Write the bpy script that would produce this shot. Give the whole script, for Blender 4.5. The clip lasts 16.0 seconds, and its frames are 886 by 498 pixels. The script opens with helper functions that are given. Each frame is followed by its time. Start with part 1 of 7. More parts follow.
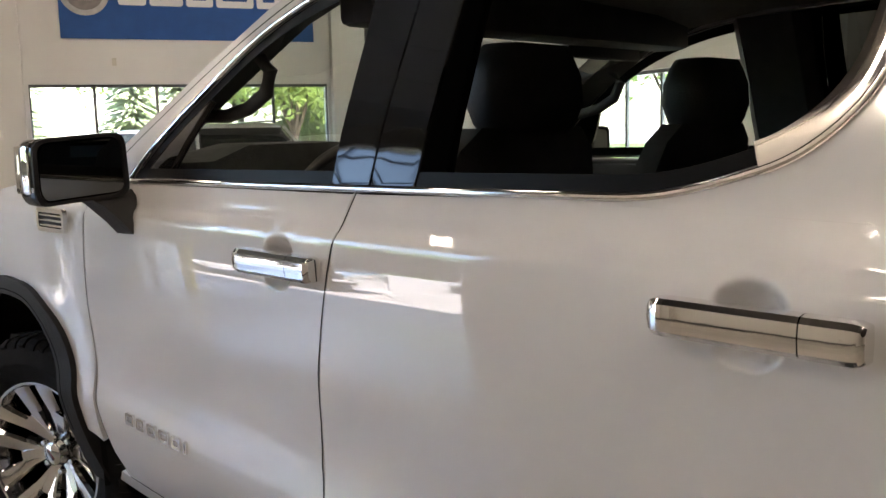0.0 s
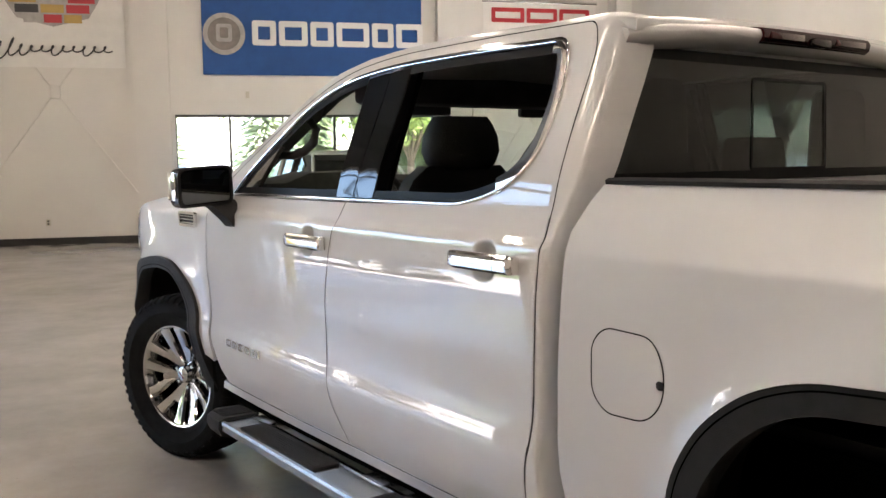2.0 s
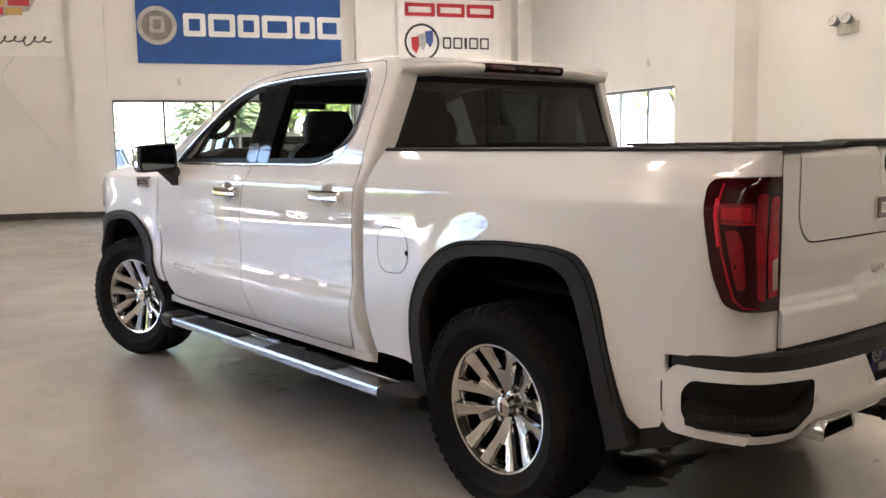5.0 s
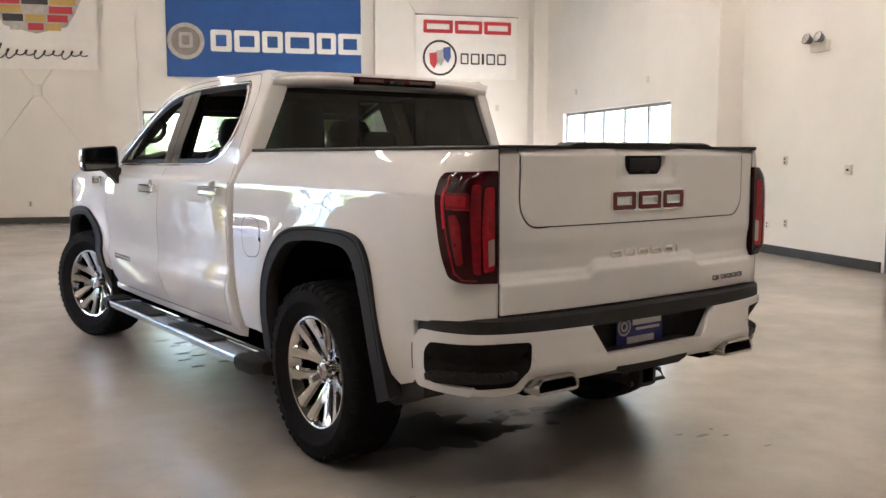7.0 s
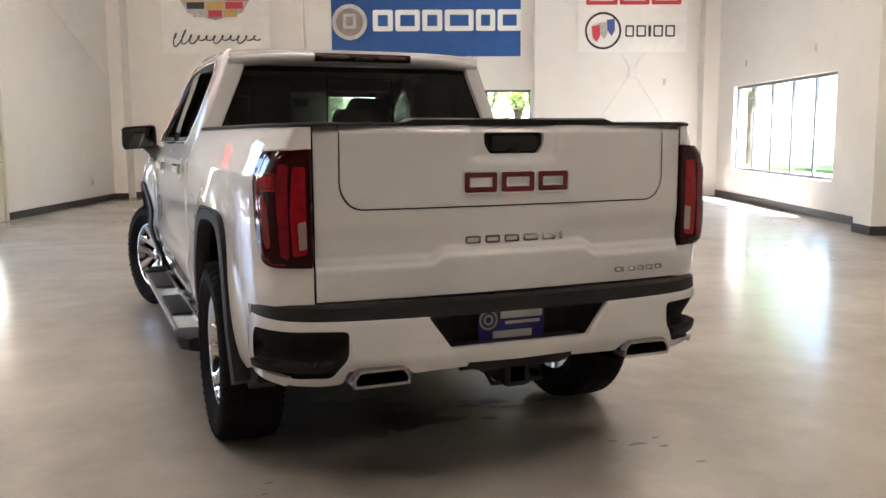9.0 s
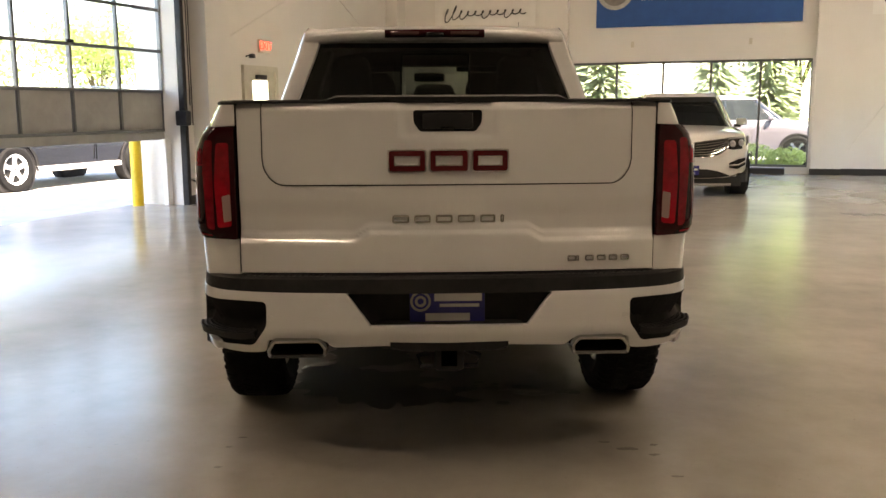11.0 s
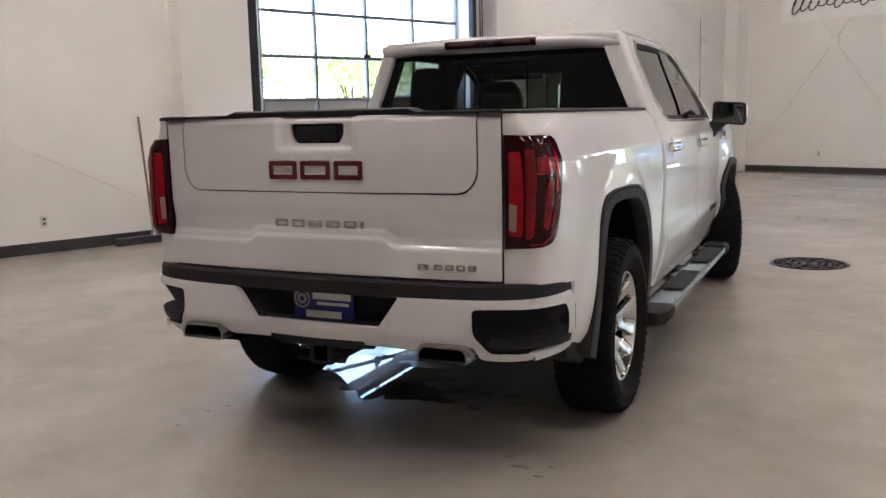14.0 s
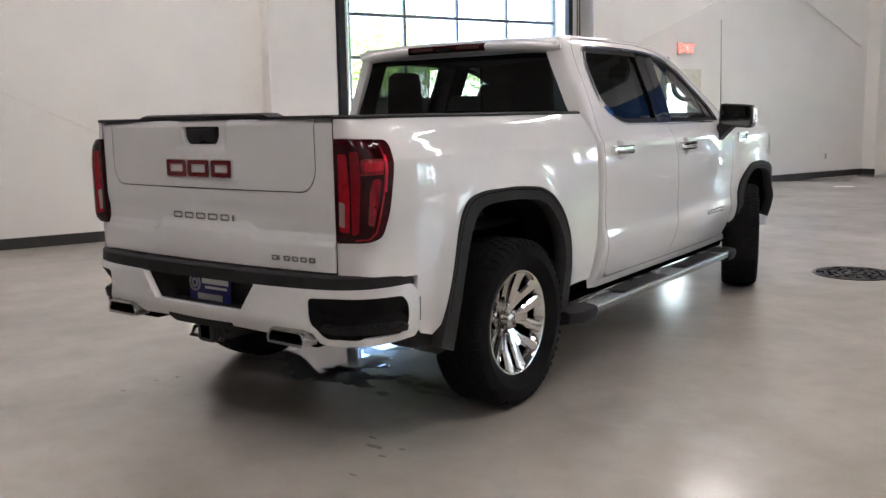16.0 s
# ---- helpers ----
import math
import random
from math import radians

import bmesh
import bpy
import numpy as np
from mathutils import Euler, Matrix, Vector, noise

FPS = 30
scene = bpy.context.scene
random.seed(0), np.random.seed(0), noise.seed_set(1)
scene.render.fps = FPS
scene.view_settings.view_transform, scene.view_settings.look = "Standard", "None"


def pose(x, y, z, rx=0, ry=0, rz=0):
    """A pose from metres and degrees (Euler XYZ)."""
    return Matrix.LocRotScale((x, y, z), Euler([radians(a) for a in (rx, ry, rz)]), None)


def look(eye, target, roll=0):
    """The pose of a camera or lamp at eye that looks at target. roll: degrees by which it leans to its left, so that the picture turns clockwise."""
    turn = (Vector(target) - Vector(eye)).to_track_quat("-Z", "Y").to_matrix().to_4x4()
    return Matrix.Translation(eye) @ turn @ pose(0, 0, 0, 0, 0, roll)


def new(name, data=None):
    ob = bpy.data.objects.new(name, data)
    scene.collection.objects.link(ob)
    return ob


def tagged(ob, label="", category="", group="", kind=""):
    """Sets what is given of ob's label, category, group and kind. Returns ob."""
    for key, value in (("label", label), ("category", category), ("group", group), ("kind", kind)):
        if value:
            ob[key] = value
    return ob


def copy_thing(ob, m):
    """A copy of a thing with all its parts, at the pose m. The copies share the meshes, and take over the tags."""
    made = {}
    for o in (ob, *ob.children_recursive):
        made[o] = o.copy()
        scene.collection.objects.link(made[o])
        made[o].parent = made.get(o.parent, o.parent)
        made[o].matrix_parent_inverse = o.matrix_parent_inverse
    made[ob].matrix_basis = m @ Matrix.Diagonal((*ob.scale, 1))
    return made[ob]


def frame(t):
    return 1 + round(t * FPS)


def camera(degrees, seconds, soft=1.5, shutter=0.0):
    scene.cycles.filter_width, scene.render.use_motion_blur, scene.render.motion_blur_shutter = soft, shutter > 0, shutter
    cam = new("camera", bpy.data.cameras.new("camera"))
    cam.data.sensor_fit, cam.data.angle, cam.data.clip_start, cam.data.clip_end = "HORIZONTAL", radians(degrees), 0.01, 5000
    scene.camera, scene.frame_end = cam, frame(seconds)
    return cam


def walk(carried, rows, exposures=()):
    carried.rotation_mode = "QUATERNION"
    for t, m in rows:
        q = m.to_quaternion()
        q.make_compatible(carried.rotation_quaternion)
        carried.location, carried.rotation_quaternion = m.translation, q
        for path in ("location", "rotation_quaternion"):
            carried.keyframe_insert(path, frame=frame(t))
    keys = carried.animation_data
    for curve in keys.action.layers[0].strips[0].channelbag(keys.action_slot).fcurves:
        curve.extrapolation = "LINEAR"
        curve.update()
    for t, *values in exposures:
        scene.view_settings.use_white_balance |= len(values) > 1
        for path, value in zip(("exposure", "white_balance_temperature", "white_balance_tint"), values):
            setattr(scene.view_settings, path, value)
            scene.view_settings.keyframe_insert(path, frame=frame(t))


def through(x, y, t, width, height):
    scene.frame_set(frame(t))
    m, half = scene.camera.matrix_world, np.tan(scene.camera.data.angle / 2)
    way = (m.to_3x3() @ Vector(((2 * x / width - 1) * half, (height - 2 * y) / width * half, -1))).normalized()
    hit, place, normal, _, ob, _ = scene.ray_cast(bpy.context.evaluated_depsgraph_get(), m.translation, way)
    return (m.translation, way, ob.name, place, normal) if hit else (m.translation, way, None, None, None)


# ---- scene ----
cam = camera(53.0, 16.0)
PATH = [
    (0, (-2.053, 0.658, 1.494), (-0.673, 2.082, 1.232), -1.4),
    (0.5, (-2.177, 0.252, 1.510), (-0.944, 1.81, 1.280), 0.0),
    (1, (-2.351, -0.027, 1.520), (-1.147, 1.555, 1.308), -0.3),
    (1.5, (-2.441, -0.396, 1.512), (-1.253, 1.2, 1.308), -0.4),
    (2, (-2.559, -0.744, 1.527), (-1.384, 0.862, 1.325), -0.7),
    (2.5, (-2.738, -1.043, 1.536), (-1.538, 0.544, 1.336), -0.9),
    (3, (-2.851, -1.421, 1.523), (-1.645, 0.163, 1.330), -0.8),
    (3.2, (-2.907, -1.56, 1.533), (-1.702, 0.025, 1.344), -1.0),
    (5.3, (-3.469, -2.752, 1.489), (-2.171, -1.25, 1.248), -0.4),
    (5.5, (-3.491, -2.917, 1.466), (-2.187, -1.419, 1.230), -0.2),
    (6, (-3.413, -3.204, 1.458), (-2.109, -1.704, 1.238), -0.5),
    (6.5, (-3.19, -3.398, 1.448), (-1.914, -1.872, 1.236), -0.1),
    (7, (-2.952, -3.657, 1.435), (-1.769, -2.058, 1.227), -0.1),
    (7.5, (-2.68, -3.877, 1.444), (-1.589, -2.215, 1.227), -0.3),
    (8, (-2.321, -3.977, 1.439), (-1.326, -2.256, 1.219), -0.5),
    (10.3, (-0.647, -4.403, 1.430), (-0.322, -2.452, 1.129), -0.4),
    (10.5, (-0.51, -4.385, 1.442), (-0.263, -2.423, 1.140), -0.5),
    (11, (-0.129, -4.46, 1.444), (-0.065, -2.485, 1.130), -0.3),
    (11.5, (0.207, -4.417, 1.436), (0.103, -2.446, 1.115), -0.3),
    (12, (0.532, -4.359, 1.444), (0.249, -2.403, 1.140), -0.4),
    (12.5, (0.911, -4.358, 1.464), (0.453, -2.433, 1.172), -0.6),
    (13, (1.235, -4.225, 1.446), (0.659, -2.333, 1.155), -0.9),
    (13.5, (1.614, -4.213, 1.447), (0.915, -2.362, 1.152), -0.9),
    (14, (1.973, -4.201, 1.462), (1.146, -2.405, 1.162), -1.3),
    (14.5, (2.27, -4.088, 1.468), (1.346, -2.339, 1.170), -1.5),
    (15, (2.655, -4.054, 1.475), (1.641, -2.356, 1.177), -1.5),
    (15.5, (2.951, -3.92, 1.458), (1.871, -2.263, 1.159), -1.3),
    (16, (3.278, -3.765, 1.469), (2.114, -2.166, 1.170), -1.1),
]
EXPOSE = [(0.0, 3.35, 6700, 18), (0.5, 3.40, 7000, 18), (1.5, 3.62, 6700, 18), (3.0, 3.87, 6500, 18), (5.5, 3.96, 6500, 20), (8.0, 3.93, 6300, 19), (10.5, 3.62, 7000, 19), (11.0, 3.42, 7900, 18), (11.5, 3.50, 8300, 18), (12.0, 3.52, 8200, 18), (12.5, 3.49, 6950, 23), (13.0, 3.57, 6450, 22), (13.5, 3.70, 6150, 20), (14.5, 3.94, 5700, 19), (16.0, 3.93, 5600, 19)]
walk(cam, [(t, look(eye, target, roll)) for t, eye, target, roll in PATH], EXPOSE)
SKY, SUN, LAMP = 0.15, 5.0, 2.0

from mathutils.geometry import delaunay_2d_cdt

# ---- world, sun, lamps -------------------------------------------------
world = bpy.data.worlds.new("world")
scene.world = world
world.use_nodes = True
wn = world.node_tree.nodes
sky = wn.new("ShaderNodeTexSky")
sky.sky_type, sky.sun_disc = "NISHITA", False
sky.sun_elevation, sky.sun_rotation = radians(58), radians(150)
world.node_tree.links.new(sky.outputs[0], wn["Background"].inputs[0])
wn["Background"].inputs[1].default_value = SKY

ANG = radians(22.0)                       # the hall is turned against the truck
ROOM = Matrix.Rotation(-ANG, 4, "Z")


def at(u, v, z=0.0, turn=0.0):
    """A pose in the hall's own directions: u to the right, v towards the far wall."""
    return ROOM @ pose(u, v, z, 0, 0, turn)


sun = new("sun", bpy.data.lights.new("sun", "SUN"))
sun.data.energy, sun.data.angle, sun.data.color = SUN, radians(0.5), (1.0, 0.95, 0.87)
sun.matrix_basis = look(ROOM @ Vector((9.0, -9.0, 21.0)), ROOM @ Vector((0, 0, 0)))
CEIL = 6.4
# twin-tube strip lamps under the ceiling: one lamp each
LAMPS = [(u, v) for v in (-3.6, 0.9, 5.4, 9.9) for u in (-5.8, -0.9, 4.0)]
for u, v in LAMPS:
    lamp = bpy.data.lights.new("lamp", "AREA")
    lamp.shape, lamp.size, lamp.size_y = "RECTANGLE", 2.40, 0.30
    lamp.energy, lamp.color = LAMP, (1.0, 0.92, 0.80)
    new("tube_light", lamp).matrix_basis = at(u, v, CEIL - 0.337)


# ---- materials ---------------------------------------------------------
def mat(name, color, rough=0.5, metal=0.0, vary=0.0, scale=8.0, bump=0.0, bscale=60.0, coat=0.0, spec=0.5, rvary=0.0,
        object_random=0.0, emit=None, detail=4.0):
    m = bpy.data.materials.new(name)
    m.use_nodes = True
    nt, n = m.node_tree, m.node_tree.nodes
    p = n["Principled BSDF"]
    p.inputs["Base Color"].default_value = (*color, 1)
    p.inputs["Roughness"].default_value, p.inputs["Metallic"].default_value = rough, metal
    p.inputs["Specular IOR Level"].default_value = spec
    if coat:
        p.inputs["Coat Weight"].default_value, p.inputs["Coat Roughness"].default_value = coat, 0.015
    tc = n.new("ShaderNodeTexCoord")
    if vary or rvary:
        big, fine = n.new("ShaderNodeTexNoise"), n.new("ShaderNodeTexNoise")
        big.inputs["Scale"].default_value, fine.inputs["Scale"].default_value = scale * 0.18, scale
        big.inputs["Detail"].default_value = fine.inputs["Detail"].default_value = detail
        add = n.new("ShaderNodeMath")
        add.operation = "ADD"
        nt.links.new(tc.outputs["Object"], big.inputs[0]), nt.links.new(tc.outputs["Object"], fine.inputs[0])
        nt.links.new(big.outputs[0], add.inputs[0]), nt.links.new(fine.outputs[0], add.inputs[1])
        if vary:
            ramp = n.new("ShaderNodeMapRange")
            ramp.inputs[1].default_value, ramp.inputs[2].default_value = 0.7, 1.3
            ramp.inputs[3].default_value, ramp.inputs[4].default_value = 1 - vary, 1 + vary
            mul = n.new("ShaderNodeVectorMath")
            mul.operation = "SCALE"
            mul.inputs[0].default_value = color
            nt.links.new(add.outputs[0], ramp.inputs[0])
            nt.links.new(ramp.outputs[0], mul.inputs["Scale"])
            nt.links.new(mul.outputs[0], p.inputs["Base Color"])
        if rvary:
            rr = n.new("ShaderNodeMapRange")
            rr.inputs[1].default_value, rr.inputs[2].default_value = 0.7, 1.3
            rr.inputs[3].default_value, rr.inputs[4].default_value = max(0.0, rough - rvary), rough + rvary
            nt.links.new(add.outputs[0], rr.inputs[0])
            nt.links.new(rr.outputs[0], p.inputs["Roughness"])
    if bump:
        bn, bb = n.new("ShaderNodeTexNoise"), n.new("ShaderNodeBump")
        bn.inputs["Scale"].default_value, bb.inputs["Strength"].default_value, bb.inputs["Distance"].default_value = bscale, bump, 0.01
        nt.links.new(tc.outputs["Object"], bn.inputs[0])
        nt.links.new(bn.outputs[0], bb.inputs["Height"])
        nt.links.new(bb.outputs[0], p.inputs["Normal"])
    if emit:
        p.inputs["Emission Color"].default_value, p.inputs["Emission Strength"].default_value = (*emit[0], 1), emit[1]
    return m


def glass(name, tint, base=0.04):
    """Clear or tinted glass: sees through, and mirrors more at a glancing angle."""
    m = bpy.data.materials.new(name)
    m.use_nodes = True
    nt, n = m.node_tree, m.node_tree.nodes
    n.remove(n["Principled BSDF"])
    clear, gloss, mix, lw = n.new("ShaderNodeBsdfTransparent"), n.new("ShaderNodeBsdfGlossy"), n.new("ShaderNodeMixShader"), n.new("ShaderNodeLayerWeight")
    power, ramp = n.new("ShaderNodeMath"), n.new("ShaderNodeMapRange")
    power.operation = "POWER"
    power.inputs[1].default_value = 4.2
    ramp.inputs[3].default_value, ramp.inputs[4].default_value = base, 1.0
    clear.inputs[0].default_value = (*tint, 1)
    gloss.inputs["Roughness"].default_value = 0.0
    nt.links.new(lw.outputs["Facing"], power.inputs[0]), nt.links.new(power.outputs[0], ramp.inputs[0]), nt.links.new(ramp.outputs[0], mix.inputs[0])
    nt.links.new(clear.outputs[0], mix.inputs[1]), nt.links.new(gloss.outputs[0], mix.inputs[2])
    nt.links.new(mix.outputs[0], n["Material Output"].inputs[0])
    return m


PAINT = mat("white pearl paint", (0.668, 0.669, 0.672), 0.45, coat=1.0, spec=0.2)
PAINT.node_tree.nodes["Principled BSDF"].inputs["Coat IOR"].default_value = 1.75
PAINT.node_tree.nodes["Principled BSDF"].inputs["Coat Roughness"].default_value = 0.005
LINER = mat("dusty black wheel liner", (0.013, 0.0125, 0.012), 0.85, spec=0.15, vary=0.3, scale=12, bump=0.2)
# near-black for gaps and bores; also paints the shade under the truck
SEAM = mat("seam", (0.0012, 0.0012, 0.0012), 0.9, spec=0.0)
FRIT = mat("black ceramic border", (0.005, 0.005, 0.005), 0.4, spec=0.1)
BLACK = mat("black textured plastic", (0.015, 0.0145, 0.0145), 0.6, spec=0.24, vary=0.25, scale=30, bump=0.25, bscale=400)
GLOSSBLACK = mat("gloss black trim", (0.010, 0.0095, 0.009), 0.05, spec=0.5)
RUBBER = mat("tyre rubber", (0.010, 0.010, 0.010), 0.85, spec=0.10, vary=0.3, scale=25, bump=0.3, bscale=150)
CHROME = mat("chrome", (0.82, 0.81, 0.79), 0.06, 1.0, bump=0.02, bscale=20)
TIPCHROME = mat("satin chrome", (0.42, 0.415, 0.40), 0.24, 1.0, vary=0.08, scale=40, bump=0.03, bscale=60)
WHEELCHROME = mat("bright machined alloy", (0.58, 0.57, 0.55), 0.09, 1.0, bump=0.03, bscale=15)
SATIN = mat("brushed aluminium", (0.47, 0.47, 0.475), 0.26, 1.0, vary=0.06, scale=60, bump=0.05, bscale=300)
DARKMETAL = mat("dark steel", (0.03, 0.03, 0.032), 0.55, 0.6, vary=0.3, scale=14, bump=0.2)
REDLENS = mat("red lens", (0.30, 0.006, 0.014), 0.06, spec=0.4, vary=0.25, scale=30)
REDGLOW = mat("bright red light guide", (0.55, 0.012, 0.028), 0.08)
DARKRED = mat("smoked red lens", (0.026, 0.0016, 0.003), 0.04, spec=0.28)
CLEARLENS = mat("reverse lamp lens", (0.30, 0.20, 0.18), 0.12, coat=0.5, bump=0.3, bscale=250)
LEATHER = mat("black leather", (0.055, 0.054, 0.053), 0.55, spec=0.4, vary=0.2, scale=20, bump=0.2, bscale=180)
DASH = mat("matt black dashboard", (0.045, 0.044, 0.043), 0.8, spec=0.2, vary=0.2, scale=30, bump=0.2, bscale=200)
HEADLINER = mat("grey headliner", (0.30, 0.29, 0.275), 0.9, vary=0.1, scale=40)
GLASS_DARK = glass("privacy glass", (0.055, 0.063, 0.061), 0.04)
GLASS_SLIDE = glass("lighter tinted glass", (0.30, 0.34, 0.32), 0.03)
GLASS_MID = glass("tinted glass", (0.62, 0.68, 0.63), 0.07)
GLASS_CLEAR = glass("window glass", (0.93, 0.96, 0.95))
MIRROR = mat("mirror glass", (0.17, 0.175, 0.17), 0.02, 1.0)
BADGERED = mat("red enamel", (0.10, 0.005, 0.007), 0.15, coat=0.6)
PLATEBLUE = mat("plate blue", (0.025, 0.025, 0.22), 0.35, vary=0.1, scale=30)
WHITE = mat("white print", (0.80, 0.80, 0.78), 0.5)
WALL = mat("white wall paint", (0.74, 0.72, 0.68), 0.6, vary=0.035, scale=1.6, bump=0.06, bscale=90)
CEILPAINT = mat("grey steel deck", (0.085, 0.08, 0.075), 0.7, vary=0.05, scale=2, bump=0.1)
BASEB = mat("dark rubber baseboard", (0.028, 0.026, 0.025), 0.45, vary=0.2, scale=12, bump=0.08)
GREYFRAME = mat("grey aluminium frame", (0.16, 0.17, 0.18), 0.4, 0.7, vary=0.12, scale=20)
DARKFRAME = mat("dark window frame", (0.12, 0.12, 0.118), 0.45, 0.4, vary=0.15, scale=20)
DOORPANEL = mat("grey door panel", (0.34, 0.34, 0.33), 0.55, vary=0.12, scale=6, bump=0.06)
IVORY = mat("ivory plastic", (0.60, 0.57, 0.48), 0.4, vary=0.06, scale=40)
YELLOW = mat("yellow paint", (0.75, 0.48, 0.02), 0.45, vary=0.12, scale=14, bump=0.1)
BINBLACK = mat("black bin plastic", (0.02, 0.02, 0.022), 0.35, vary=0.2, scale=12, bump=0.1)
WOOD = mat("worn wood", (0.20, 0.11, 0.06), 0.6, vary=0.3, scale=30, bump=0.15)
IRON = mat("cast iron", (0.035, 0.032, 0.03), 0.5, 0.6, vary=0.35, scale=30, bump=0.3)
BANNERBLUE = mat("blue banner cloth", (0.012, 0.085, 0.30), 0.65, vary=0.10, scale=5, bump=0.08, bscale=30)
BANNERWHITE = mat("white banner cloth", (0.80, 0.79, 0.76), 0.65, vary=0.05, scale=5, bump=0.08, bscale=30)
INK = mat("dark ink", (0.02, 0.02, 0.022), 0.5)
SILVERINK = mat("silver ink", (0.42, 0.40, 0.38), 0.4, vary=0.2, scale=10)
REDINK = mat("red ink", (0.50, 0.03, 0.04), 0.5)
BLUEINK = mat("blue ink", (0.05, 0.09, 0.30), 0.5)
GOLDINK = mat("gold ink", (0.50, 0.33, 0.08), 0.45, vary=0.1, scale=10)
ASPHALT = mat("pale concrete paving", (0.42, 0.41, 0.395), 0.85, vary=0.22, scale=3, bump=0.3, bscale=120)
GRASS = mat("grass", (0.07, 0.13, 0.025), 0.9, vary=0.35, scale=5, bump=0.4, bscale=60)
BARK = mat("bark", (0.10, 0.07, 0.05), 0.9, vary=0.3, scale=20, bump=0.4)


def leaf_material(name, color, through):
    """Thin leaves: they shine where the light comes from behind."""
    m = mat(name, color, 0.7, vary=0.35, scale=2.5, spec=0.25)
    nt, n = m.node_tree, m.node_tree.nodes
    tr, mix = n.new("ShaderNodeBsdfTranslucent"), n.new("ShaderNodeMixShader")
    tr.inputs[0].default_value, mix.inputs[0].default_value = (*through, 1), 0.45
    nt.links.new(n["Principled BSDF"].outputs[0], mix.inputs[1]), nt.links.new(tr.outputs[0], mix.inputs[2])
    nt.links.new(mix.outputs[0], n["Material Output"].inputs[0])
    return m


NEEDLE = leaf_material("spruce needles", (0.40, 0.46, 0.32), (0.56, 0.62, 0.38))
LEAF = leaf_material("green leaves", (0.24, 0.31, 0.10), (0.52, 0.60, 0.22))
CONCRETE_OUT = mat("pale concrete", (0.42, 0.41, 0.39), 0.85, vary=0.12, scale=4, bump=0.2)
ROOFTIN = mat("outer cladding", (0.5, 0.5, 0.48), 0.6, vary=0.08, scale=2)


def floor_material():
    """Sealed polished concrete: mottled, with scuffs and dull and shiny patches."""
    m = bpy.data.materials.new("polished concrete")
    m.use_nodes = True
    nt, n = m.node_tree, m.node_tree.nodes
    p = n["Principled BSDF"]
    tc = n.new("ShaderNodeTexCoord")

    def noise_node(scale, detail=5.0, rough=0.6):
        k = n.new("ShaderNodeTexNoise")
        k.inputs["Scale"].default_value, k.inputs["Detail"].default_value, k.inputs["Roughness"].default_value = scale, detail, rough
        nt.links.new(tc.outputs["Object"], k.inputs[0])
        return k

    a, b, c = noise_node(0.55), noise_node(3.2, 8, 0.65), noise_node(0.28, 3)
    ramp = n.new("ShaderNodeValToRGB")
    ramp.color_ramp.elements[0].position, ramp.color_ramp.elements[1].position = 0.32, 0.70
    ramp.color_ramp.elements[0].color, ramp.color_ramp.elements[1].color = (0.275, 0.252, 0.219, 1), (0.445, 0.412, 0.366, 1)
    mixf = n.new("ShaderNodeMath")
    mixf.operation = "MULTIPLY_ADD"
    mixf.inputs[1].default_value, mixf.inputs[2].default_value = 0.35, 0.0
    add = n.new("ShaderNodeMath")
    add.operation = "MULTIPLY_ADD"
    add.inputs[1].default_value = 0.65
    nt.links.new(b.outputs[0], mixf.inputs[0])
    nt.links.new(a.outputs[0], add.inputs[0]), nt.links.new(mixf.outputs[0], add.inputs[2])
    nt.links.new(add.outputs[0], ramp.inputs[0])
    speck, cut, dirt = noise_node(38.0, 2), n.new("ShaderNodeMapRange"), n.new("ShaderNodeMixRGB")
    cut.inputs[1].default_value, cut.inputs[2].default_value, cut.inputs[3].default_value, cut.inputs[4].default_value = 0.70, 0.76, 0.0, 0.35
    dirt.inputs[2].default_value = (0.10, 0.085, 0.07, 1)
    nt.links.new(speck.outputs[0], cut.inputs[0]), nt.links.new(cut.outputs[0], dirt.inputs[0])
    nt.links.new(ramp.outputs[0], dirt.inputs[1]), nt.links.new(dirt.outputs[0], p.inputs["Base Color"])
    rr = n.new("ShaderNodeMapRange")
    rr.inputs[1].default_value, rr.inputs[2].default_value, rr.inputs[3].default_value, rr.inputs[4].default_value = 0.3, 0.7, 0.165, 0.275
    nt.links.new(c.outputs[0], rr.inputs[0])
    nt.links.new(rr.outputs[0], p.inputs["Roughness"])
    p.inputs["Specular IOR Level"].default_value = 0.8
    bp = n.new("ShaderNodeBump")
    bp.inputs["Strength"].default_value, bp.inputs["Distance"].default_value = 0.10, 0.01
    nt.links.new(noise_node(4.0, 6).outputs[0], bp.inputs["Height"])
    nt.links.new(bp.outputs[0], p.inputs["Normal"])
    return m


FLOOR = floor_material()


def water_material():
    m = bpy.data.materials.new("water film")
    m.use_nodes = True
    p = m.node_tree.nodes["Principled BSDF"]
    p.inputs["Base Color"].default_value = (0.25, 0.232, 0.205, 1)
    p.inputs["Roughness"].default_value, p.inputs["Specular IOR Level"].default_value = 0.015, 0.9
    n, nt = m.node_tree.nodes, m.node_tree
    k, b, tc = n.new("ShaderNodeTexNoise"), n.new("ShaderNodeBump"), n.new("ShaderNodeTexCoord")
    k.inputs["Scale"].default_value, b.inputs["Strength"].default_value, b.inputs["Distance"].default_value = 5.0, 0.012, 0.01
    nt.links.new(tc.outputs["Object"], k.inputs[0]), nt.links.new(k.outputs[0], b.inputs["Height"]), nt.links.new(b.outputs[0], p.inputs["Normal"])
    return m


WATER = water_material()


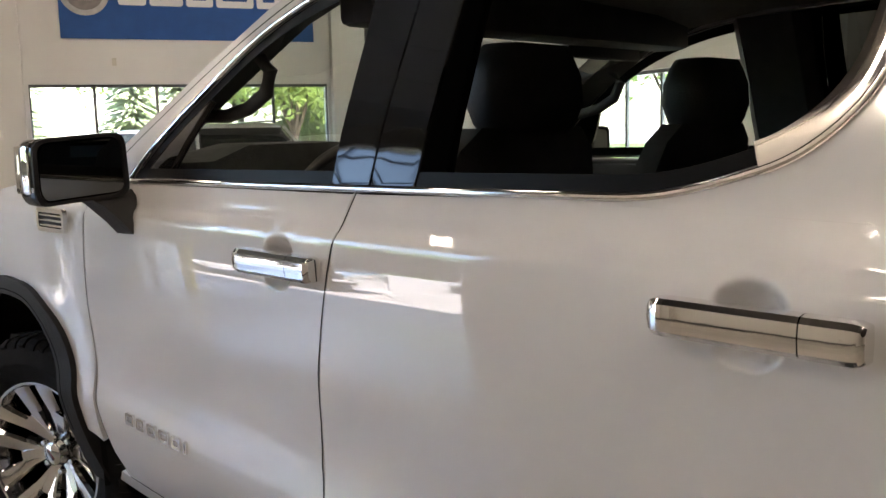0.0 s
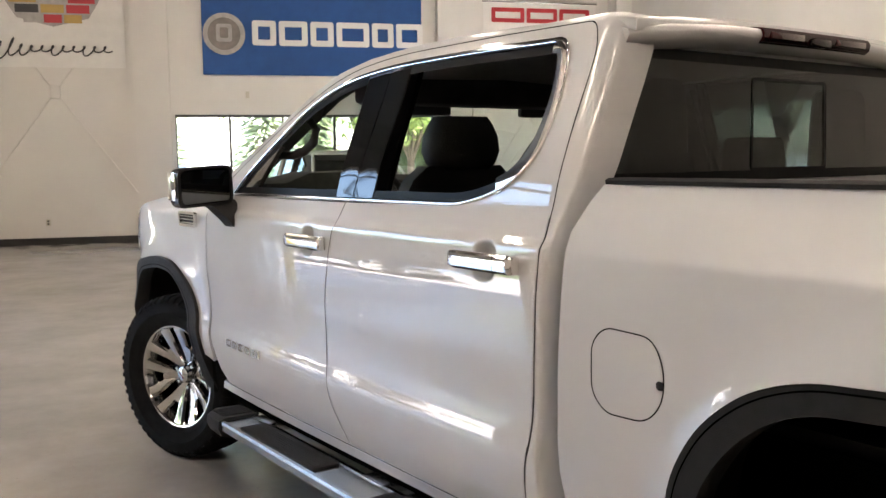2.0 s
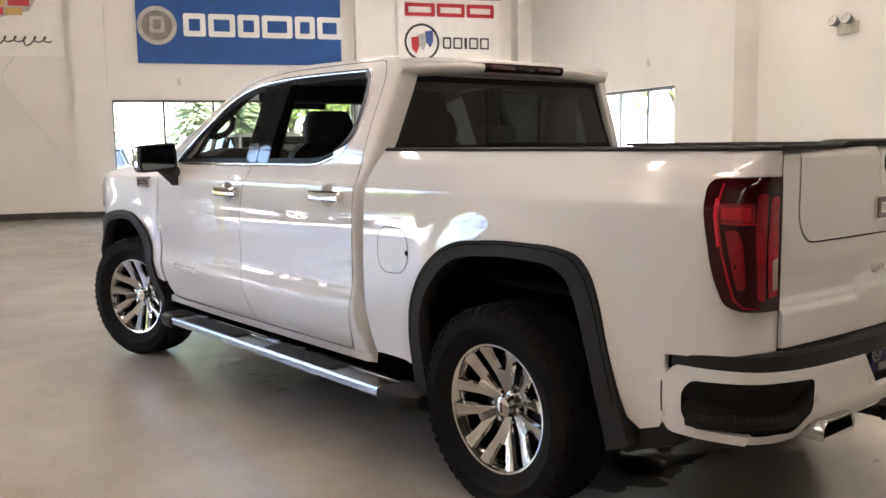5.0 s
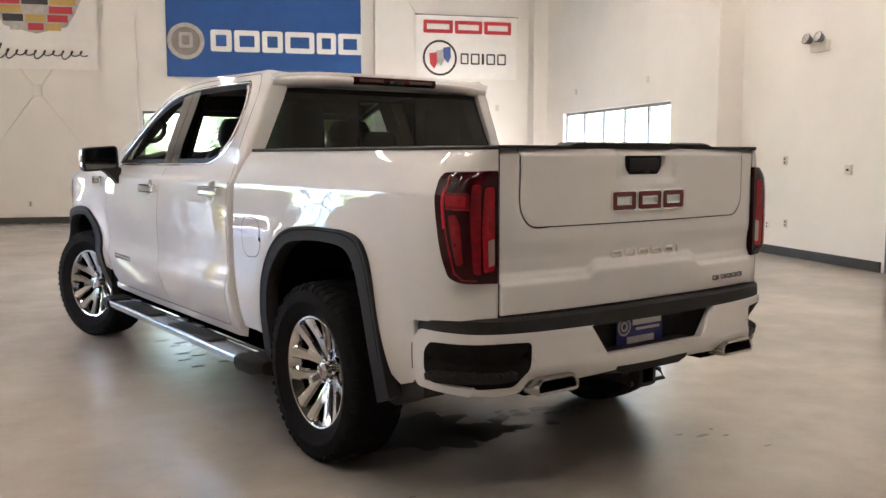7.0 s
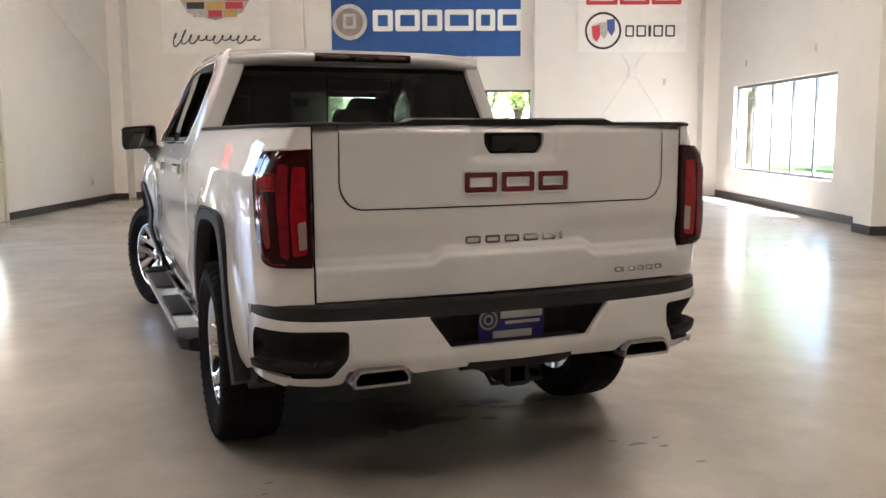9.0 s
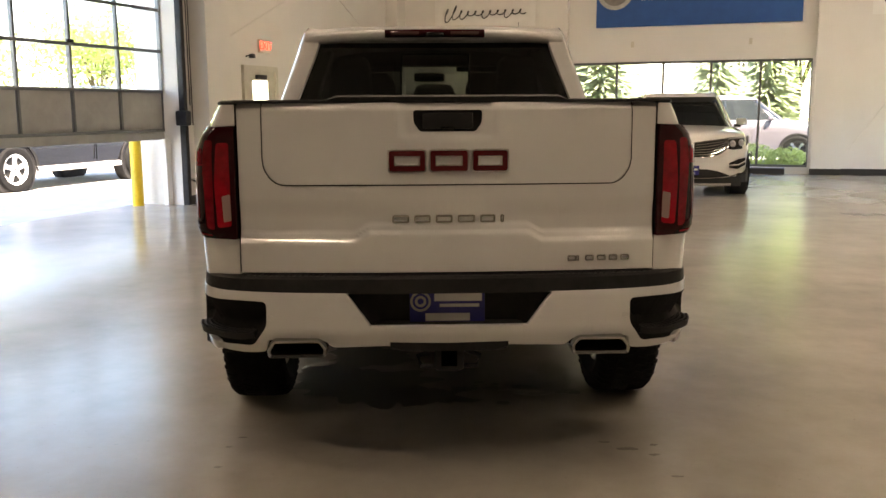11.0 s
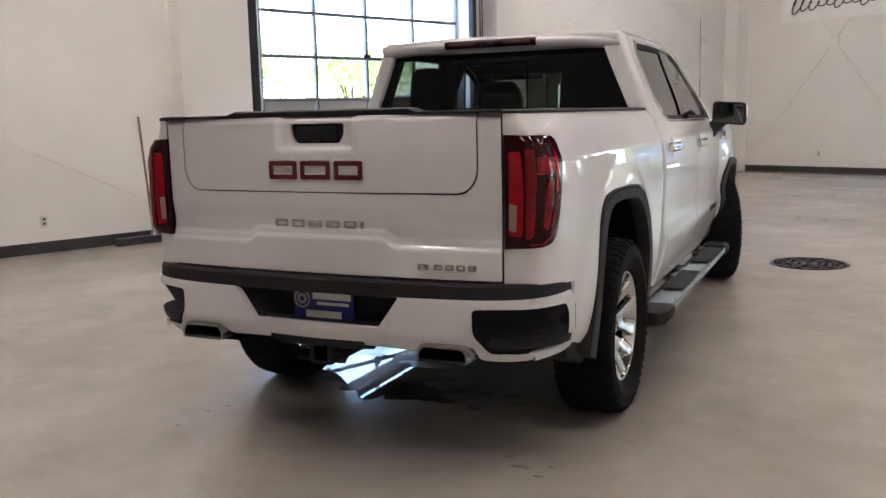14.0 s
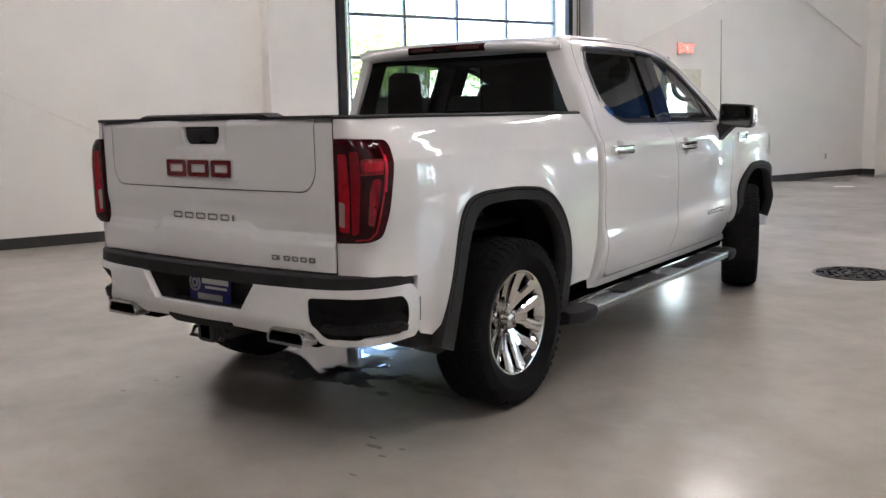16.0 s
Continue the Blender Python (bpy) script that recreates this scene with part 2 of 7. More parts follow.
# ---- mesh helpers ------------------------------------------------------
def part(name, bm, material, parent=None, label="", smooth=0.6):
    """Link a bmesh as one mesh object, under a thing or a part."""
    me = bpy.data.meshes.new(name)
    bmesh.ops.recalc_face_normals(bm, faces=bm.faces)
    bm.to_mesh(me)
    bm.free()
    return finish(name, me, material, parent, label, smooth)


def finish(name, me, material, parent, label="", smooth=0.6):
    me.materials.append(material)
    ob = new(name, me)
    if smooth:
        for f in me.polygons:
            f.use_smooth = True
        me.set_sharp_from_angle(angle=smooth)
    if parent is not None:
        ob.parent = parent
    if label:
        ob["label"] = label
    return ob


def thing(name, m, label, category, group="", kind=""):
    ob = new(name)
    ob.empty_display_size = 0.1
    ob.matrix_basis = m
    return tagged(ob, label, category, group, kind)


def struct(name, bm, material, label, m=ROOM, smooth=0.0, parent=None):
    ob = part(name, bm, material, parent, "", smooth)
    if parent is None:
        ob.matrix_basis = m
    return tagged(ob, label, name.split("_")[0], "", "structure")


def join(bm, other, m=None):
    """Add the geometry of another bmesh, moved by m."""
    if m is not None:
        bmesh.ops.transform(other, matrix=m, verts=other.verts)
    me = bpy.data.meshes.new("tmp")
    other.to_mesh(me)
    other.free()
    bm.from_mesh(me)
    bpy.data.meshes.remove(me)
    return bm


def box(bm, x0, x1, y0, y1, z0, z1, bevel=0.0, seg=2, m=None):
    b = bmesh.new()
    bmesh.ops.create_cube(b, size=1.0)
    bmesh.ops.transform(b, matrix=Matrix.LocRotScale(((x0 + x1) / 2, (y0 + y1) / 2, (z0 + z1) / 2), None, (abs(x1 - x0), abs(y1 - y0), abs(z1 - z0))), verts=b.verts)
    if bevel:
        bmesh.ops.bevel(b, geom=b.edges[:], offset=bevel, segments=seg, profile=0.5, affect="EDGES")
    return join(bm, b, m)


def boxed(*a, **k):
    return box(bmesh.new(), *a, **k)


def prism(bm, pts, h, m=None, bevel=0.0, seg=2):
    """A plate: the outline pts in x, y, from z = 0 to h."""
    b = bmesh.new()
    f = b.faces.new([b.verts.new((x, y, 0)) for x, y in pts])
    r = bmesh.ops.extrude_face_region(b, geom=[f])
    bmesh.ops.translate(b, vec=(0, 0, h), verts=[e for e in r["geom"] if isinstance(e, bmesh.types.BMVert)])
    bmesh.ops.recalc_face_normals(b, faces=b.faces)
    if bevel:
        bmesh.ops.bevel(b, geom=b.edges[:], offset=bevel, segments=seg, profile=0.5, affect="EDGES")
    return join(bm, b, m)


def lathe(bm, prof, m=None, seg=40, arc=1.0, a0=0.0):
    """Turn the profile (radius, height) round z."""
    b = bmesh.new()
    n = seg if arc >= 1 else seg + 1
    rows = [[b.verts.new((r * math.cos(a0 + 2 * math.pi * arc * k / seg), r * math.sin(a0 + 2 * math.pi * arc * k / seg), h)) for k in range(n)] for r, h in prof]
    for p, q in zip(rows, rows[1:]):
        for k in range(seg):
            b.faces.new((p[k], p[(k + 1) % n], q[(k + 1) % n], q[k]))
    bmesh.ops.remove_doubles(b, verts=b.verts, dist=1e-5)
    return join(bm, b, m)


def cyl(bm, p0, p1, r0, r1=None, seg=16):
    p0, p1 = Vector(p0), Vector(p1)
    r1 = r0 if r1 is None else r1
    m = Matrix.Translation(p0) @ (p1 - p0).to_track_quat("Z", "Y").to_matrix().to_4x4()
    return lathe(bm, [(0, 0), (r0, 0), (r1, (p1 - p0).length), (0, (p1 - p0).length)], m, seg)


def tube(bm, pts, r, seg=8, closed=False):
    """A round bar along the points."""
    pts = [Vector(p) for p in pts]
    n, b, rings = len(pts), bmesh.new(), []
    up = Vector((0.13, 0.21, 0.97))
    for k, p in enumerate(pts):
        a, c = (pts[k - 1], pts[(k + 1) % n]) if closed else (pts[max(k - 1, 0)], pts[min(k + 1, n - 1)])
        d = (c - a).normalized()
        s = d.cross(up).normalized()
        w = s.cross(d)
        rk = r[k] if isinstance(r, (list, tuple)) else r
        rings.append([b.verts.new(p + rk * (math.cos(2 * math.pi * j / seg) * s + math.sin(2 * math.pi * j / seg) * w)) for j in range(seg)])
    for k in range(n if closed else n - 1):
        p, q = rings[k], rings[(k + 1) % n]
        for j in range(seg):
            b.faces.new((p[j], p[(j + 1) % seg], q[(j + 1) % seg], q[j]))
    if not closed:
        b.faces.new(rings[0]), b.faces.new(rings[-1][::-1])
    return join(bm, b)


def loft(bm, rings, caps=True, closed=True):
    """Skin through rings of points, one after another."""
    b = bmesh.new()
    rows = [[b.verts.new(p) for p in ring] for ring in rings]
    n = len(rows[0])
    for p, q in zip(rows, rows[1:]):
        for k in range(n if closed else n - 1):
            b.faces.new((p[k], p[(k + 1) % n], q[(k + 1) % n], q[k]))
    if caps:
        b.faces.new(rows[0][::-1]), b.faces.new(rows[-1])
    return join(bm, b)


def rounded(pts, r, n=5):
    """An outline with its corners rounded; r is one radius or one for each corner."""
    out, k = [], len(pts)
    for i, p in enumerate(pts):
        rad = r[i] if isinstance(r, (list, tuple)) else r
        p, a, c = Vector(p), Vector(pts[i - 1]), Vector(pts[(i + 1) % k])
        u, w = (a - p), (c - p)
        d = min(rad, 0.48 * u.length, 0.48 * w.length)
        if d < 1e-4:
            out.append(tuple(p))
            continue
        s, e = p + u.normalized() * d, p + w.normalized() * d
        for j in range(n + 1):
            t = j / n
            out.append(tuple((1 - t) ** 2 * s + 2 * t * (1 - t) * p + t * t * e))
    return out


def area2(p):
    return sum(a[0] * b[1] - b[0] * a[1] for a, b in zip(p, p[1:] + p[:1]))


def inset(pts, d):
    """The outline moved inwards by d."""
    pts = list(pts) if area2(list(pts)) > 0 else list(pts)[::-1]
    out, k = [], len(pts)
    for i in range(k):
        a, p, c = Vector(pts[i - 1]), Vector(pts[i]), Vector(pts[(i + 1) % k])
        e, f = (p - a).normalized(), (c - p).normalized()
        n1, n2 = Vector((-e.y, e.x)), Vector((-f.y, f.x))
        h = n1 + n2
        out.append(tuple(p + h * (d / max(0.35, h.dot(n1)))))
    return out


def spline(table):
    """A smooth function through (argument, value) pairs."""
    xs, ys = [a for a, _ in table], [b for _, b in table]
    n = len(xs)
    d = [(ys[i + 1] - ys[i]) / (xs[i + 1] - xs[i]) for i in range(n - 1)]
    ms = [d[0]] + [0.0 if d[i - 1] * d[i] <= 0 else 2 * d[i - 1] * d[i] / (d[i - 1] + d[i]) for i in range(1, n - 1)] + [d[-1]]

    def f(x):
        if x <= xs[0]:
            return ys[0] + ms[0] * (x - xs[0])
        if x >= xs[-1]:
            return ys[-1] + ms[-1] * (x - xs[-1])
        i = max(k for k in range(n - 1) if xs[k] <= x)
        h = xs[i + 1] - xs[i]
        t = (x - xs[i]) / h
        return (2 * t**3 - 3 * t * t + 1) * ys[i] + (t**3 - 2 * t * t + t) * h * ms[i] + (3 * t * t - 2 * t**3) * ys[i + 1] + (t**3 - t * t) * h * ms[i + 1]

    return f


def smooth01(t):
    t = min(1.0, max(0.0, t))
    return t * t * (3 - 2 * t)


def inside(poly, pts):
    """Which of the points lie within the outline."""
    p, q = np.array(poly), np.roll(np.array(poly), -1, 0)
    x, y = pts[:, 0][:, None], pts[:, 1][:, None]
    cut = (p[:, 1] > y) != (q[:, 1] > y)
    with np.errstate(divide="ignore", invalid="ignore"):
        xs = (q[:, 0] - p[:, 0]) * (y - p[:, 1]) / (q[:, 1] - p[:, 1]) + p[:, 0]
    return (cut & (x < xs)).sum(1) % 2 == 1


def panel(name, poly, fn, material, parent, out, step=0.05, depth=0.03, lift=0.0, label="", steps=None, holes=()):
    """A sheet-metal panel: the outline poly in the surface's own two coordinates, bent by fn(a, b) to a place; out: a rough outward
    direction. Its rim is turned inwards by depth."""
    sa, sb = steps or (step, step)
    pts, edges, keep = [], [], []
    for loop in (poly, *holes):
        first = len(pts)
        loop = [p for k, p in enumerate(loop) if math.dist(p, loop[k - 1]) > 1e-5]
        for p, q in zip(loop, loop[1:] + loop[:1]):
            n = max(1, math.ceil(max(abs(q[0] - p[0]) / sa, abs(q[1] - p[1]) / sb) - 0.01))
            pts += [(p[0] + (q[0] - p[0]) * k / n, p[1] + (q[1] - p[1]) * k / n) for k in range(n)]
        last = len(pts)
        edges += [(k, k + 1 if k + 1 < last else first) for k in range(first, last)]
    rim = np.array(pts)
    lo, hi = rim.min(0), rim.max(0)
    ga, gb = np.meshgrid(np.arange(lo[0] + sa * 0.5, hi[0], sa), np.arange(lo[1] + sb * 0.5, hi[1], sb))
    grid = np.stack([ga.ravel(), gb.ravel()], 1)
    if len(grid):
        ok = inside(poly, grid)
        for h in holes:
            ok &= ~inside(h, grid)
        grid = grid[ok]
    if len(grid):
        near = np.array([(np.abs((rim - g) / (sa, sb)).max(1)).min() for g in grid])
        pts += [tuple(g) for g in grid[near > 0.35]]
    co, _, tris, *_ = delaunay_2d_cdt([Vector(p) for p in pts], edges, [], 0, 1e-6)
    mid = np.array([[sum(co[i][0] for i in t) / 3, sum(co[i][1] for i in t) / 3] for t in tris])
    ok = inside(poly, mid)
    for h in holes:
        ok &= ~inside(h, mid)
    tris = [t for t, k in zip(tris, ok) if k]
    out, h = Vector(out), 0.003
    places, normals = [], []
    for v in co:
        s, t = v[0], v[1]
        p = Vector(fn(s, t))
        du, dv = Vector(fn(s + h, t)) - Vector(fn(s - h, t)), Vector(fn(s, t + h)) - Vector(fn(s, t - h))
        n = du.cross(dv).normalized()
        n = -n if n.dot(out) < 0 else n
        places.append(p + lift * n), normals.append(n)
    verts, faces, loops, count = [tuple(p) for p in places], [], [], {}
    for ids in tris:
        ids = list(ids)
        fnrm = (places[ids[1]] - places[ids[0]]).cross(places[ids[2]] - places[ids[0]])
        if fnrm.dot(normals[ids[0]]) < 0:
            ids = ids[::-1]
        faces.append(ids)
        loops += [normals[i] for i in ids]
        for k in range(3):
            e = (ids[k], ids[(k + 1) % 3])
            count[frozenset(e)] = None if frozenset(e) in count else (*e, ids[(k + 2) % 3])
    for e in count.values():
        if not depth or e is None:
            continue
        i, j, c = e
        nrm = (places[j] - places[i]).cross(normals[i]).normalized()
        if nrm.dot(places[c] - places[i]) > 0:
            nrm = -nrm
        quad = list(range(len(verts), len(verts) + 4))
        q = [places[i], places[j], places[j] - depth * normals[j], places[i] - depth * normals[i]]
        verts += [tuple(p) for p in q]
        if (q[1] - q[0]).cross(q[2] - q[0]).dot(nrm) < 0:
            quad = quad[::-1]
        faces.append(quad)
        soft = [(0.75 * nrm + 0.65 * normals[i]).normalized(), (0.75 * nrm + 0.65 * normals[j]).normalized(), nrm, nrm]
        loops += [soft[k - quad[0] if quad[0] < quad[1] else k - quad[3]] for k in quad]
    me = bpy.data.meshes.new(name)
    me.from_pydata(verts, [], faces)
    me.update()
    for f in me.polygons:
        f.use_smooth = True
    me.normals_split_custom_set([tuple(n) for n in loops])
    return finish(name, me, material, parent, label, 0)


def ribbon(name, pts, fn, width, material, parent, out, lift=0.001, closed=True, label="", thick=0.0):
    """A narrow flat or raised band along an outline on a surface."""
    out, h = Vector(out), 0.004
    fine = []
    for p, q in zip(pts, pts[1:] + (pts[:1] if closed else [])):
        k = max(1, math.ceil(math.dist(p, q) / 0.035))
        fine += [(p[0] + (q[0] - p[0]) * j / k, p[1] + (q[1] - p[1]) * j / k) for j in range(k)]
    pts = fine if closed else fine + [pts[-1]]
    n = len(pts)
    bm = bmesh.new()
    rows = []
    for k in range(n):
        a, c = (pts[k - 1], pts[(k + 1) % n]) if closed else (pts[max(k - 1, 0)], pts[min(k + 1, n - 1)])
        d = (Vector(c) - Vector(a)).normalized()
        s = Vector((-d.y, d.x)) * width / 2
        ring = []
        for sg in (-1, 1):
            q = Vector(pts[k]) + sg * s
            p = Vector(fn(q.x, q.y))
            du, dv = Vector(fn(q.x + h, q.y)) - Vector(fn(q.x - h, q.y)), Vector(fn(q.x, q.y + h)) - Vector(fn(q.x, q.y - h))
            nn = du.cross(dv).normalized()
            nn = -nn if nn.dot(out) < 0 else nn
            ring.append((p, nn))
        if thick:
            (p, nn), (q, mm) = ring
            mid = (p + q) / 2 + (nn + mm) / 2 * (lift + thick * 1.25)
            rows.append([bm.verts.new(x) for x in (p - nn * 0.004, p + nn * (lift + thick * 0.8), mid, q + mm * (lift + thick * 0.8), q - mm * 0.004)])
        else:
            rows.append([bm.verts.new(p + nn * lift) for p, nn in ring])
    m = len(rows[0])
    for k in range(n if closed else n - 1):
        p, q = rows[k], rows[(k + 1) % n]
        for j in range(m - 1):
            bm.faces.new((p[j], p[j + 1], q[j + 1], q[j]))
    return part(name, bm, material, parent, label, 1.2 if thick else 0.6)


def frame_plate(bm, w, h, t, d, m=None, r=0.1):
    """A flat ring: outer size w by h, bars t wide, d thick, standing in x, z with its face to -y."""
    o = rounded([(-w / 2, -h / 2), (w / 2, -h / 2), (w / 2, h / 2), (-w / 2, h / 2)], r * h, 4)
    i = rounded([(-w / 2 + t, -h / 2 + t), (w / 2 - t, -h / 2 + t), (w / 2 - t, h / 2 - t), (-w / 2 + t, h / 2 - t)], max(0.0005, r * h - t * 0.5), 4)
    b = bmesh.new()
    rings = [[b.verts.new((x, y, z)) for x, z in ring] for ring, y in ((o, 0), (o, -d), (i, -d), (i, 0))]
    k = len(o)
    for p, q in zip(rings, rings[1:]):
        for j in range(k):
            b.faces.new((p[j], p[(j + 1) % k], q[(j + 1) % k], q[j]))
    return join(bm, b, m)


# ---- the hall ----------------------------------------------------------
UL, UR, VB = -7.0, 6.55, 16.4


def wall(name, boxes, label):
    bm = bmesh.new()
    for b in boxes:
        box(bm, *b)
    return struct(name, bm, WALL, label)


struct("floor", boxed(-7.55, 6.85, -18.3, 16.7, -0.2, 0.0), FLOOR, "sealed beige concrete floor with a soft shine")
H = CEIL
wall("wall_left", [(-7.35, UL, -18.0, 3.38, 0, H), (-7.35, UL, 3.38, 7.12, 3.80, H), (-7.55, -7.25, 7.12, 16.4, 0, H), (-7.25, UL + 0.2, 7.12, 7.46, 0, H)],
     "white painted wall with a wide garage opening")
wall("wall_back", [(-7.55, -2.83, VB, 16.7, 0, H), (-2.83, 2.31, VB, 16.7, 2.44, H), (-2.83, 2.31, VB, 16.7, -0.1, 0.14), (2.31, 6.85, VB, 16.7, 0, H)],
     "tall white painted wall above a strip of windows")
wall("wall_right", [(UR, 6.85, 14.95, 16.4, 0, H), (UR, 6.85, 9.95, 14.95, 2.41, H), (UR, 6.85, 9.95, 14.95, 0, 0.62), (UR, 6.85, 4.56, 9.95, 0, H),
                    (UR, 6.85, 2.56, 4.56, 2.16, H), (UR, 6.85, -18.0, 2.56, 0, H)], "white painted wall with five tall windows")
wall("wall_front", [(-7.35, 6.85, -18.3, -18.0, 0, H)], "plain white painted wall")
PIL = [(UL, -6.72, 2.1, 3.06), (-7.25, -6.50, 7.46, 8.1), (-7.25, -6.95, 15.9, VB), (-3.55, -2.9, 16.22, VB), (2.37, 2.95, 16.22, VB), (6.2, UR, 16.0, VB),
       (6.12, UR, 7.72, 8.25)]
for n, (a, b, c, d) in enumerate(PIL):
    struct("wall_pilaster", boxed(a, b, c, d, 0, H), WALL, "white boxed-in column against the wall")
bm = boxed(-7.6, 6.9, -18.3, 16.7, H, H + 0.25)
for k in range(23):                      # ribs of the steel deck
    box(bm, -7.3, 6.8, -17.6 + 1.5 * k, -17.5 + 1.5 * k, H - 0.28, H)
struct("ceiling", bm, CEILPAINT, "dark grey ribbed steel deck ceiling")


def baseboard(a, b, c, d):
    struct("baseboard", boxed(a, b, c, d, 0.0, 0.13, 0.004, 1), BASEB, "dark rubber baseboard along the wall")


for s in [(UL, UL + 0.02, -18, 2.1), (UL, -6.70, 2.08, 2.1), (-6.72, -6.70, 2.08, 3.06), (-6.8, -6.78, 7.16, 7.44), (-6.8, -6.48, 7.44, 7.46), (-6.50, -6.48, 7.46, 8.1),
          (-7.25, -7.23, 8.1, 9.5), (-7.25, -7.23, 10.75, 15.9), (-7.25, -6.93, 15.88, 15.9), (-6.93, -3.55, 16.38, 16.4), (-3.57, -2.88, 16.2, 16.22), (2.35, 2.97, 16.2, 16.22),
          (2.97, 6.2, 16.38, 16.4), (6.18, 6.2, 15.98, 16.38), (UR - 0.02, UR, 8.27, 15.98), (6.10, 6.12, 7.70, 8.25), (6.12, UR - 0.02, 7.70, 7.72), (UR - 0.02, UR, 4.64, 7.70),
          (UR - 0.02, UR, -18, 2.48)]:
    baseboard(*s)
struct("trim_window_ledge", boxed(-2.3, 1.86, 16.12, 16.38, 0.0, 0.13, 0.01), BASEB, "low dark ledge under the shop window")


def window(name, axis, at_, lo, hi, z0, z1, panes, frame_mat, bar, label):
    """A row of fixed panes in a frame, in the plane of a wall."""
    w = thing(name, ROOM, label, "window", "", "structure")

    def piece(nm, a, b, c, d, m, thin):
        bm = bmesh.new()
        t = 0.006 if thin else 0.06
        if axis == "v":
            box(bm, a, b, at_ - t / 2, at_ + t / 2, c, d, 0 if thin else 0.006, 1)
        else:
            box(bm, at_ - t / 2, at_ + t / 2, a, b, c, d, 0 if thin else 0.006, 1)
        return part(nm, bm, m, w, "", 0)

    piece("window_frame", lo, hi, z1 - bar, z1, frame_mat, False)
    piece("window_sill", lo, hi, z0, z0 + bar, frame_mat, False)
    step = (hi - lo) / panes
    for k in range(panes + 1):
        c = lo + k * step
        piece("mullion", max(lo, c - bar / 2), min(hi, c + bar / 2), z0 + bar, z1 - bar, frame_mat, False)
    for k in range(panes):
        g = piece("pane", lo + k * step + bar / 2, lo + (k + 1) * step - bar / 2, z0 + bar, z1 - bar, GLASS_CLEAR, True)
        g.visible_shadow = False
    return w


window("window_1", "v", 16.5, -2.83, 2.31, 0.14, 2.44, 5, DARKFRAME, 0.05, "wide dark-framed shop window of five tall panes")
window("window_2", "u", 6.66, 9.95, 14.95, 0.62, 2.41, 5, GREYFRAME, 0.06, "grey-framed window of five panes")

# overhead garage door, half raised
gd = thing("garage_door", ROOM, "grey glazed overhead garage door, raised to chest height", "garage door")
V = [3.42, 4.335, 5.25, 6.17, 7.12]
part("bottom_rail", boxed(-7.12, -7.06, 3.44, 7.10, 0.99, 1.11, 0.008), DOORPANEL, gd)
for k in range(4):
    part("lower_panel", boxed(-7.11, -7.08, V[k] + 0.03, V[k + 1] - 0.03, 1.13, 1.69, 0.006), DOORPANEL, gd)
for z in (1.11, 1.685, 2.27, 2.87, 3.47):
    part("rail", boxed(-7.12, -7.05, 3.44, 7.10, z, z + 0.045, 0.005), GREYFRAME, gd)
for k, v in enumerate(V):
    w = 0.03 if k in (0, 4) else 0.02
    part("stile", boxed(-7.118, -7.055, max(3.44, v - w), min(7.10, v + w), 1.13, 3.80, 0.004), GREYFRAME, gd)
for r, (z0, z1) in enumerate(((1.73, 2.27), (2.315, 2.87), (2.915, 3.47), (3.515, 3.80))):
    for k in range(4):
        g = part("pane", boxed(-7.092, -7.088, V[k] + 0.02, V[k + 1] - 0.02, z0, z1), GLASS_CLEAR, gd, "", 0)
        g.visible_shadow = False
RUN = [(-6.98, 3.82), (-6.72, 4.28), (-6.2, 4.46), (-5.62, 4.47), (-5.04, 4.47), (-4.46, 4.47)]
for (u0, z0), (u1, z1) in zip(RUN, RUN[1:]):   # the sections already run back under the ceiling
    part("raised_panel", loft(bmesh.new(), [[(u0, v, z0), (u1 - 0.01, v, z1), (u1 - 0.01, v, z1 + 0.04), (u0, v, z0 + 0.04)] for v in (3.46, 7.08)]), DARKFRAME, gd, "", 0)
part("handle", boxed(-7.05, -7.02, 5.17, 5.29, 2.31, 2.35, 0.008), DARKMETAL, gd)
for v0, v1 in ((3.20, 3.30), (7.12, 7.20)):
    t = thing("door_track", ROOM, "dark steel guide rail beside the garage door", "door track", "garage door tracks")
    part("rail", boxed(-7.0 if v0 < 5 else -6.8, -6.9 if v0 < 5 else -6.7, v0, v1, 0, 4.55, 0.006), DARKMETAL, t)
    part("upper_rail", boxed(-6.9, -3.4, v0, v1, 4.52, 4.58, 0.006), DARKMETAL, t)
    part("roller", boxed(-6.98 if v0 < 5 else -6.86, -6.88 if v0 < 5 else -6.66, v0 - 0.02, v1 + 0.03, 1.2, 1.42, 0.02), DARKMETAL, t)
for v, z0 in ((7.33, 1.5), (7.38, 1.2)):
    part_ob = thing("pull_cord", ROOM, "thin hanging door cord beside the rail", "cord", "door cords")
    part("cord", tube(bmesh.new(), [(-6.75, v, z0), (-6.76, v + 0.01, 3.0), (-6.77, v, 5.2)], 0.008, 6), DARKMETAL, part_ob)
part_ob = thing("hose_bib", at(-6.79, 7.3, 0.36), "small metal wall tap beside the garage door", "tap")
part("body", tube(bmesh.new(), [(0, 0, 0), (0.05, 0, 0), (0.10, 0, -0.01), (0.11, 0, -0.04)], 0.014), CHROME, part_ob)
part("wheel", lathe(bmesh.new(), [(0.0, 0), (0.03, 0.0), (0.03, 0.01), (0, 0.01)], pose(0.05, 0, 0.02), 12), DARKMETAL, part_ob)
b = boxed(-7.06, -6.98, 7.0, 7.12, 0, 1.0, 0.01)
tagged(struct("trim_jamb", b, WHITE, "white lower jamb strip of the garage opening"), "", "trim")

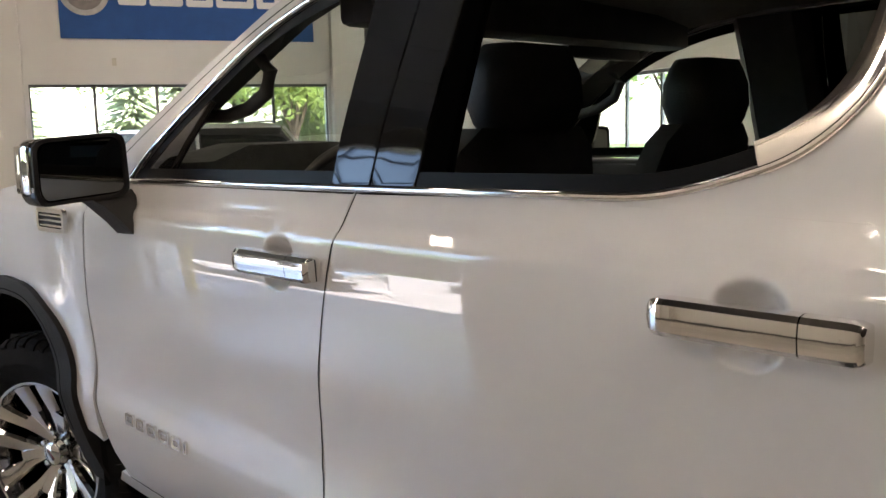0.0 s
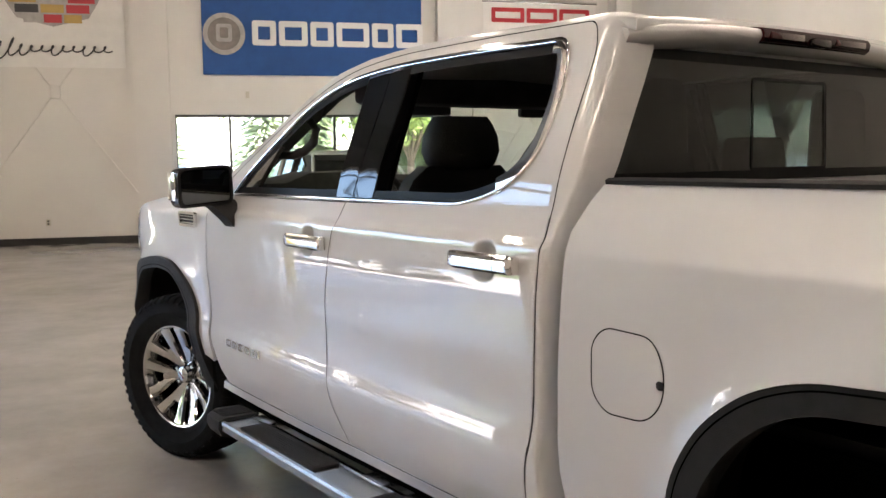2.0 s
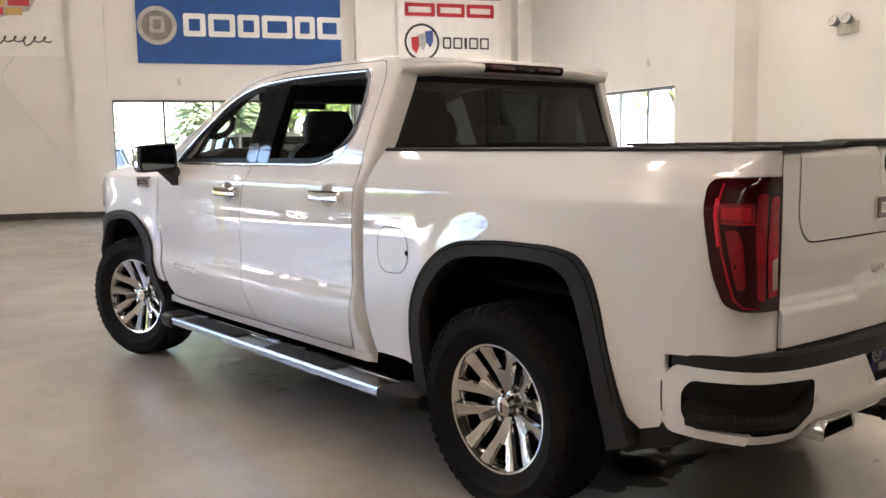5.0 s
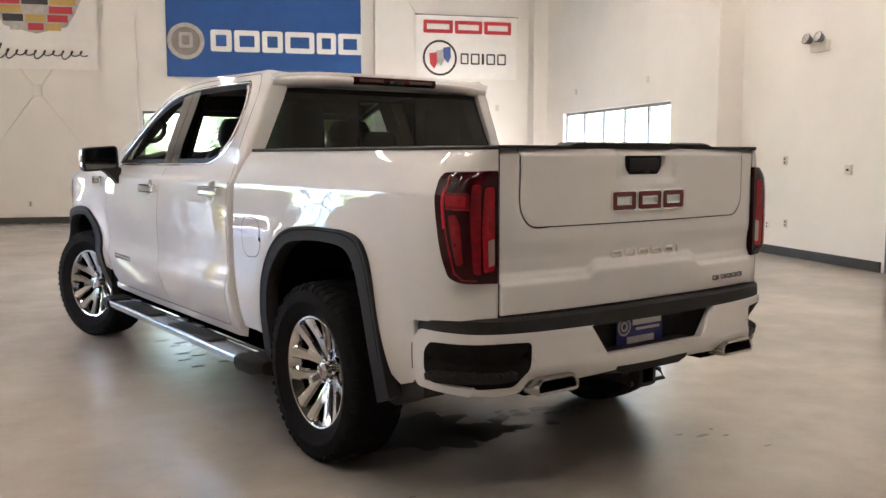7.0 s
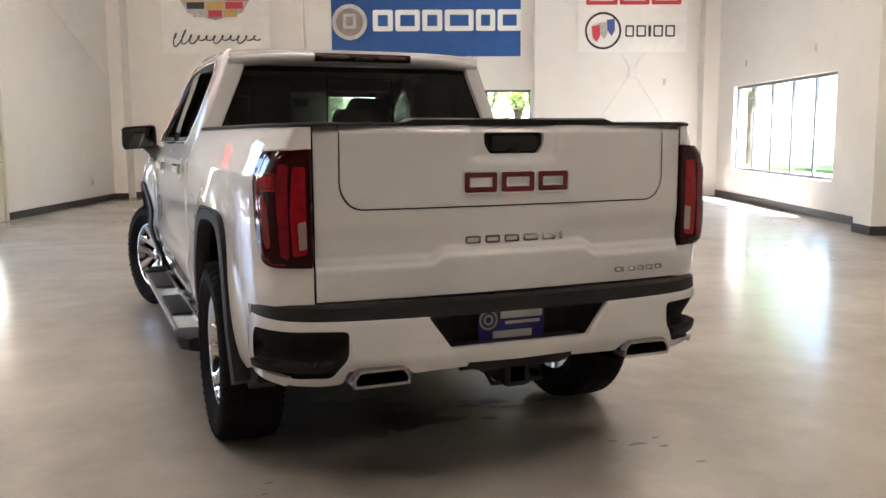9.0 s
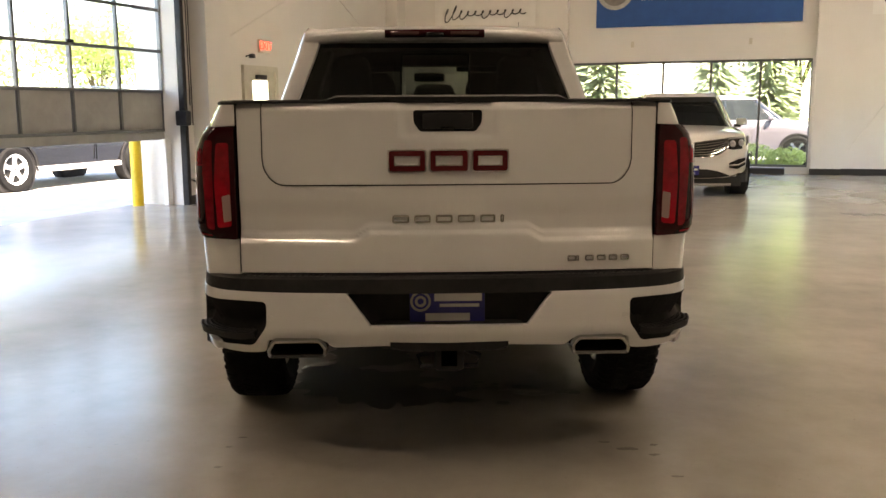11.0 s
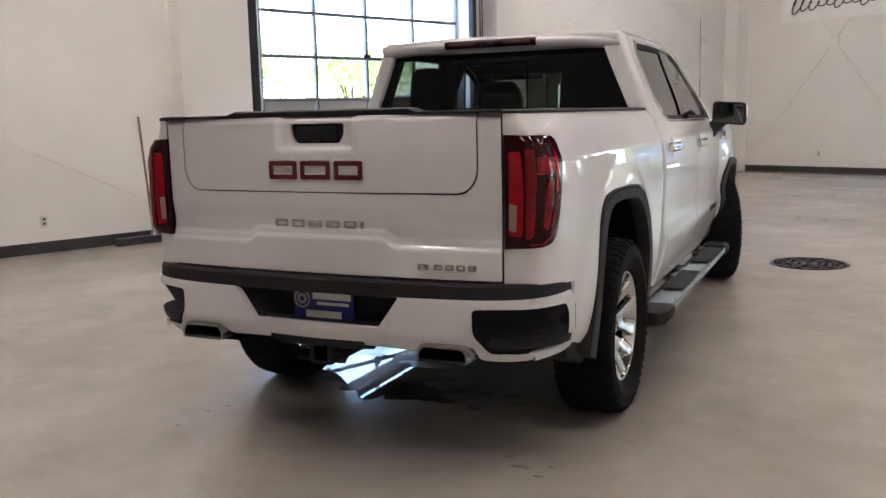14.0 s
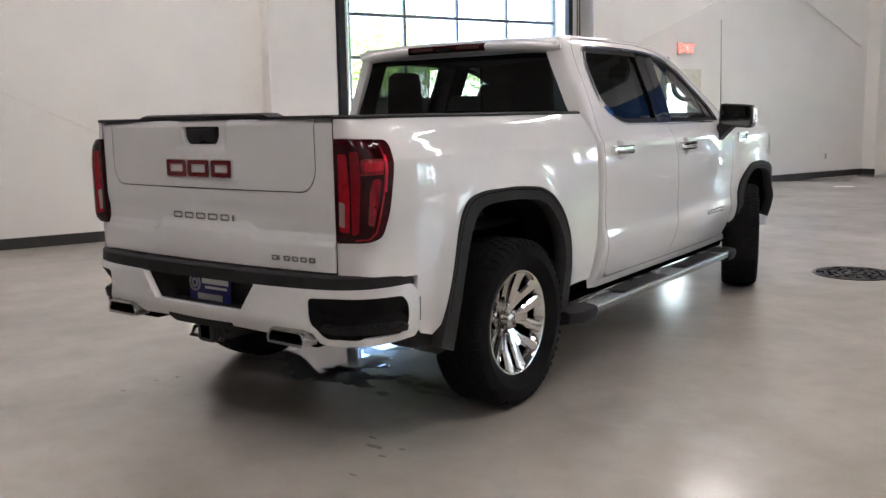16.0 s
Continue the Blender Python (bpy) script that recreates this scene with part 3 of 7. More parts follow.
# personnel door in the side wall, with its sign and closer
d1 = thing("door_1", ROOM, "white steel door with a small glazed window", "door", "", "structure")
part("frame", box(box(boxed(-7.25, -7.19, 9.55, 9.63, 0, 2.17), -7.25, -7.19, 10.62, 10.70, 0, 2.17), -7.25, -7.19, 9.55, 10.70, 2.13, 2.21), IVORY, d1)
part("leaf", box(box(box(boxed(-7.25, -7.22, 9.63, 9.86, 0.02, 2.13), -7.25, -7.22, 10.39, 10.62, 0.02, 2.13), -7.25, -7.22, 9.86, 10.39, 0.02, 1.0), -7.25, -7.22, 9.86, 10.39, 1.95, 2.13), IVORY, d1)
# solid wall behind: the pane's own glow stands in for daylight
part("window_glow", boxed(-7.246, -7.240, 9.86, 10.39, 1.0, 1.95), mat("frosted pane with painted daylight", (0.6, 0.65, 0.6), 0.5, emit=((0.9, 1.0, 0.85), 0.7), vary=0.1, scale=9), d1)
part("closer", boxed(-7.22, -7.15, 9.95, 10.25, 1.97, 2.05, 0.01), DARKMETAL, d1)
part("handle", tube(bmesh.new(), [(-7.2, 10.5, 1.02), (-7.15, 10.5, 1.02), (-7.15, 10.38, 1.02)], 0.012), CHROME, d1)


def text_mesh(name, words, size, m, material, parent, depth=0.004):
    cu = bpy.data.curves.new(name, "FONT")
    cu.body, cu.size, cu.extrude, cu.align_x, cu.align_y = words, size, depth, "CENTER", "CENTER"
    tmp = bpy.data.objects.new(name, cu)
    me = bpy.data.meshes.new_from_object(tmp)
    bpy.data.objects.remove(tmp)
    me.transform(m)
    return finish(name, me, material, parent, "", 0)


ex = thing("exit_sign", at(-7.25, 10.30, 2.57), "white exit sign with red letters on the wall", "exit sign")
part("body", boxed(0, 0.06, -0.19, 0.19, -0.12, 0.12, 0.01), IVORY, ex)
text_mesh("letters", "EXIT", 0.20, pose(0.064, 0, 0, 90, 0, 90), mat("exit red", (0.6, 0.03, 0.03), 0.4, emit=((1.0, 0.05, 0.03), 0.6)), ex)
cm = thing("wall_lamp", at(-7.25, 9.72, 2.36), "small round wall lamp above a door", "wall lamp")
part("arm", tube(bmesh.new(), [(0, 0, 0), (0.06, 0, 0.02), (0.12, 0, 0)], 0.012), DARKMETAL, cm)
part("head", lathe(bmesh.new(), [(0, 0.05), (0.05, 0.04), (0.06, -0.02), (0.05, -0.03), (0, -0.03)], pose(0.13, 0, 0), 16), DARKMETAL, cm)

# glazed door in the right wall
d2 = thing("door_2", ROOM, "grey aluminium framed glass door, closed", "door", "", "structure")
part("frame", box(box(boxed(UR - 0.03, 6.7, 4.48, 4.56, 0, 2.16, 0.005), UR - 0.03, 6.7, 2.56, 2.64, 0, 2.16, 0.005), UR - 0.03, 6.7, 2.64, 4.48, 2.08, 2.16, 0.005), GREYFRAME, d2)
for v0, v1 in ((2.66, 3.55), (3.57, 4.46)):
    lf = part("leaf", box(box(box(boxed(6.58, 6.63, v0, v0 + 0.09, 0.02, 2.07, 0.004), 6.58, 6.63, v1 - 0.09, v1, 0.02, 2.07, 0.004), 6.58, 6.63, v0 + 0.09, v1 - 0.09, 0.02, 0.22, 0.004), 6.58, 6.63, v0 + 0.09, v1 - 0.09, 1.98, 2.07, 0.004), GREYFRAME, d2)
    part("pane", boxed(6.602, 6.608, v0 + 0.09, v1 - 0.09, 0.22, 1.98), GLASS_CLEAR, lf, "", 0)
    part("push_bar", boxed(6.53, 6.56, v0 + 0.06, v1 - 0.06, 1.03, 1.06, 0.008), CHROME, lf)
struct("wall_passage", box(box(box(boxed(8.2, 8.3, 1.0, 6.0, 0, 2.7), 6.85, 8.2, 1.0, 1.1, 0, 2.7), 6.85, 8.2, 5.9, 6.0, 0, 2.7), 6.85, 8.3, 1.0, 6.0, 2.7, 2.8), WALL, "plain wall behind the glass door")

# switches, sockets and boxes on the walls
def wall_box(m, w, h, d, mt, label, name="wall_socket", slots=2):
    t = thing(name, m, label, name.replace("_", " "), "boxes on the walls")
    part("plate", boxed(-w / 2, w / 2, -d, 0, -h / 2, h / 2, 0.004), mt, t)
    for k in range(slots):
        z = (k - (slots - 1) / 2) * h * 0.42
        part("socket", boxed(-w * 0.2, w * 0.2, -d - 0.003, -d + 0.002, z - h * 0.12, z + h * 0.12, 0.002), BASEB, t)


wall_box(at(UR, 6.60, 1.36, -90), 0.09, 0.13, 0.02, IVORY, "ivory switch plate on the wall", "switch_plate")
wall_box(at(UR, 6.55, 0.47, -90), 0.08, 0.12, 0.012, IVORY, "ivory socket low on the wall")
wall_box(at(UR, 6.98, 0.42, -90), 0.08, 0.12, 0.012, WHITE, "white socket low on the wall")
wall_box(at(UR, 5.27, 1.25, -90), 0.12, 0.13, 0.04, IVORY, "ivory control box with a small dark button", "control_box", 1)
wall_box(at(UL, 0.43, 0.36, 90), 0.08, 0.12, 0.012, IVORY, "ivory socket low on the wall")
wall_box(at(4.35, VB, 0.42, 0), 0.08, 0.12, 0.012, IVORY, "ivory socket low on the wall")
wall_box(at(-5.2, VB, 0.42, 0), 0.08, 0.12, 0.012, IVORY, "ivory socket low on the wall")
wall_box(at(-7.25, 14.6, 0.45, 90), 0.08, 0.12, 0.012, IVORY, "ivory socket low on the wall")
for u, z in ((-1.45, 2.82), (1.05, 2.82), (5.4, 2.6), (5.4, 4.2)):
    wall_box(at(u, VB, z, 0), 0.07, 0.13, 0.03, IVORY, "small ivory junction plate high on the wall", "junction_plate", 0)
wall_box(at(UR, 10.8, 2.85, -90), 0.07, 0.13, 0.03, IVORY, "small ivory junction plate high on the wall", "junction_plate", 0)
wall_box(at(UR, 14.2, 2.85, -90), 0.07, 0.13, 0.03, IVORY, "small ivory junction plate high on the wall", "junction_plate", 0)
em = thing("emergency_light", at(UR, 5.9, 2.90), "twin-head emergency light on the wall", "emergency light")
part("body", boxed(-0.08, 0, -0.16, 0.16, -0.09, 0.06, 0.012), IVORY, em)
for sgn in (-1, 1):
    hd = part("lamp_head", lathe(bmesh.new(), [(0, 0), (0.045, 0), (0.075, 0.08), (0.07, 0.09)], pose(-0.10, sgn * 0.12, 0.06, 0, -70, 0), 18), GREYFRAME, em)
    part("lens", lathe(bmesh.new(), [(0, 0.08), (0.07, 0.084)], pose(-0.10, sgn * 0.12, 0.06, 0, -70, 0), 18), SILVERINK, hd)

# crossed tie rods on the walls
def brace(name, pts, r=0.011):
    t = thing(name, ROOM, "white painted diagonal tie rod against the wall", "tie rod", "tie rods")
    part("rod", tube(bmesh.new(), pts, r, 6), WALL, t)


for cu_, half in ((-4.95, 1.75), (4.65, 1.6)):
    for s in (-1, 1):
        brace("tie_rod", [(cu_ + s * half, VB - 0.014, 0.45), (cu_, VB - 0.020 - 0.006 * s, 2.85), (cu_ - s * half, VB - 0.014, 5.3)])
    t = thing("gusset_plate", at(cu_, VB - 0.034, 2.85), "small white steel gusset plate where tie rods cross", "gusset plate", "gusset plates")
    part("plate", boxed(-0.09, 0.09, -0.012, 0.012, -0.12, 0.12, 0.004), WALL, t)
brace("tie_rod", [(-6.93, -4.2, 3.35), (-6.93, 2.02, 0.33)], 0.011)
brace("tie_rod", [(UR - 0.06, 8.4, 3.55), (UR - 0.06, 15.8, 5.6)], 0.011)
brace("tie_rod", [(-7.2, 9.0, 2.6), (-7.2, 15.6, 5.3)], 0.011)
brace("tie_rod", [(-7.2, 15.6, 2.75), (-7.2, 9.0, 5.6)], 0.011)

# ceiling lamps: a tray with two tubes each
TUBE = mat("lit tube", (0.9, 0.88, 0.8), 0.4, emit=((1.0, 0.86, 0.68), 5.0))
first = thing("ceiling_lamp", at(*LAMPS[0], CEIL - 0.36), "twin-tube strip lamp hung under the ceiling", "ceiling lamp", "ceiling lamps")
part("tray", boxed(-1.24, 1.24, -0.16, 0.16, 0.04, 0.10, 0.01), WHITE, first)
for s in (-1, 1):
    part("tube", cyl(bmesh.new(), (-1.2, s * 0.08, 0.0), (1.2, s * 0.08, 0.0), 0.016, None, 10), TUBE, first)
    part("hanger", cyl(bmesh.new(), (s * 0.5, 0, 0.1), (s * 0.5, 0, 0.36), 0.006, None, 6), DARKMETAL, first)
for u, v in LAMPS[1:]:
    copy_thing(first, at(u, v, CEIL - 0.36))

# ---- banners -----------------------------------------------------------
def banner(name, u0, u1, z0, z1, cloth, label):
    t = thing(name, at((u0 + u1) / 2, VB - 0.040, z0), label, "banner", "wall banners")
    w, h = u1 - u0, z1 - z0
    bm = bmesh.new()
    nx, nz = 24, 16
    rows = [[bm.verts.new((-w / 2 + w * i / nx, -0.012 - 0.006 * math.sin(i * 0.9 + j * 0.35) - 0.004 * math.sin(j * 1.7), h * j / nz)) for i in range(nx + 1)] for j in range(nz + 1)]
    for j in range(nz):
        for i in range(nx):
            bm.faces.new((rows[j][i], rows[j][i + 1], rows[j + 1][i + 1], rows[j + 1][i]))
    back = [[bm.verts.new((v.co.x, v.co.y + 0.004, v.co.z)) for v in row] for row in rows]
    for j in range(nz):
        for i in range(nx):
            bm.faces.new((back[j][i + 1], back[j][i], back[j + 1][i], back[j + 1][i + 1]))
    part("cloth", bm, cloth, t, "", 0.9)
    part("rod", cyl(bmesh.new(), (-w / 2 - 0.03, -0.012, h), (w / 2 + 0.03, -0.012, h), 0.014, None, 8), SATIN, t)
    return t, w, h


def shape(name, pts, m, parent, d=0.004):
    return part(name, prism(bmesh.new(), pts, d, pose(0, -0.026, 0, 90)), m, parent, "", 0)


def blocks(parent, x0, z0, widths, h, gap, m, stroke, d=0.005, y=-0.026):
    """A row of plain hollow blocks standing in for a maker's name."""
    x = x0
    for w in widths:
        part("block", frame_plate(bmesh.new(), w, h, stroke, d, pose(x + w / 2, y, z0 + h / 2), 0.12), m, parent, "", 0)
        x += w + gap


def disc(parent, name, x, z, r, m, y=-0.026, d=0.004, r0=0.0, sq=1.0):
    pr = [(r0, 0), (r, 0), (r, d), (r0, d)] + ([(r0, 0)] if r0 else [])
    mm = pose(x, y, z, 90) @ Matrix.Diagonal((1, sq, 1, 1))
    return part(name, lathe(bmesh.new(), pr, mm, 40), m, parent, "", 0.5)


bn, w, h = banner("dealer_banner", -2.27, 2.06, 3.20, 5.75, BANNERBLUE, "large blue cloth banner with a round silver emblem and pale blocks")
disc(bn, "emblem_ring", -1.75, 0.78, 0.40, SILVERINK, r0=0.31)
disc(bn, "emblem_face", -1.75, 0.78, 0.33, mat("emblem grey", (0.20, 0.18, 0.16), 0.4, vary=0.3, scale=6), -0.024)
part("emblem_block", frame_plate(bmesh.new(), 0.30, 0.34, 0.07, 0.006, pose(-1.75, -0.028, 0.80), 0.2), SILVERINK, bn, "", 0)
blocks(bn, -1.22, 0.57, (0.46, 0.56, 0.46, 0.66, 0.44, 0.55), 0.48, 0.055, WHITE, 0.115)
bn, w, h = banner("white_banner", -6.15, -3.68, 3.30, 5.75, BANNERWHITE, "white cloth banner with a coloured crest and a dark script line")
crest = [(-0.95, 1.55), (0.95, 1.55), (0.80, 1.20), (0.62, 0.90), (0.0, 0.74), (-0.62, 0.90), (-0.80, 1.20)]
shape("crest_rim", crest, SILVERINK, bn)
for k in range(4):
    z1 = 1.50 - k * 0.18
    ww = (0.84, 0.76, 0.66, 0.52)[k]
    for j in range(3):
        a = -ww + j * 2 * ww / 3
        mt = (REDINK, GOLDINK, INK, SILVERINK, GOLDINK, REDINK)[(j * 2 + k) % 6]
        part("crest_bar", boxed(a + 0.02, a + 2 * ww / 3 - 0.02, -0.034, -0.029, z1 - 0.15, z1), mt, bn, "", 0)
script = []
for k in range(150):                     # a looped pen stroke, no letters
    th = k * 0.46
    z = (0.15 * math.exp(-((k - 14) / 12) ** 2) + 0.055 + 0.07 * (k % 41 > 33)) * math.sin(th)
    script.append((-1.0 + 2.0 * k / 150 + 0.05 * math.cos(th) + 0.45 * z, -0.03, 0.34 + z))
part("script_line", tube(bmesh.new(), script, 0.013, 6), INK, bn)
bn, w, h = banner("logo_banner", 3.38, 5.88, 3.28, 4.76, BANNERWHITE, "white cloth banner with red blocks and a round emblem")
blocks(bn, -1.08, 1.06, (0.72, 0.68, 0.68), 0.30, 0.05, REDINK, 0.085)
disc(bn, "emblem_ring", -0.68, 0.48, 0.42, INK, r0=0.37)
for k, mt in enumerate((REDINK, SILVERINK, BLUEINK)):
    x = -0.86 + 0.17 * k
    z = 0.42 + 0.07 * k
    shape("shield", [(x - 0.08, z + 0.16), (x + 0.10, z + 0.19), (x + 0.11, z - 0.06), (x + 0.04, z - 0.20), (x - 0.06, z - 0.08)], mt, bn)
blocks(bn, -0.17, 0.34, (0.20, 0.22, 0.06, 0.22, 0.22), 0.26, 0.055, INK, 0.035)

# ---- loose things in the hall -----------------------------------------
bin_ = thing("rubbish_bin", at(-6.85, 8.62, 0), "black tapered plastic rubbish bin by the wall", "bin")
part("body", loft(bmesh.new(), [[(x, y, z) for x, y in rounded([(-w, -w), (w, -w), (w, w), (-w, w)], 0.06)] for w, z in ((0.27, 0.0), (0.33, 0.62))]), BINBLACK, bin_)
part("rim", loft(bmesh.new(), [[(x, y, z) for x, y in rounded([(-w, -w), (w, -w), (w, w), (-w, w)], 0.06)] for w, z in ((0.345, 0.60), (0.352, 0.64), (0.34, 0.67), (0.29, 0.66))]), BINBLACK, bin_)
bol = thing("bollard", at(-7.42, 6.85, -0.02), "yellow steel bollard beside the garage opening", "bollard")
part("post", lathe(bmesh.new(), [(0, 0), (0.085, 0), (0.085, 1.18), (0.07, 1.23), (0.03, 1.25), (0, 1.255)], None, 24), YELLOW, bol)
part("base", lathe(bmesh.new(), [(0, 0), (0.2, 0), (0.2, 0.015), (0, 0.015)], None, 24), IRON, bol)
br = thing("push_broom", at(-6.86, 1.62, 0), "push broom with a wooden handle leaning on the wall", "broom")
part("handle", cyl(bmesh.new(), (0.04, 0.022, 0.10), (-0.10, -0.005, 1.514), 0.014, 0.013, 10), WOOD, br)
part("socket", lathe(bmesh.new(), [(0.0, 0.0), (0.05, 0.0), (0.045, 0.02), (0.02, 0.07), (0.017, 0.12), (0.0, 0.12)], pose(0.045, 0.02, 0.088), 12), TIPCHROME, br, "grey metal socket")
part("block", boxed(0.03, 0.10, -0.46, 0.46, 0.055, 0.095, 0.008), BINBLACK, br)
bm = bmesh.new()
for k in range(46):
    y = -0.45 + 0.02 * k
    box(bm, 0.035, 0.095, y - 0.008, y + 0.008, 0.0, 0.06)
part("bristles", bm, BINBLACK, br, "", 0)
ds = thing("dust_wedge", at(-6.62, 3.02, 0), "small dark rubber wedge at the foot of the column", "door wedge")
part("wedge", prism(bmesh.new(), [(0, 0), (0.16, 0), (0.16, 0.03), (0.02, 0.12)], 0.08, pose(0, 0, 0, 90, 0, 100), 0.006), DARKMETAL, ds)

# round cast-iron drain cover let into the floor
dr = thing("floor_drain", pose(1.655, 4.68, 0.0), "round cast-iron drain grate let into the floor", "drain grate")
part("rim", lathe(bmesh.new(), [(0.345, 0.0), (0.345, 0.008), (0.315, 0.008), (0.315, 0.001)], None, 64), IRON, dr)
part("pit", lathe(bmesh.new(), [(0, 0.001), (0.316, 0.001)], None, 64), SEAM, dr)
for r0, r1 in ((0.27, 0.30), (0.225, 0.25), (0.17, 0.20), (0.115, 0.14), (0.03, 0.08)):
    for q in range(6):
        part("ring_bar", lathe(bmesh.new(), [(r0, 0.001), (r0, 0.007), (r1, 0.007), (r1, 0.001)], None, 12, 1 / 7.5, q * math.pi / 3 + r0 * 9), IRON, dr, "", 0)
for q in range(6):
    a = q * math.pi / 3
    part("spoke", box(bmesh.new(), 0.05, 0.316, -0.012, 0.012, 0.001, 0.006, 0, 2, Matrix.Rotation(a, 4, "Z")), IRON, dr, "", 0)


# ---- outdoors ----------------------------------------------------------
bm = bmesh.new()
lathe(bm, [(0.0, -0.03), (30, -0.03), (200, -0.03), (3000, -0.03)], None, 48)
tagged(struct("ground", bm, ASPHALT, "pale sunlit asphalt car park"), "", "ground")
for n, (a, b, c, d) in enumerate(((-40, 45, 29, 70), (-70, -27, -50, 60), (14, 60, -20, 29))):
    struct("ground_lawn", boxed(a, b, c, d, -0.10, 0.08), GRASS, "mown grass beyond the car park")
struct("pavement", boxed(-9, 12, 16.72, 18.4, -0.1, 0.04, 0.02), CONCRETE_OUT, "pale concrete path along the building")
struct("roof", boxed(-7.8, 7.1, -18.6, 17.0, H + 0.26, H + 0.6), ROOFTIN, "flat roof edge of the hall")


def conifer(m, height, radius, seed):
    rnd = random.Random(seed)
    t = thing("spruce_tree", m, "blue-green spruce on the grass outside", "tree", "spruces")
    part("trunk", cyl(bmesh.new(), (0, 0, 0), (0, 0, height * 0.96), 0.14, 0.02, 10), BARK, t)
    verts, faces = [], []
    levels = int(height * 9.0)
    for k in range(levels):
        f = k / levels
        z = 0.35 + (height - 0.35) * f
        rr = radius * (1 - f) ** 0.85 * rnd.uniform(0.85, 1.1) + 0.06
        for j in range(int(12 + 20 * (1 - f))):
            a = rnd.uniform(0, 2 * math.pi)
            ln = rr * rnd.uniform(0.72, 1.08)
            dirv = Vector((math.cos(a), math.sin(a), 0))
            side = Vector((-dirv.y, dirv.x, 0))
            for s in range(4):
                q = (s + 0.6) / 4 * ln
                wd = 0.05 + 0.075 * (1 - q / (ln + 1e-3))
                c = dirv * q + Vector((0, 0, z - 0.22 * q + rnd.uniform(-0.06, 0.06)))
                tip = c + dirv * (ln / 3.2) + Vector((0, 0, -0.05 + rnd.uniform(-0.05, 0.05)))
                i = len(verts)
                verts += [tuple(c + side * wd), tuple(tip + side * wd * 0.2), tuple(c - side * wd), tuple(c + Vector((0, 0, 0.07)))]
                faces += [(i, i + 1, i + 3), (i + 1, i + 2, i + 3), (i, i + 1, i + 2)]
    me = bpy.data.meshes.new("crown")
    me.from_pydata(verts, [], faces)
    finish("crown", me, NEEDLE, t, "", 0)
    return t


def broadleaf(m, height, radius, seed):
    rnd = random.Random(seed)
    t = thing("broadleaf_tree", m, "leafy green tree beyond the car park", "tree", "broadleaf trees")
    bm = cyl(bmesh.new(), (0, 0, 0), (0.05, 0, height * 0.45), 0.18, 0.11, 10)
    tips = []
    for k in range(9):
        a, e = k * 2.4, rnd.uniform(0.5, 1.2)
        tip = Vector((math.cos(a) * radius * 0.7 * math.cos(e), math.sin(a) * radius * 0.7 * math.cos(e), height * (0.5 + 0.4 * math.sin(e) * rnd.uniform(0.7, 1.05))))
        tube(bm, [(0.04, 0, height * 0.3), tuple(Vector((0, 0, height * 0.45)).lerp(tip, 0.45)), tuple(tip)], [0.08, 0.05, 0.015], 6)
        tips.append(tip)
    part("trunk", bm, BARK, t)
    verts, faces = [], []
    for k in range(5200):
        c = rnd.choice(tips) + Vector((rnd.gauss(0, 1), rnd.gauss(0, 1), rnd.gauss(0, 0.75))) * radius * 0.30
        c.z = max(c.z, height * 0.22)
        u_, w_ = Vector((rnd.gauss(0, 1), rnd.gauss(0, 1), rnd.gauss(0, 1))).normalized(), Vector((rnd.gauss(0, 1), rnd.gauss(0, 1), rnd.gauss(0, 0.5))).normalized()
        s = rnd.uniform(0.08, 0.17)
        i = len(verts)
        verts += [tuple(c - u_ * s), tuple(c + w_ * s * 0.6), tuple(c + u_ * s), tuple(c - w_ * s * 0.6)]
        faces.append((i, i + 1, i + 2, i + 3))
    me = bpy.data.meshes.new("crown")
    me.from_pydata(verts, [], faces)
    finish("crown", me, LEAF, t, "", 0)
    return t


conifer(at(-4.15, 27.5, -0.03), 7.0, 1.9, 1)
conifer(at(-0.4, 30, 0.0), 5.2, 1.5, 2)
conifer(at(1.4, 33, 0.0), 6.0, 1.5, 3)
conifer(at(-11.0, 31, 0.0), 7.0, 2.0, 4)
conifer(at(5.5, 31, 0.0), 5.5, 1.6, 8)
for n, (u, v, hh, rr) in enumerate(((4.5, 29, 4.6, 2.4), (8.5, 36, 7.5, 3.6), (13.5, 34, 7, 3.4), (18, 27, 6.5, 3.2), (-7.5, 40, 6.5, 3.0), (20, 18, 6.5, 3.0), (23, 11, 7, 3.4),
                                     (-36, 3, 8.2, 3.6), (-38, 9, 7.6, 3.6), (-37, 15, 8.4, 3.8), (-38, -3, 8.0, 3.6), (-39, 21, 8.2, 3.8), (-33, 25, 5.2, 3.6), (-29, 31, 5.4, 3.6), (-25, 35, 5.2, 3.4), (-35, 19, 5.0, 3.4), (2.6, 40, 7, 3.4), (3.6, 34, 6.4, 3.0), (6.2, 38, 8.0, 3.6), (0.2, 39, 7.0, 3.2), (11, 31, 6.5, 3.0), (16, 14, 6.5, 3.0), (19, 22, 7.0, 3.2))):
    broadleaf(at(u, v, 0.0), hh, rr, 20 + n)
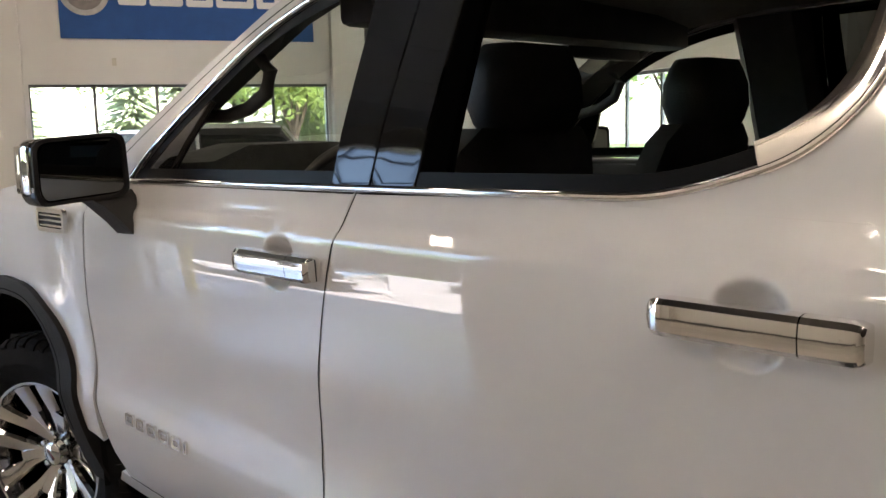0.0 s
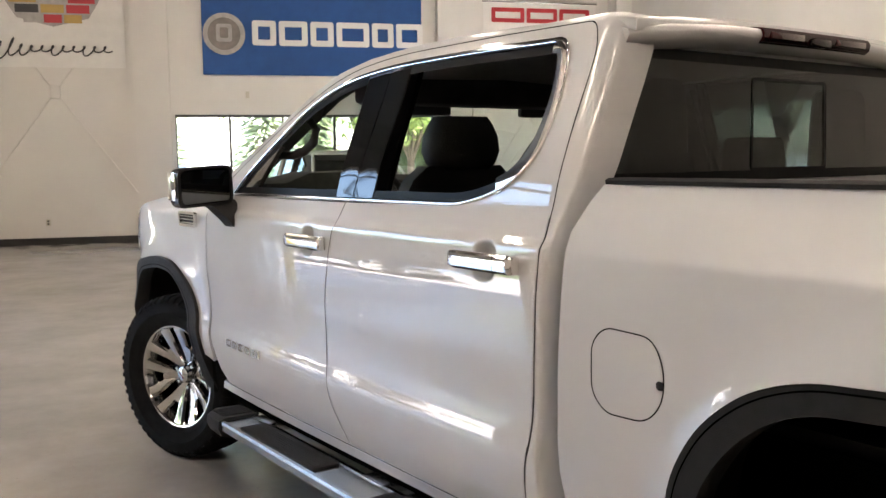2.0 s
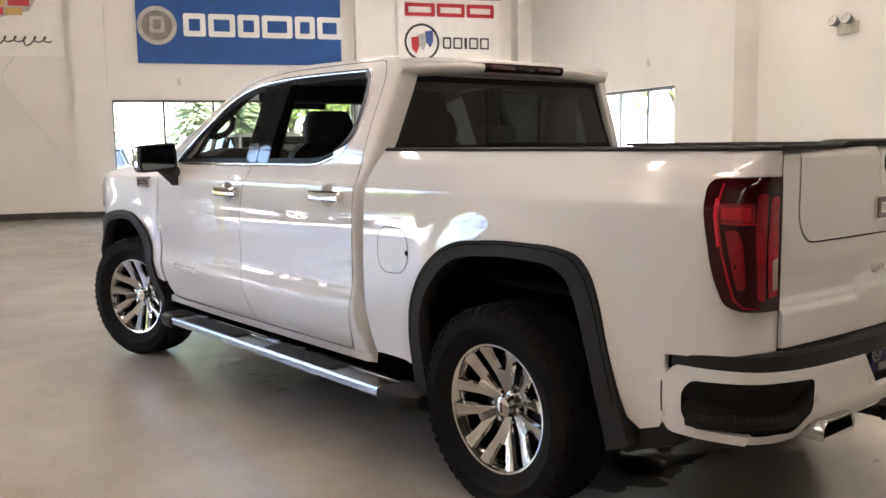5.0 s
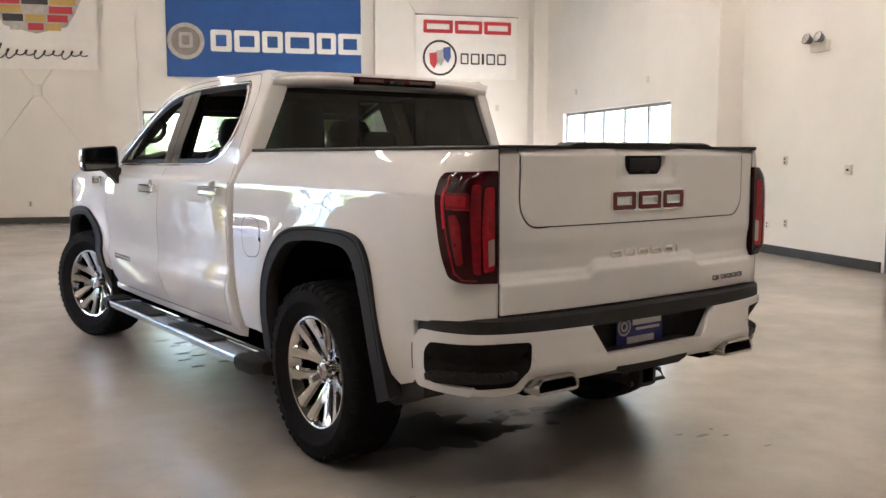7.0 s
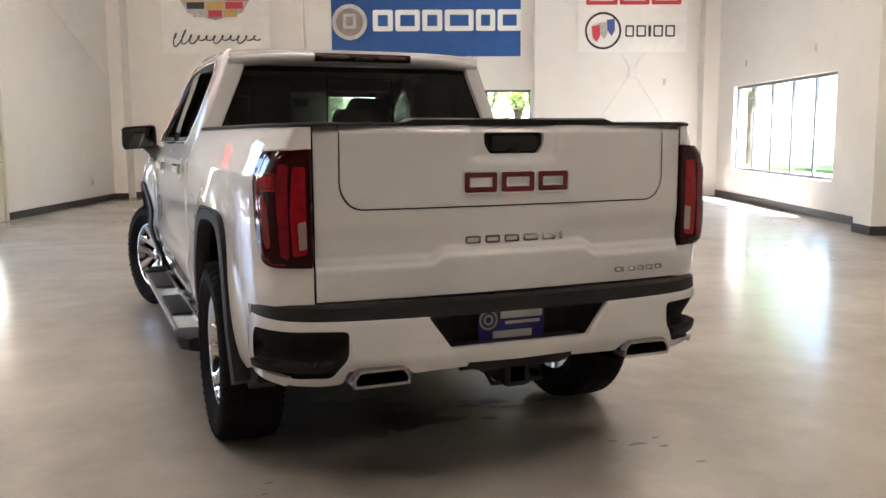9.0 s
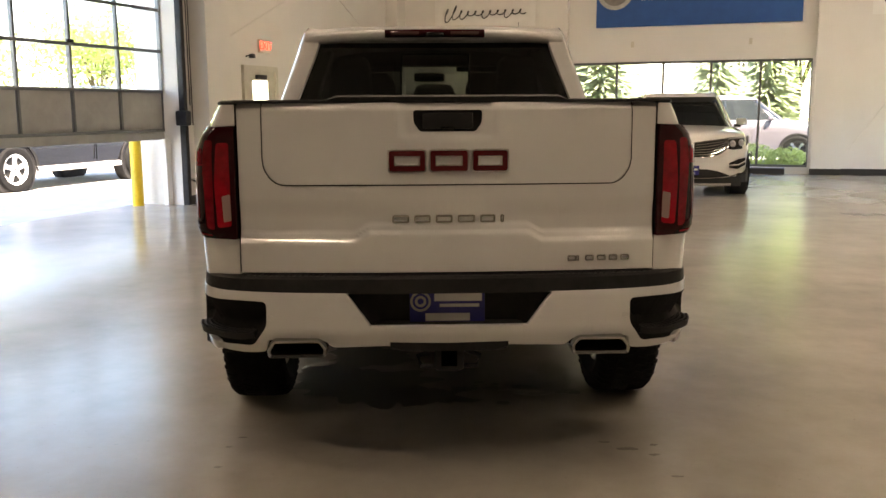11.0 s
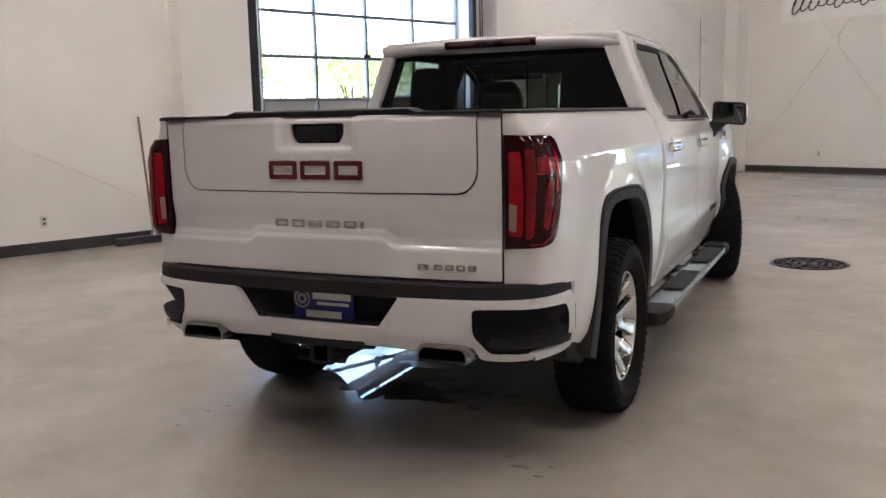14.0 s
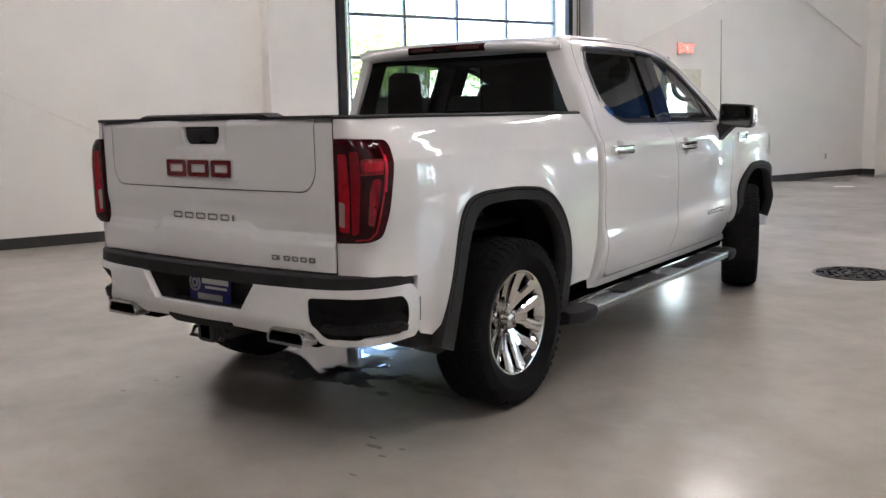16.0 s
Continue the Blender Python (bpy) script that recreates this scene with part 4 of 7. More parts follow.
for u, v, r in ((1.15, 17.6, 0.55), (-1.3, 17.7, 0.5), (-6.0, 24.0, 0.8), (1.9, 17.75, 0.45), (-2.35, 17.7, 0.36)):
    rnd = random.Random(int(u * 10) + 77)
    t = thing("shrub", at(u, v, 0.03), "low clipped green shrub outside the window", "shrub", "shrubs")
    part("stems", cyl(bmesh.new(), (0, 0, -0.02), (0, 0, r * 0.7), 0.03, 0.015, 6), BARK, t)
    verts, faces = [], []
    for k in range(1500):
        dv = Vector((rnd.gauss(0, 1), rnd.gauss(0, 1), rnd.gauss(0, 1))).normalized()
        c = Vector((dv.x * r, dv.y * r, r * 0.55 + dv.z * r * 0.5)) * rnd.uniform(0.75, 1.03)
        u_, w_ = Vector((rnd.gauss(0, 1), rnd.gauss(0, 1), rnd.gauss(0, 1))).normalized(), Vector((rnd.gauss(0, 1), rnd.gauss(0, 1), rnd.gauss(0, 1))).normalized()
        s = rnd.uniform(0.02, 0.05)
        i = len(verts)
        verts += [tuple(c - u_ * s), tuple(c + w_ * s * 0.6), tuple(c + u_ * s), tuple(c - w_ * s * 0.6)]
        faces.append((i, i + 1, i + 2, i + 3))
    me = bpy.data.meshes.new("leaves")
    me.from_pydata(verts, [], faces)
    finish("leaves", me, LEAF, t, "", 0)


# ---- the white pickup truck -------------------------------------------
# x to its right, y forwards, z up; the rear axle at y = 0
WB, TYRE_R, AXLE_Z = 3.745, 0.424, 0.410
truck = thing("pickup_truck", pose(0, 0, TYRE_R - AXLE_Z), "white crew-cab pickup truck with chrome wheels and black wheel-arch flares", "pickup truck")

PROF = spline([(0.36, 0.925), (0.42, 0.950), (0.50, 0.978), (0.58, 1.0005), (0.66, 1.0160), (0.688, 1.0188), (0.704, 1.0190), (0.722, 1.0165), (0.77, 1.0075), (0.82, 1.0040), (0.88, 1.0060), (0.94, 1.0105), (1.0, 1.0138), (1.05, 1.0146), (1.10, 1.0148), (1.13, 1.0145), (1.15, 1.0140), (1.17, 1.0131), (1.22, 1.0095), (1.263, 1.0050), (1.272, 1.0032), (1.281, 0.9994),
               (1.30, 0.9836), (1.335, 0.9680), (1.365, 0.9545), (1.385, 0.9475), (1.42, 0.9385), (1.46, 0.9275), (1.50, 0.9135), (1.60, 0.8755), (1.75, 0.8165), (1.83, 0.7890), (1.87, 0.770), (1.895, 0.750), (1.915, 0.715)])
YC = spline([(0.47, 0.918), (0.53, 0.930), (0.64, 0.950), (0.76, 0.960), (1.03, 0.946), (1.27, 0.936), (1.34, 0.928), (1.46, 0.905), (1.60, 0.900), (1.91, 0.893)])   # the cab's rear crease


def arch_bump(y, z, yc, ry, rz, zc, amount):
    r = math.hypot((y - yc) / ry, (z - zc) / rz)
    return amount * math.exp(-(((r - 1.0) / 0.16) ** 2)) if r > 1 else amount


def cab_side(s):
    def f(y, z):
        x = PROF(z)
        if y < 1.0:                       # the crisp rear corner of the cab
            x -= 0.30 * max(0.0, 0.985 - y) ** 2 / 0.085 * smooth01((z - 1.30) / 0.2)
            x -= 2.4 * 0.004 * math.log1p(math.exp(min(60.0, (YC(z) - y) / 0.004)))
        if y > 2.3:
            x -= 0.020 * (min(y, 3.3) - 2.3) ** 2
        if y > 2.0 and z > 1.38:
            x -= 0.030 * (y - 2.0) ** 2 * smooth01((z - 1.38) / 0.3)
        return (s * x, y, z)
    return f


def fender_side(s):
    def f(y, z):
        x = PROF(min(z, 1.40)) - 0.020 * max(0.0, min(y, 3.3) - 2.3) ** 2 + 0.008 * smooth01((y - 3.3) / 0.3)
        x += arch_bump(y, z, 3.84, 0.60, 0.62, 0.45, 0.028) * smooth01((y - 3.3) / 0.25)
        x -= 0.12 * max(0.0, (y - 4.0) / 0.6) ** 2.4
        return (s * x, y, z)
    return f


# the plan line of the bed side, from its front round the rear corner
PLAN = [(1.018, 1.2), (1.018, 0.0), (1.017, -0.3), (1.0125, -0.6), (1.004, -0.78), (0.990, -0.88), (0.968, -0.965), (0.943, -1.02), (0.908, -1.054), (0.862, -1.077), (0.795, -1.092)]
cum = [0.0]
for p, q in zip(PLAN, PLAN[1:]):
    cum.append(cum[-1] + math.hypot(q[0] - p[0], q[1] - p[1]))
PLAN_X, PLAN_Y = spline([(c, p[0]) for c, p in zip(cum, PLAN)]), spline([(c, p[1]) for c, p in zip(cum, PLAN)])
Q_END = 1.2 - cum[-1]
BED_IN = spline([(0.40, 0.075), (0.50, 0.045), (0.62, 0.028), (0.80, 0.0165), (0.95, 0.0090), (1.05, 0.0062), (1.12, 0.0068), (1.17, 0.0082), (1.22, 0.0108), (1.262, 0.0146), (1.272, 0.0162), (1.281, 0.0198), (1.302, 0.0290), (1.345, 0.0460), (1.40, 0.0670), (1.46, 0.105)])


def bed_side(s):
    def f(q, z):
        c = 1.2 - q
        x, y = PLAN_X(c), PLAN_Y(c)
        nx = (PLAN_Y(c - 0.01) - PLAN_Y(c + 0.01)) / 0.02
        nx = max(0.0, min(1.0, nx))
        x -= BED_IN(z) * smooth01((q - Q_END) / 0.22)
        x += arch_bump(q, z, -0.06, 0.56, 0.63, 0.46, 0.036) * nx
        return (s * x, y, z)
    return f


FLARE_OUT = rounded([(0.49, 0.40), (0.525, 0.63), (0.518, 0.79), (0.44, 0.935), (0.32, 1.035), (0.19, 1.086), (-0.08, 1.108), (-0.34, 1.106), (-0.450, 1.082), (-0.512, 1.015), (-0.555, 0.910), (-0.60, 0.74), (-0.640, 0.60), (-0.69, 0.44)],
                    [0] + [0.08] * 12 + [0])
FLARE_IN = rounded([(0.41, 0.40), (0.45, 0.63), (0.445, 0.77), (0.365, 0.900), (0.265, 0.985), (0.17, 1.022), (-0.08, 1.042), (-0.29, 1.040), (-0.375, 1.020), (-0.430, 0.960), (-0.470, 0.860), (-0.515, 0.71), (-0.550, 0.58), (-0.595, 0.40)],
                   [0] + [0.08] * 12 + [0])
FF_OUT = rounded([(4.43, 0.52), (4.42, 0.72), (4.35, 0.86), (4.19, 0.980), (3.88, 1.032), (3.62, 1.018), (3.465, 0.93), (3.40, 0.79), (3.375, 0.60), (3.36, 0.40)][::-1], [0] + [0.1] * 8 + [0])
FF_IN = rounded([(4.35, 0.50), (4.34, 0.70), (4.27, 0.83), (4.13, 0.930), (3.87, 0.972), (3.66, 0.960), (3.535, 0.885), (3.47, 0.76), (3.442, 0.59), (3.43, 0.40)][::-1], [0] + [0.1] * 8 + [0])
WIN = [(3.07, 1.361), (2.87, 1.54), (2.57, 1.73), (2.30, 1.815), (2.0, 1.848), (1.56, 1.854), (1.062, 1.846), (1.036, 1.66), (1.066, 1.515), (1.15, 1.432), (1.34, 1.372)]
WIN = rounded(WIN, [0.02, 0.2, 0.2, 0.15, 0.15, 0.3, 0.06, 0.14, 0.14, 0.12, 0.12], 6)


def ellipse(c, a, b, n=24, power=2.0):
    out = []
    for k in range(n):
        t = 2 * math.pi * k / n
        cx, sx = math.cos(t), math.sin(t)
        out.append((c[0] + a * math.copysign(abs(cx) ** (2 / power), cx), c[1] + b * math.copysign(abs(sx) ** (2 / power), sx)))
    return out


def door(s, name, outline, hy, hz):
    f = cab_side(s)
    cup = ellipse((hy + 0.015, hz), 0.060, 0.064, 28, 2.4)
    d = panel(name, inset(outline, 0.0028), f, PAINT, truck, (s, 0, 0), 0.05, holes=(cup,), steps=(0.06, 0.0125))

    def bowl(y, z):
        r = min(1.0, (abs((y - hy - 0.015) / 0.060) ** 2.4 + abs((z - hz) / 0.064) ** 2.4) ** (1 / 2.4))
        x, yy, zz = f(y, z)
        return (x - s * 0.034 * smooth01((1 - r) * 1.6), yy, zz)

    panel("handle_cup", cup, bowl, PAINT, d, (s, 0, 0), 0.012, 0.0)
    x0 = f(hy, hz)[0]
    def bar(a0, a1):
        rings = []
        for k in range(15):
            t = a0 + (a1 - a0) * (1 - math.cos(math.pi * k / 14)) / 2
            e = min(t - a0 + 0.004, a1 - t + 0.004)
            q = min(1.0, max(0.02, e / 0.022))
            hh = 0.0275 * (0.55 + 0.45 * math.sqrt(1 - (1 - q) ** 2)) if abs(t) > 0.1 else 0.0275
            up = 0.6 + 0.4 * math.sqrt(1 - (1 - q) ** 2) if abs(t) > 0.1 else 1.0
            base = f(hy - t, hz)[0]
            rings.append([(base + s * (0.003 + (o - 0.003) * up), hy - t, hz + hh * h) for o, h in ((0.037, -0.66), (0.039, 0), (0.037, 0.66), (0.031, 0.93), (0.020, 1), (0.006, 0.96), (0.003, 0), (0.006, -0.96), (0.020, -1), (0.031, -0.93))])
        return loft(bmesh.new(), rings)

    part("door_handle", bar(-0.142, 0.066), CHROME, d, "chrome pull handle", 0.5)
    part("handle_end", bar(0.068, 0.142), CHROME, d, "chrome end block", 0.5)
    if name == "front_door" and s < 0:
        part("key_hole", cyl(bmesh.new(), (x0 + s * 0.03, hy - 0.100, hz), (x0 + s * 0.0365, hy - 0.100, hz), 0.009), DARKMETAL, d)
    return d


B_LINE = [(2.032, 1.3643), (2.066, 1.20), (2.104, 1.0), (2.116, 0.80), (2.08, 0.62), (2.01, 0.475)]
REAR_CUT = [(1.035, 0.475), (1.000, 0.70), (0.968, 1.0), (0.960, 1.27), (0.968, 1.3645)]   # rear edge of the rear door
TXT_W = (0.050, 0.046, 0.05, 0.052, 0.044, 0.014)
for s in (-1, 1):
    cs, fs, bs = cab_side(s), fender_side(s), bed_side(s)
    out = (s, 0, 0)
    B = rounded(B_LINE, [0, 0.08, 0.08, 0.08, 0.08, 0], 4)
    fd = door(s, "front_door", B[::-1] + [(2.032, 1.3643), (3.10, 1.3605), (3.285, 1.3525), (3.285, 1.0), (3.265, 0.70), (3.22, 0.54), (3.16, 0.475)], 2.225, 1.213)
    door(s, "rear_door", B + rounded([(2.01, 0.475)] + REAR_CUT + [(1.42, 1.3745)], [0, 0.06, 0.1, 0.1, 0.1, 0, 0]), 1.170, 1.228)
    ribbon("shut_line", B_LINE, cs, 0.0036, SEAM, truck, out, 0.0006, False)
    ribbon("shut_line", rounded([(a - 0.0025, b) for a, b in REAR_CUT], [0, 0.1, 0.1, 0.1, 0]), cs, 0.0036, SEAM, truck, out, 0.0006, False)
    ribbon("shut_line", [(3.2885, 1.358), (3.2885, 1.0), (3.268, 0.70), (3.222, 0.54), (3.162, 0.474), (1.03, 0.474)], cs, 0.004, SEAM, truck, out, 0.0006, False)
    for k, w in enumerate(TXT_W):          # plain chrome blocks on the lower door
        y0 = 3.035 - sum(TXT_W[:k]) - 0.021 * k
        xx = cs(y0 - w / 2, 0.700)[0]
        bm = frame_plate(bmesh.new(), w, 0.034, 0.009, 0.007, Matrix.Translation((xx, y0 - w / 2, 0.700)) @ pose(0, 0, 0, 0, 0, 90 * s), 0.2)
        part("badge_block", bm, CHROME, fd, "", 0)
    panel("sill_panel", [(0.90, 0.425), (3.29, 0.425), (3.235, 0.47), (0.90, 0.47)], cs, PAINT, truck, out, 0.06)
    # pillars and roof rail round the side windows
    ring = ([(YC(0.475) - 0.030, 0.475)] + [(a - 0.006, b) for a, b in REAR_CUT[:-1]] + [(0.962, 1.3560), (1.42, 1.3655)] + [p for p in WIN[::-1] if p[0] < 1.40 or p[1] > 1.41]
            + [(3.10, 1.3605), (3.32, 1.3605), (3.05, 1.53), (2.80, 1.672), (2.55, 1.785), (2.36, 1.852), (2.15, 1.892), (1.90, 1.904), (1.3, 1.906), (0.98, 1.902), (0.92, 1.897), (0.872, 1.885)]
            + [(YC(z) - 0.030, z) for z in (1.80, 1.70, 1.60, 1.52, 1.46, 1.40, 1.34, 1.27, 1.15, 1.03, 0.9, 0.76, 0.64, 0.53)])
    panel("pillar_frame", ring, cs, PAINT, truck, out, 0.04, 0.03, 0.0006, steps=(0.012, 0.0125))
    ribbon("door_seam", rounded([(0.9655, 1.357), (0.966, 1.60), (0.956, 1.815), (0.985, 1.882), (1.4, 1.888), (1.95, 1.886), (2.28, 1.850), (2.60, 1.742), (2.90, 1.590), (3.20, 1.392)], [0, 0.1, 0.06, 0.05, 0.1, 0.2, 0.2, 0.2, 0.2, 0]), cs, 0.0036, SEAM, truck, out, 0.0008, False)
    ribbon("window_trim", inset(WIN, 0.005), cs, 0.013, CHROME, truck, out, 0.0, True, "chrome window surround", 0.006)
    ribbon("corner_trim", [p for p in inset(WIN, 0.020) if p[0] < 1.22 and p[1] < 1.835], cs, 0.046, CHROME, truck, out, 0.0, False, "chrome corner of the window surround", 0.006)
    ribbon("window_seal", inset(WIN, 0.025), cs, 0.030, FRIT, truck, out, -0.008, True, "black window seal")
    # side glass, with the gloss black centre pillar
    ins = inset(WIN, 0.02)
    fw = [p for p in ins if p[0] > 2.2]
    rw = [p for p in ins if p[0] < 1.85]
    front_poly = [(2.09, 1.370)] + sorted([p for p in fw if p[1] < 1.40 and p[0] > 3.0], key=lambda p: p[0]) + sorted([p for p in fw if p[1] >= 1.40], key=lambda p: -p[0]) + [(2.10, 1.830)]
    if s > 0:                             # both windows of the driver's side are wound down
        panel("front_window", front_poly, cs, GLASS_MID, truck, out, 0.08, 0.0, -0.012, "tinted side window")
    rear_top = sorted([p for p in rw if p[1] > 1.79], key=lambda p: -p[0])
    rear_back = [p for p in ins if p[0] < 1.85 and p[1] <= 1.79]
    rear_poly = [(1.90, 1.815)] + rear_top + sorted(rear_back, key=lambda p: (-p[1])) + [(1.82, 1.370)]
    if s > 0:
        panel("rear_window", rear_poly, cs, GLASS_DARK, truck, out, 0.08, 0.0, -0.012, "tinted side window")
    panel("pillar_cover", [(2.008, 1.367), (2.125, 1.367), (2.130, 1.826), (1.985, 1.838)], cs, GLOSSBLACK, truck, out, 0.06, 0.02, -0.006, "gloss black centre pillar cover")
    panel("pillar_cover", [(1.875, 1.367), (2.001, 1.367), (1.978, 1.838), (1.858, 1.842)], cs, GLOSSBLACK, truck, out, 0.06, 0.02, -0.006, "gloss black centre pillar cover")
    panel("pillar_seal", [(1.80, 1.367), (1.870, 1.367), (1.853, 1.842), (1.81, 1.842)], cs, SEAM, truck, out, 0.06, 0.02, -0.010, "matt black window channel")
    panel("corner_window", [(2.86, 1.370), (3.02, 1.373), (2.80, 1.565), (2.74, 1.58)], cs, GLOSSBLACK, truck, out, 0.06, 0.02, -0.009)
    # front wing
    wing = [(3.292, 0.56), (3.292, 1.347), (3.6, 1.345), (3.95, 1.328), (4.22, 1.290), (4.46, 1.22), (4.58, 1.05), (4.61, 0.86), (4.60, 0.60), (4.44, 0.56)] + [p for p in FF_OUT[::-1] if p[1] > 0.56]
    panel("front_wing", wing, fs, PAINT, truck, out, 0.05)
    panel("headlamp", rounded([(4.33, 1.235), (4.49, 1.16), (4.56, 1.02), (4.46, 1.02), (4.385, 1.10)], 0.02), fs, CLEARLENS, truck, out, 0.04, 0.01, 0.004, "clear headlamp with a bright edge")
    ribbon("headlamp_trim", rounded([(4.33, 1.235), (4.49, 1.16), (4.56, 1.02), (4.46, 1.02), (4.385, 1.10)], 0.02), fs, 0.012, CHROME, truck, out, 0.003, True, "", 0.004)
    bm = frame_plate(bmesh.new(), 0.215, 0.075, 0.014, 0.014, pose(0, 0, 0), 0.25)
    for k in range(3):
        box(bm, -0.09, 0.09, -0.012, 0.0, -0.022 + 0.016 * k, -0.014 + 0.016 * k, 0.002, 1)
    vent = part("wing_vent", bm, CHROME, truck, "chrome louvred wing badge")
    part("vent_face", boxed(-0.100, 0.100, -0.006, -0.001, -0.030, 0.030, 0.002), BLACK, vent, "dark badge field", 0)
    vent.matrix_basis = Matrix.Translation(fs(3.50, 1.235)) @ pose(0, 0, 0, 0, 0, 90 * s)
    # bed side with the recess for the lamp
    LAMP_O = rounded([(Q_END + 0.004, 0.938), (-1.05, 0.942), (-1.000, 0.962), (-0.962, 1.06), (-0.928, 1.25), (-0.921, 1.335), (-0.940, 1.362), (Q_END + 0.004, 1.367)], [0, 0.02, 0.03, 0.1, 0.1, 0.03, 0.03, 0])
    bed = ([(-0.80, 0.778), (-0.80, 0.60), (-0.77, 0.515), (-0.70, 0.495)] + [p for p in FLARE_OUT[::-1] if p[1] > 0.50]
           + [(0.47, 0.50), (0.832, 0.50), (0.862, 0.58), (0.890, 0.70), (0.893, 0.78), (0.884, 0.95), (0.874, 1.10), (0.866, 1.25), (0.868, 1.325), (0.832, 1.395), (0.806, 1.445), (Q_END, 1.445), (Q_END, 1.3675)]
           + LAMP_O[::-1] + [(Q_END, 0.9375), (Q_END, 0.80)])
    bp = panel("bed_side", bed, bs, PAINT, truck, out, 0.045, steps=(0.045, 0.015))
    FUEL = rounded([(0.765, 0.940), (0.72, 0.896), (0.592, 0.902), (0.542, 0.958), (0.538, 1.040), (0.574, 1.104), (0.72, 1.108), (0.762, 1.066)], 0.05)
    if s < 0:
        ribbon("fuel_seam", FUEL, bs, 0.0036, SEAM, bp, out, 0.0008)
    fp = panel("fuel_flap", inset(FUEL, 0.004), bs, PAINT, truck, out, 0.03, 0.0, 0.0012) if s < 0 else None
    if fp:
        part("finger_notch", lathe(bmesh.new(), [(0, 0.003), (0.010, 0.002), (0.013, 0.0)], Matrix.Translation(bs(0.551, 0.998)) @ pose(0, 0, 0, 0, 90 * s, 0), 16), BLACK, fp)
    # rail cap along the bed
    rail = []
    for k in range(26):
        q = 0.80 - k * (0.80 - Q_END) / 25
        a = Vector(bs(q, 1.445))
        e = Vector(bs(q - 0.01, 1.2)) - Vector(bs(q + 0.01, 1.2))
        d = Vector((e.y, -e.x, 0)).normalized() * -s
        rail.append([tuple(a + d * o + Vector((0, 0, h))) for o, h in ((0.004, 0.0), (0.006, 0.010), (-0.006, 0.016), (-0.07, 0.016), (-0.08, 0.0))])
    part("rail_cap", loft(bmesh.new(), rail), BLACK, truck, "black plastic bed rail cap", 0.8)
    # flares
    def flare_fn(y, z, s=s):
        return (s * (1.030 + (0.009 if s < 0 else 0.0) * smooth01((0.05 - y) / 0.45) - 0.05 * max(0.0, 0.62 - z)), y, z)

    def flare_front(y, z, s=s, fs=fs):
        return (s * (abs(fs(y, z)[0]) + 0.018 - 0.03 * max(0.0, 0.62 - z)), y, z)

    panel("rear_flare", FLARE_OUT + FLARE_IN[::-1], flare_fn, BLACK, truck, out, 0.04, 0.07, 0.0, "black plastic wheel-arch flare")
    # no groove is cut: a near-black strip paints the shade of one
    ribbon("groove_shade", [p for p in inset(FLARE_OUT + FLARE_IN[::-1], 0.017)][3:len(FLARE_OUT) - 3], flare_fn, 0.004, SEAM, truck, out, 0.001, False)
    ribbon("groove_shade", [p for p in inset(FF_OUT + FF_IN[::-1], 0.017)][3:len(FF_OUT) - 3], flare_front, 0.004, SEAM, truck, out, 0.001, False)
    panel("front_flare", FF_OUT + FF_IN[::-1], flare_front, BLACK, truck, out, 0.04, 0.07, 0.0, "black plastic wheel-arch flare")
    for nm, line in (("rear_arch_liner", FLARE_OUT), ("front_arch_liner", FF_OUT)):
        bm = loft(bmesh.new(), [[(s * 0.955, y, z - 0.012) for y, z in line], [(s * 0.50, y, z - 0.012) for y, z in line]], False, False)
        bm.faces.new([bm.verts.new((s * 0.50, y, z)) for y, z in line])
        part(nm, bm, LINER, truck, "", 0.8)
    part("flare_foot", prism(bmesh.new(), [(-0.572, 0.395), (-0.60, 0.515), (-0.80, 0.530), (-0.845, 0.515), (-0.838, 0.462), (-0.72, 0.425), (-0.63, 0.385)], 0.115, Matrix(((0, 0, s, s * 0.85), (1, 0, 0, 0), (0, 1, 0, 0), (0, 0, 0, 1))), 0.01), BLACK, truck)

# roof, bonnet, windscreen, nose
ROOFZ = spline([(0.80, 1.892), (1.0, 1.915), (1.3, 1.932), (1.7, 1.938), (2.1, 1.924), (2.30, 1.893), (2.45, 1.855)])
roof_fn = lambda x, y: (x, y, ROOFZ(y) - 0.026 * (abs(x) / 0.74) ** 4)
panel("roof", [(-0.752, 0.86), (0.752, 0.86), (0.755, 2.0), (0.735, 2.25), (-0.735, 2.25), (-0.755, 2.0)], roof_fn, PAINT, truck, (0, 0, 1), 0.08)
panel("windscreen", [(-0.90, 0.0), (0.90, 0.0), (0.745, 1.0), (-0.745, 1.0)], lambda a, b: (a, 3.46 - 1.16 * b - 0.14 * (a / 0.9) ** 2, 1.385 + 0.49 * b), GLASS_MID, truck, (0, 1, 1), 0.12, 0.0, 0.0, "clear sloping windscreen")
hood = lambda x, y: (x, y, 1.40 + 0.02 * math.cos(x * 3.6) - 0.075 * (abs(x) / 0.93) ** 3 - 0.10 * max(0.0, (y - 4.0) / 0.6) ** 2)
panel("bonnet", [(-0.93, 3.30), (0.93, 3.30), (0.93, 4.05), (0.90, 4.42), (0.6, 4.58), (-0.6, 4.58), (-0.90, 4.42), (-0.93, 4.05)], hood, PAINT, truck, (0, 0, 1), 0.08)
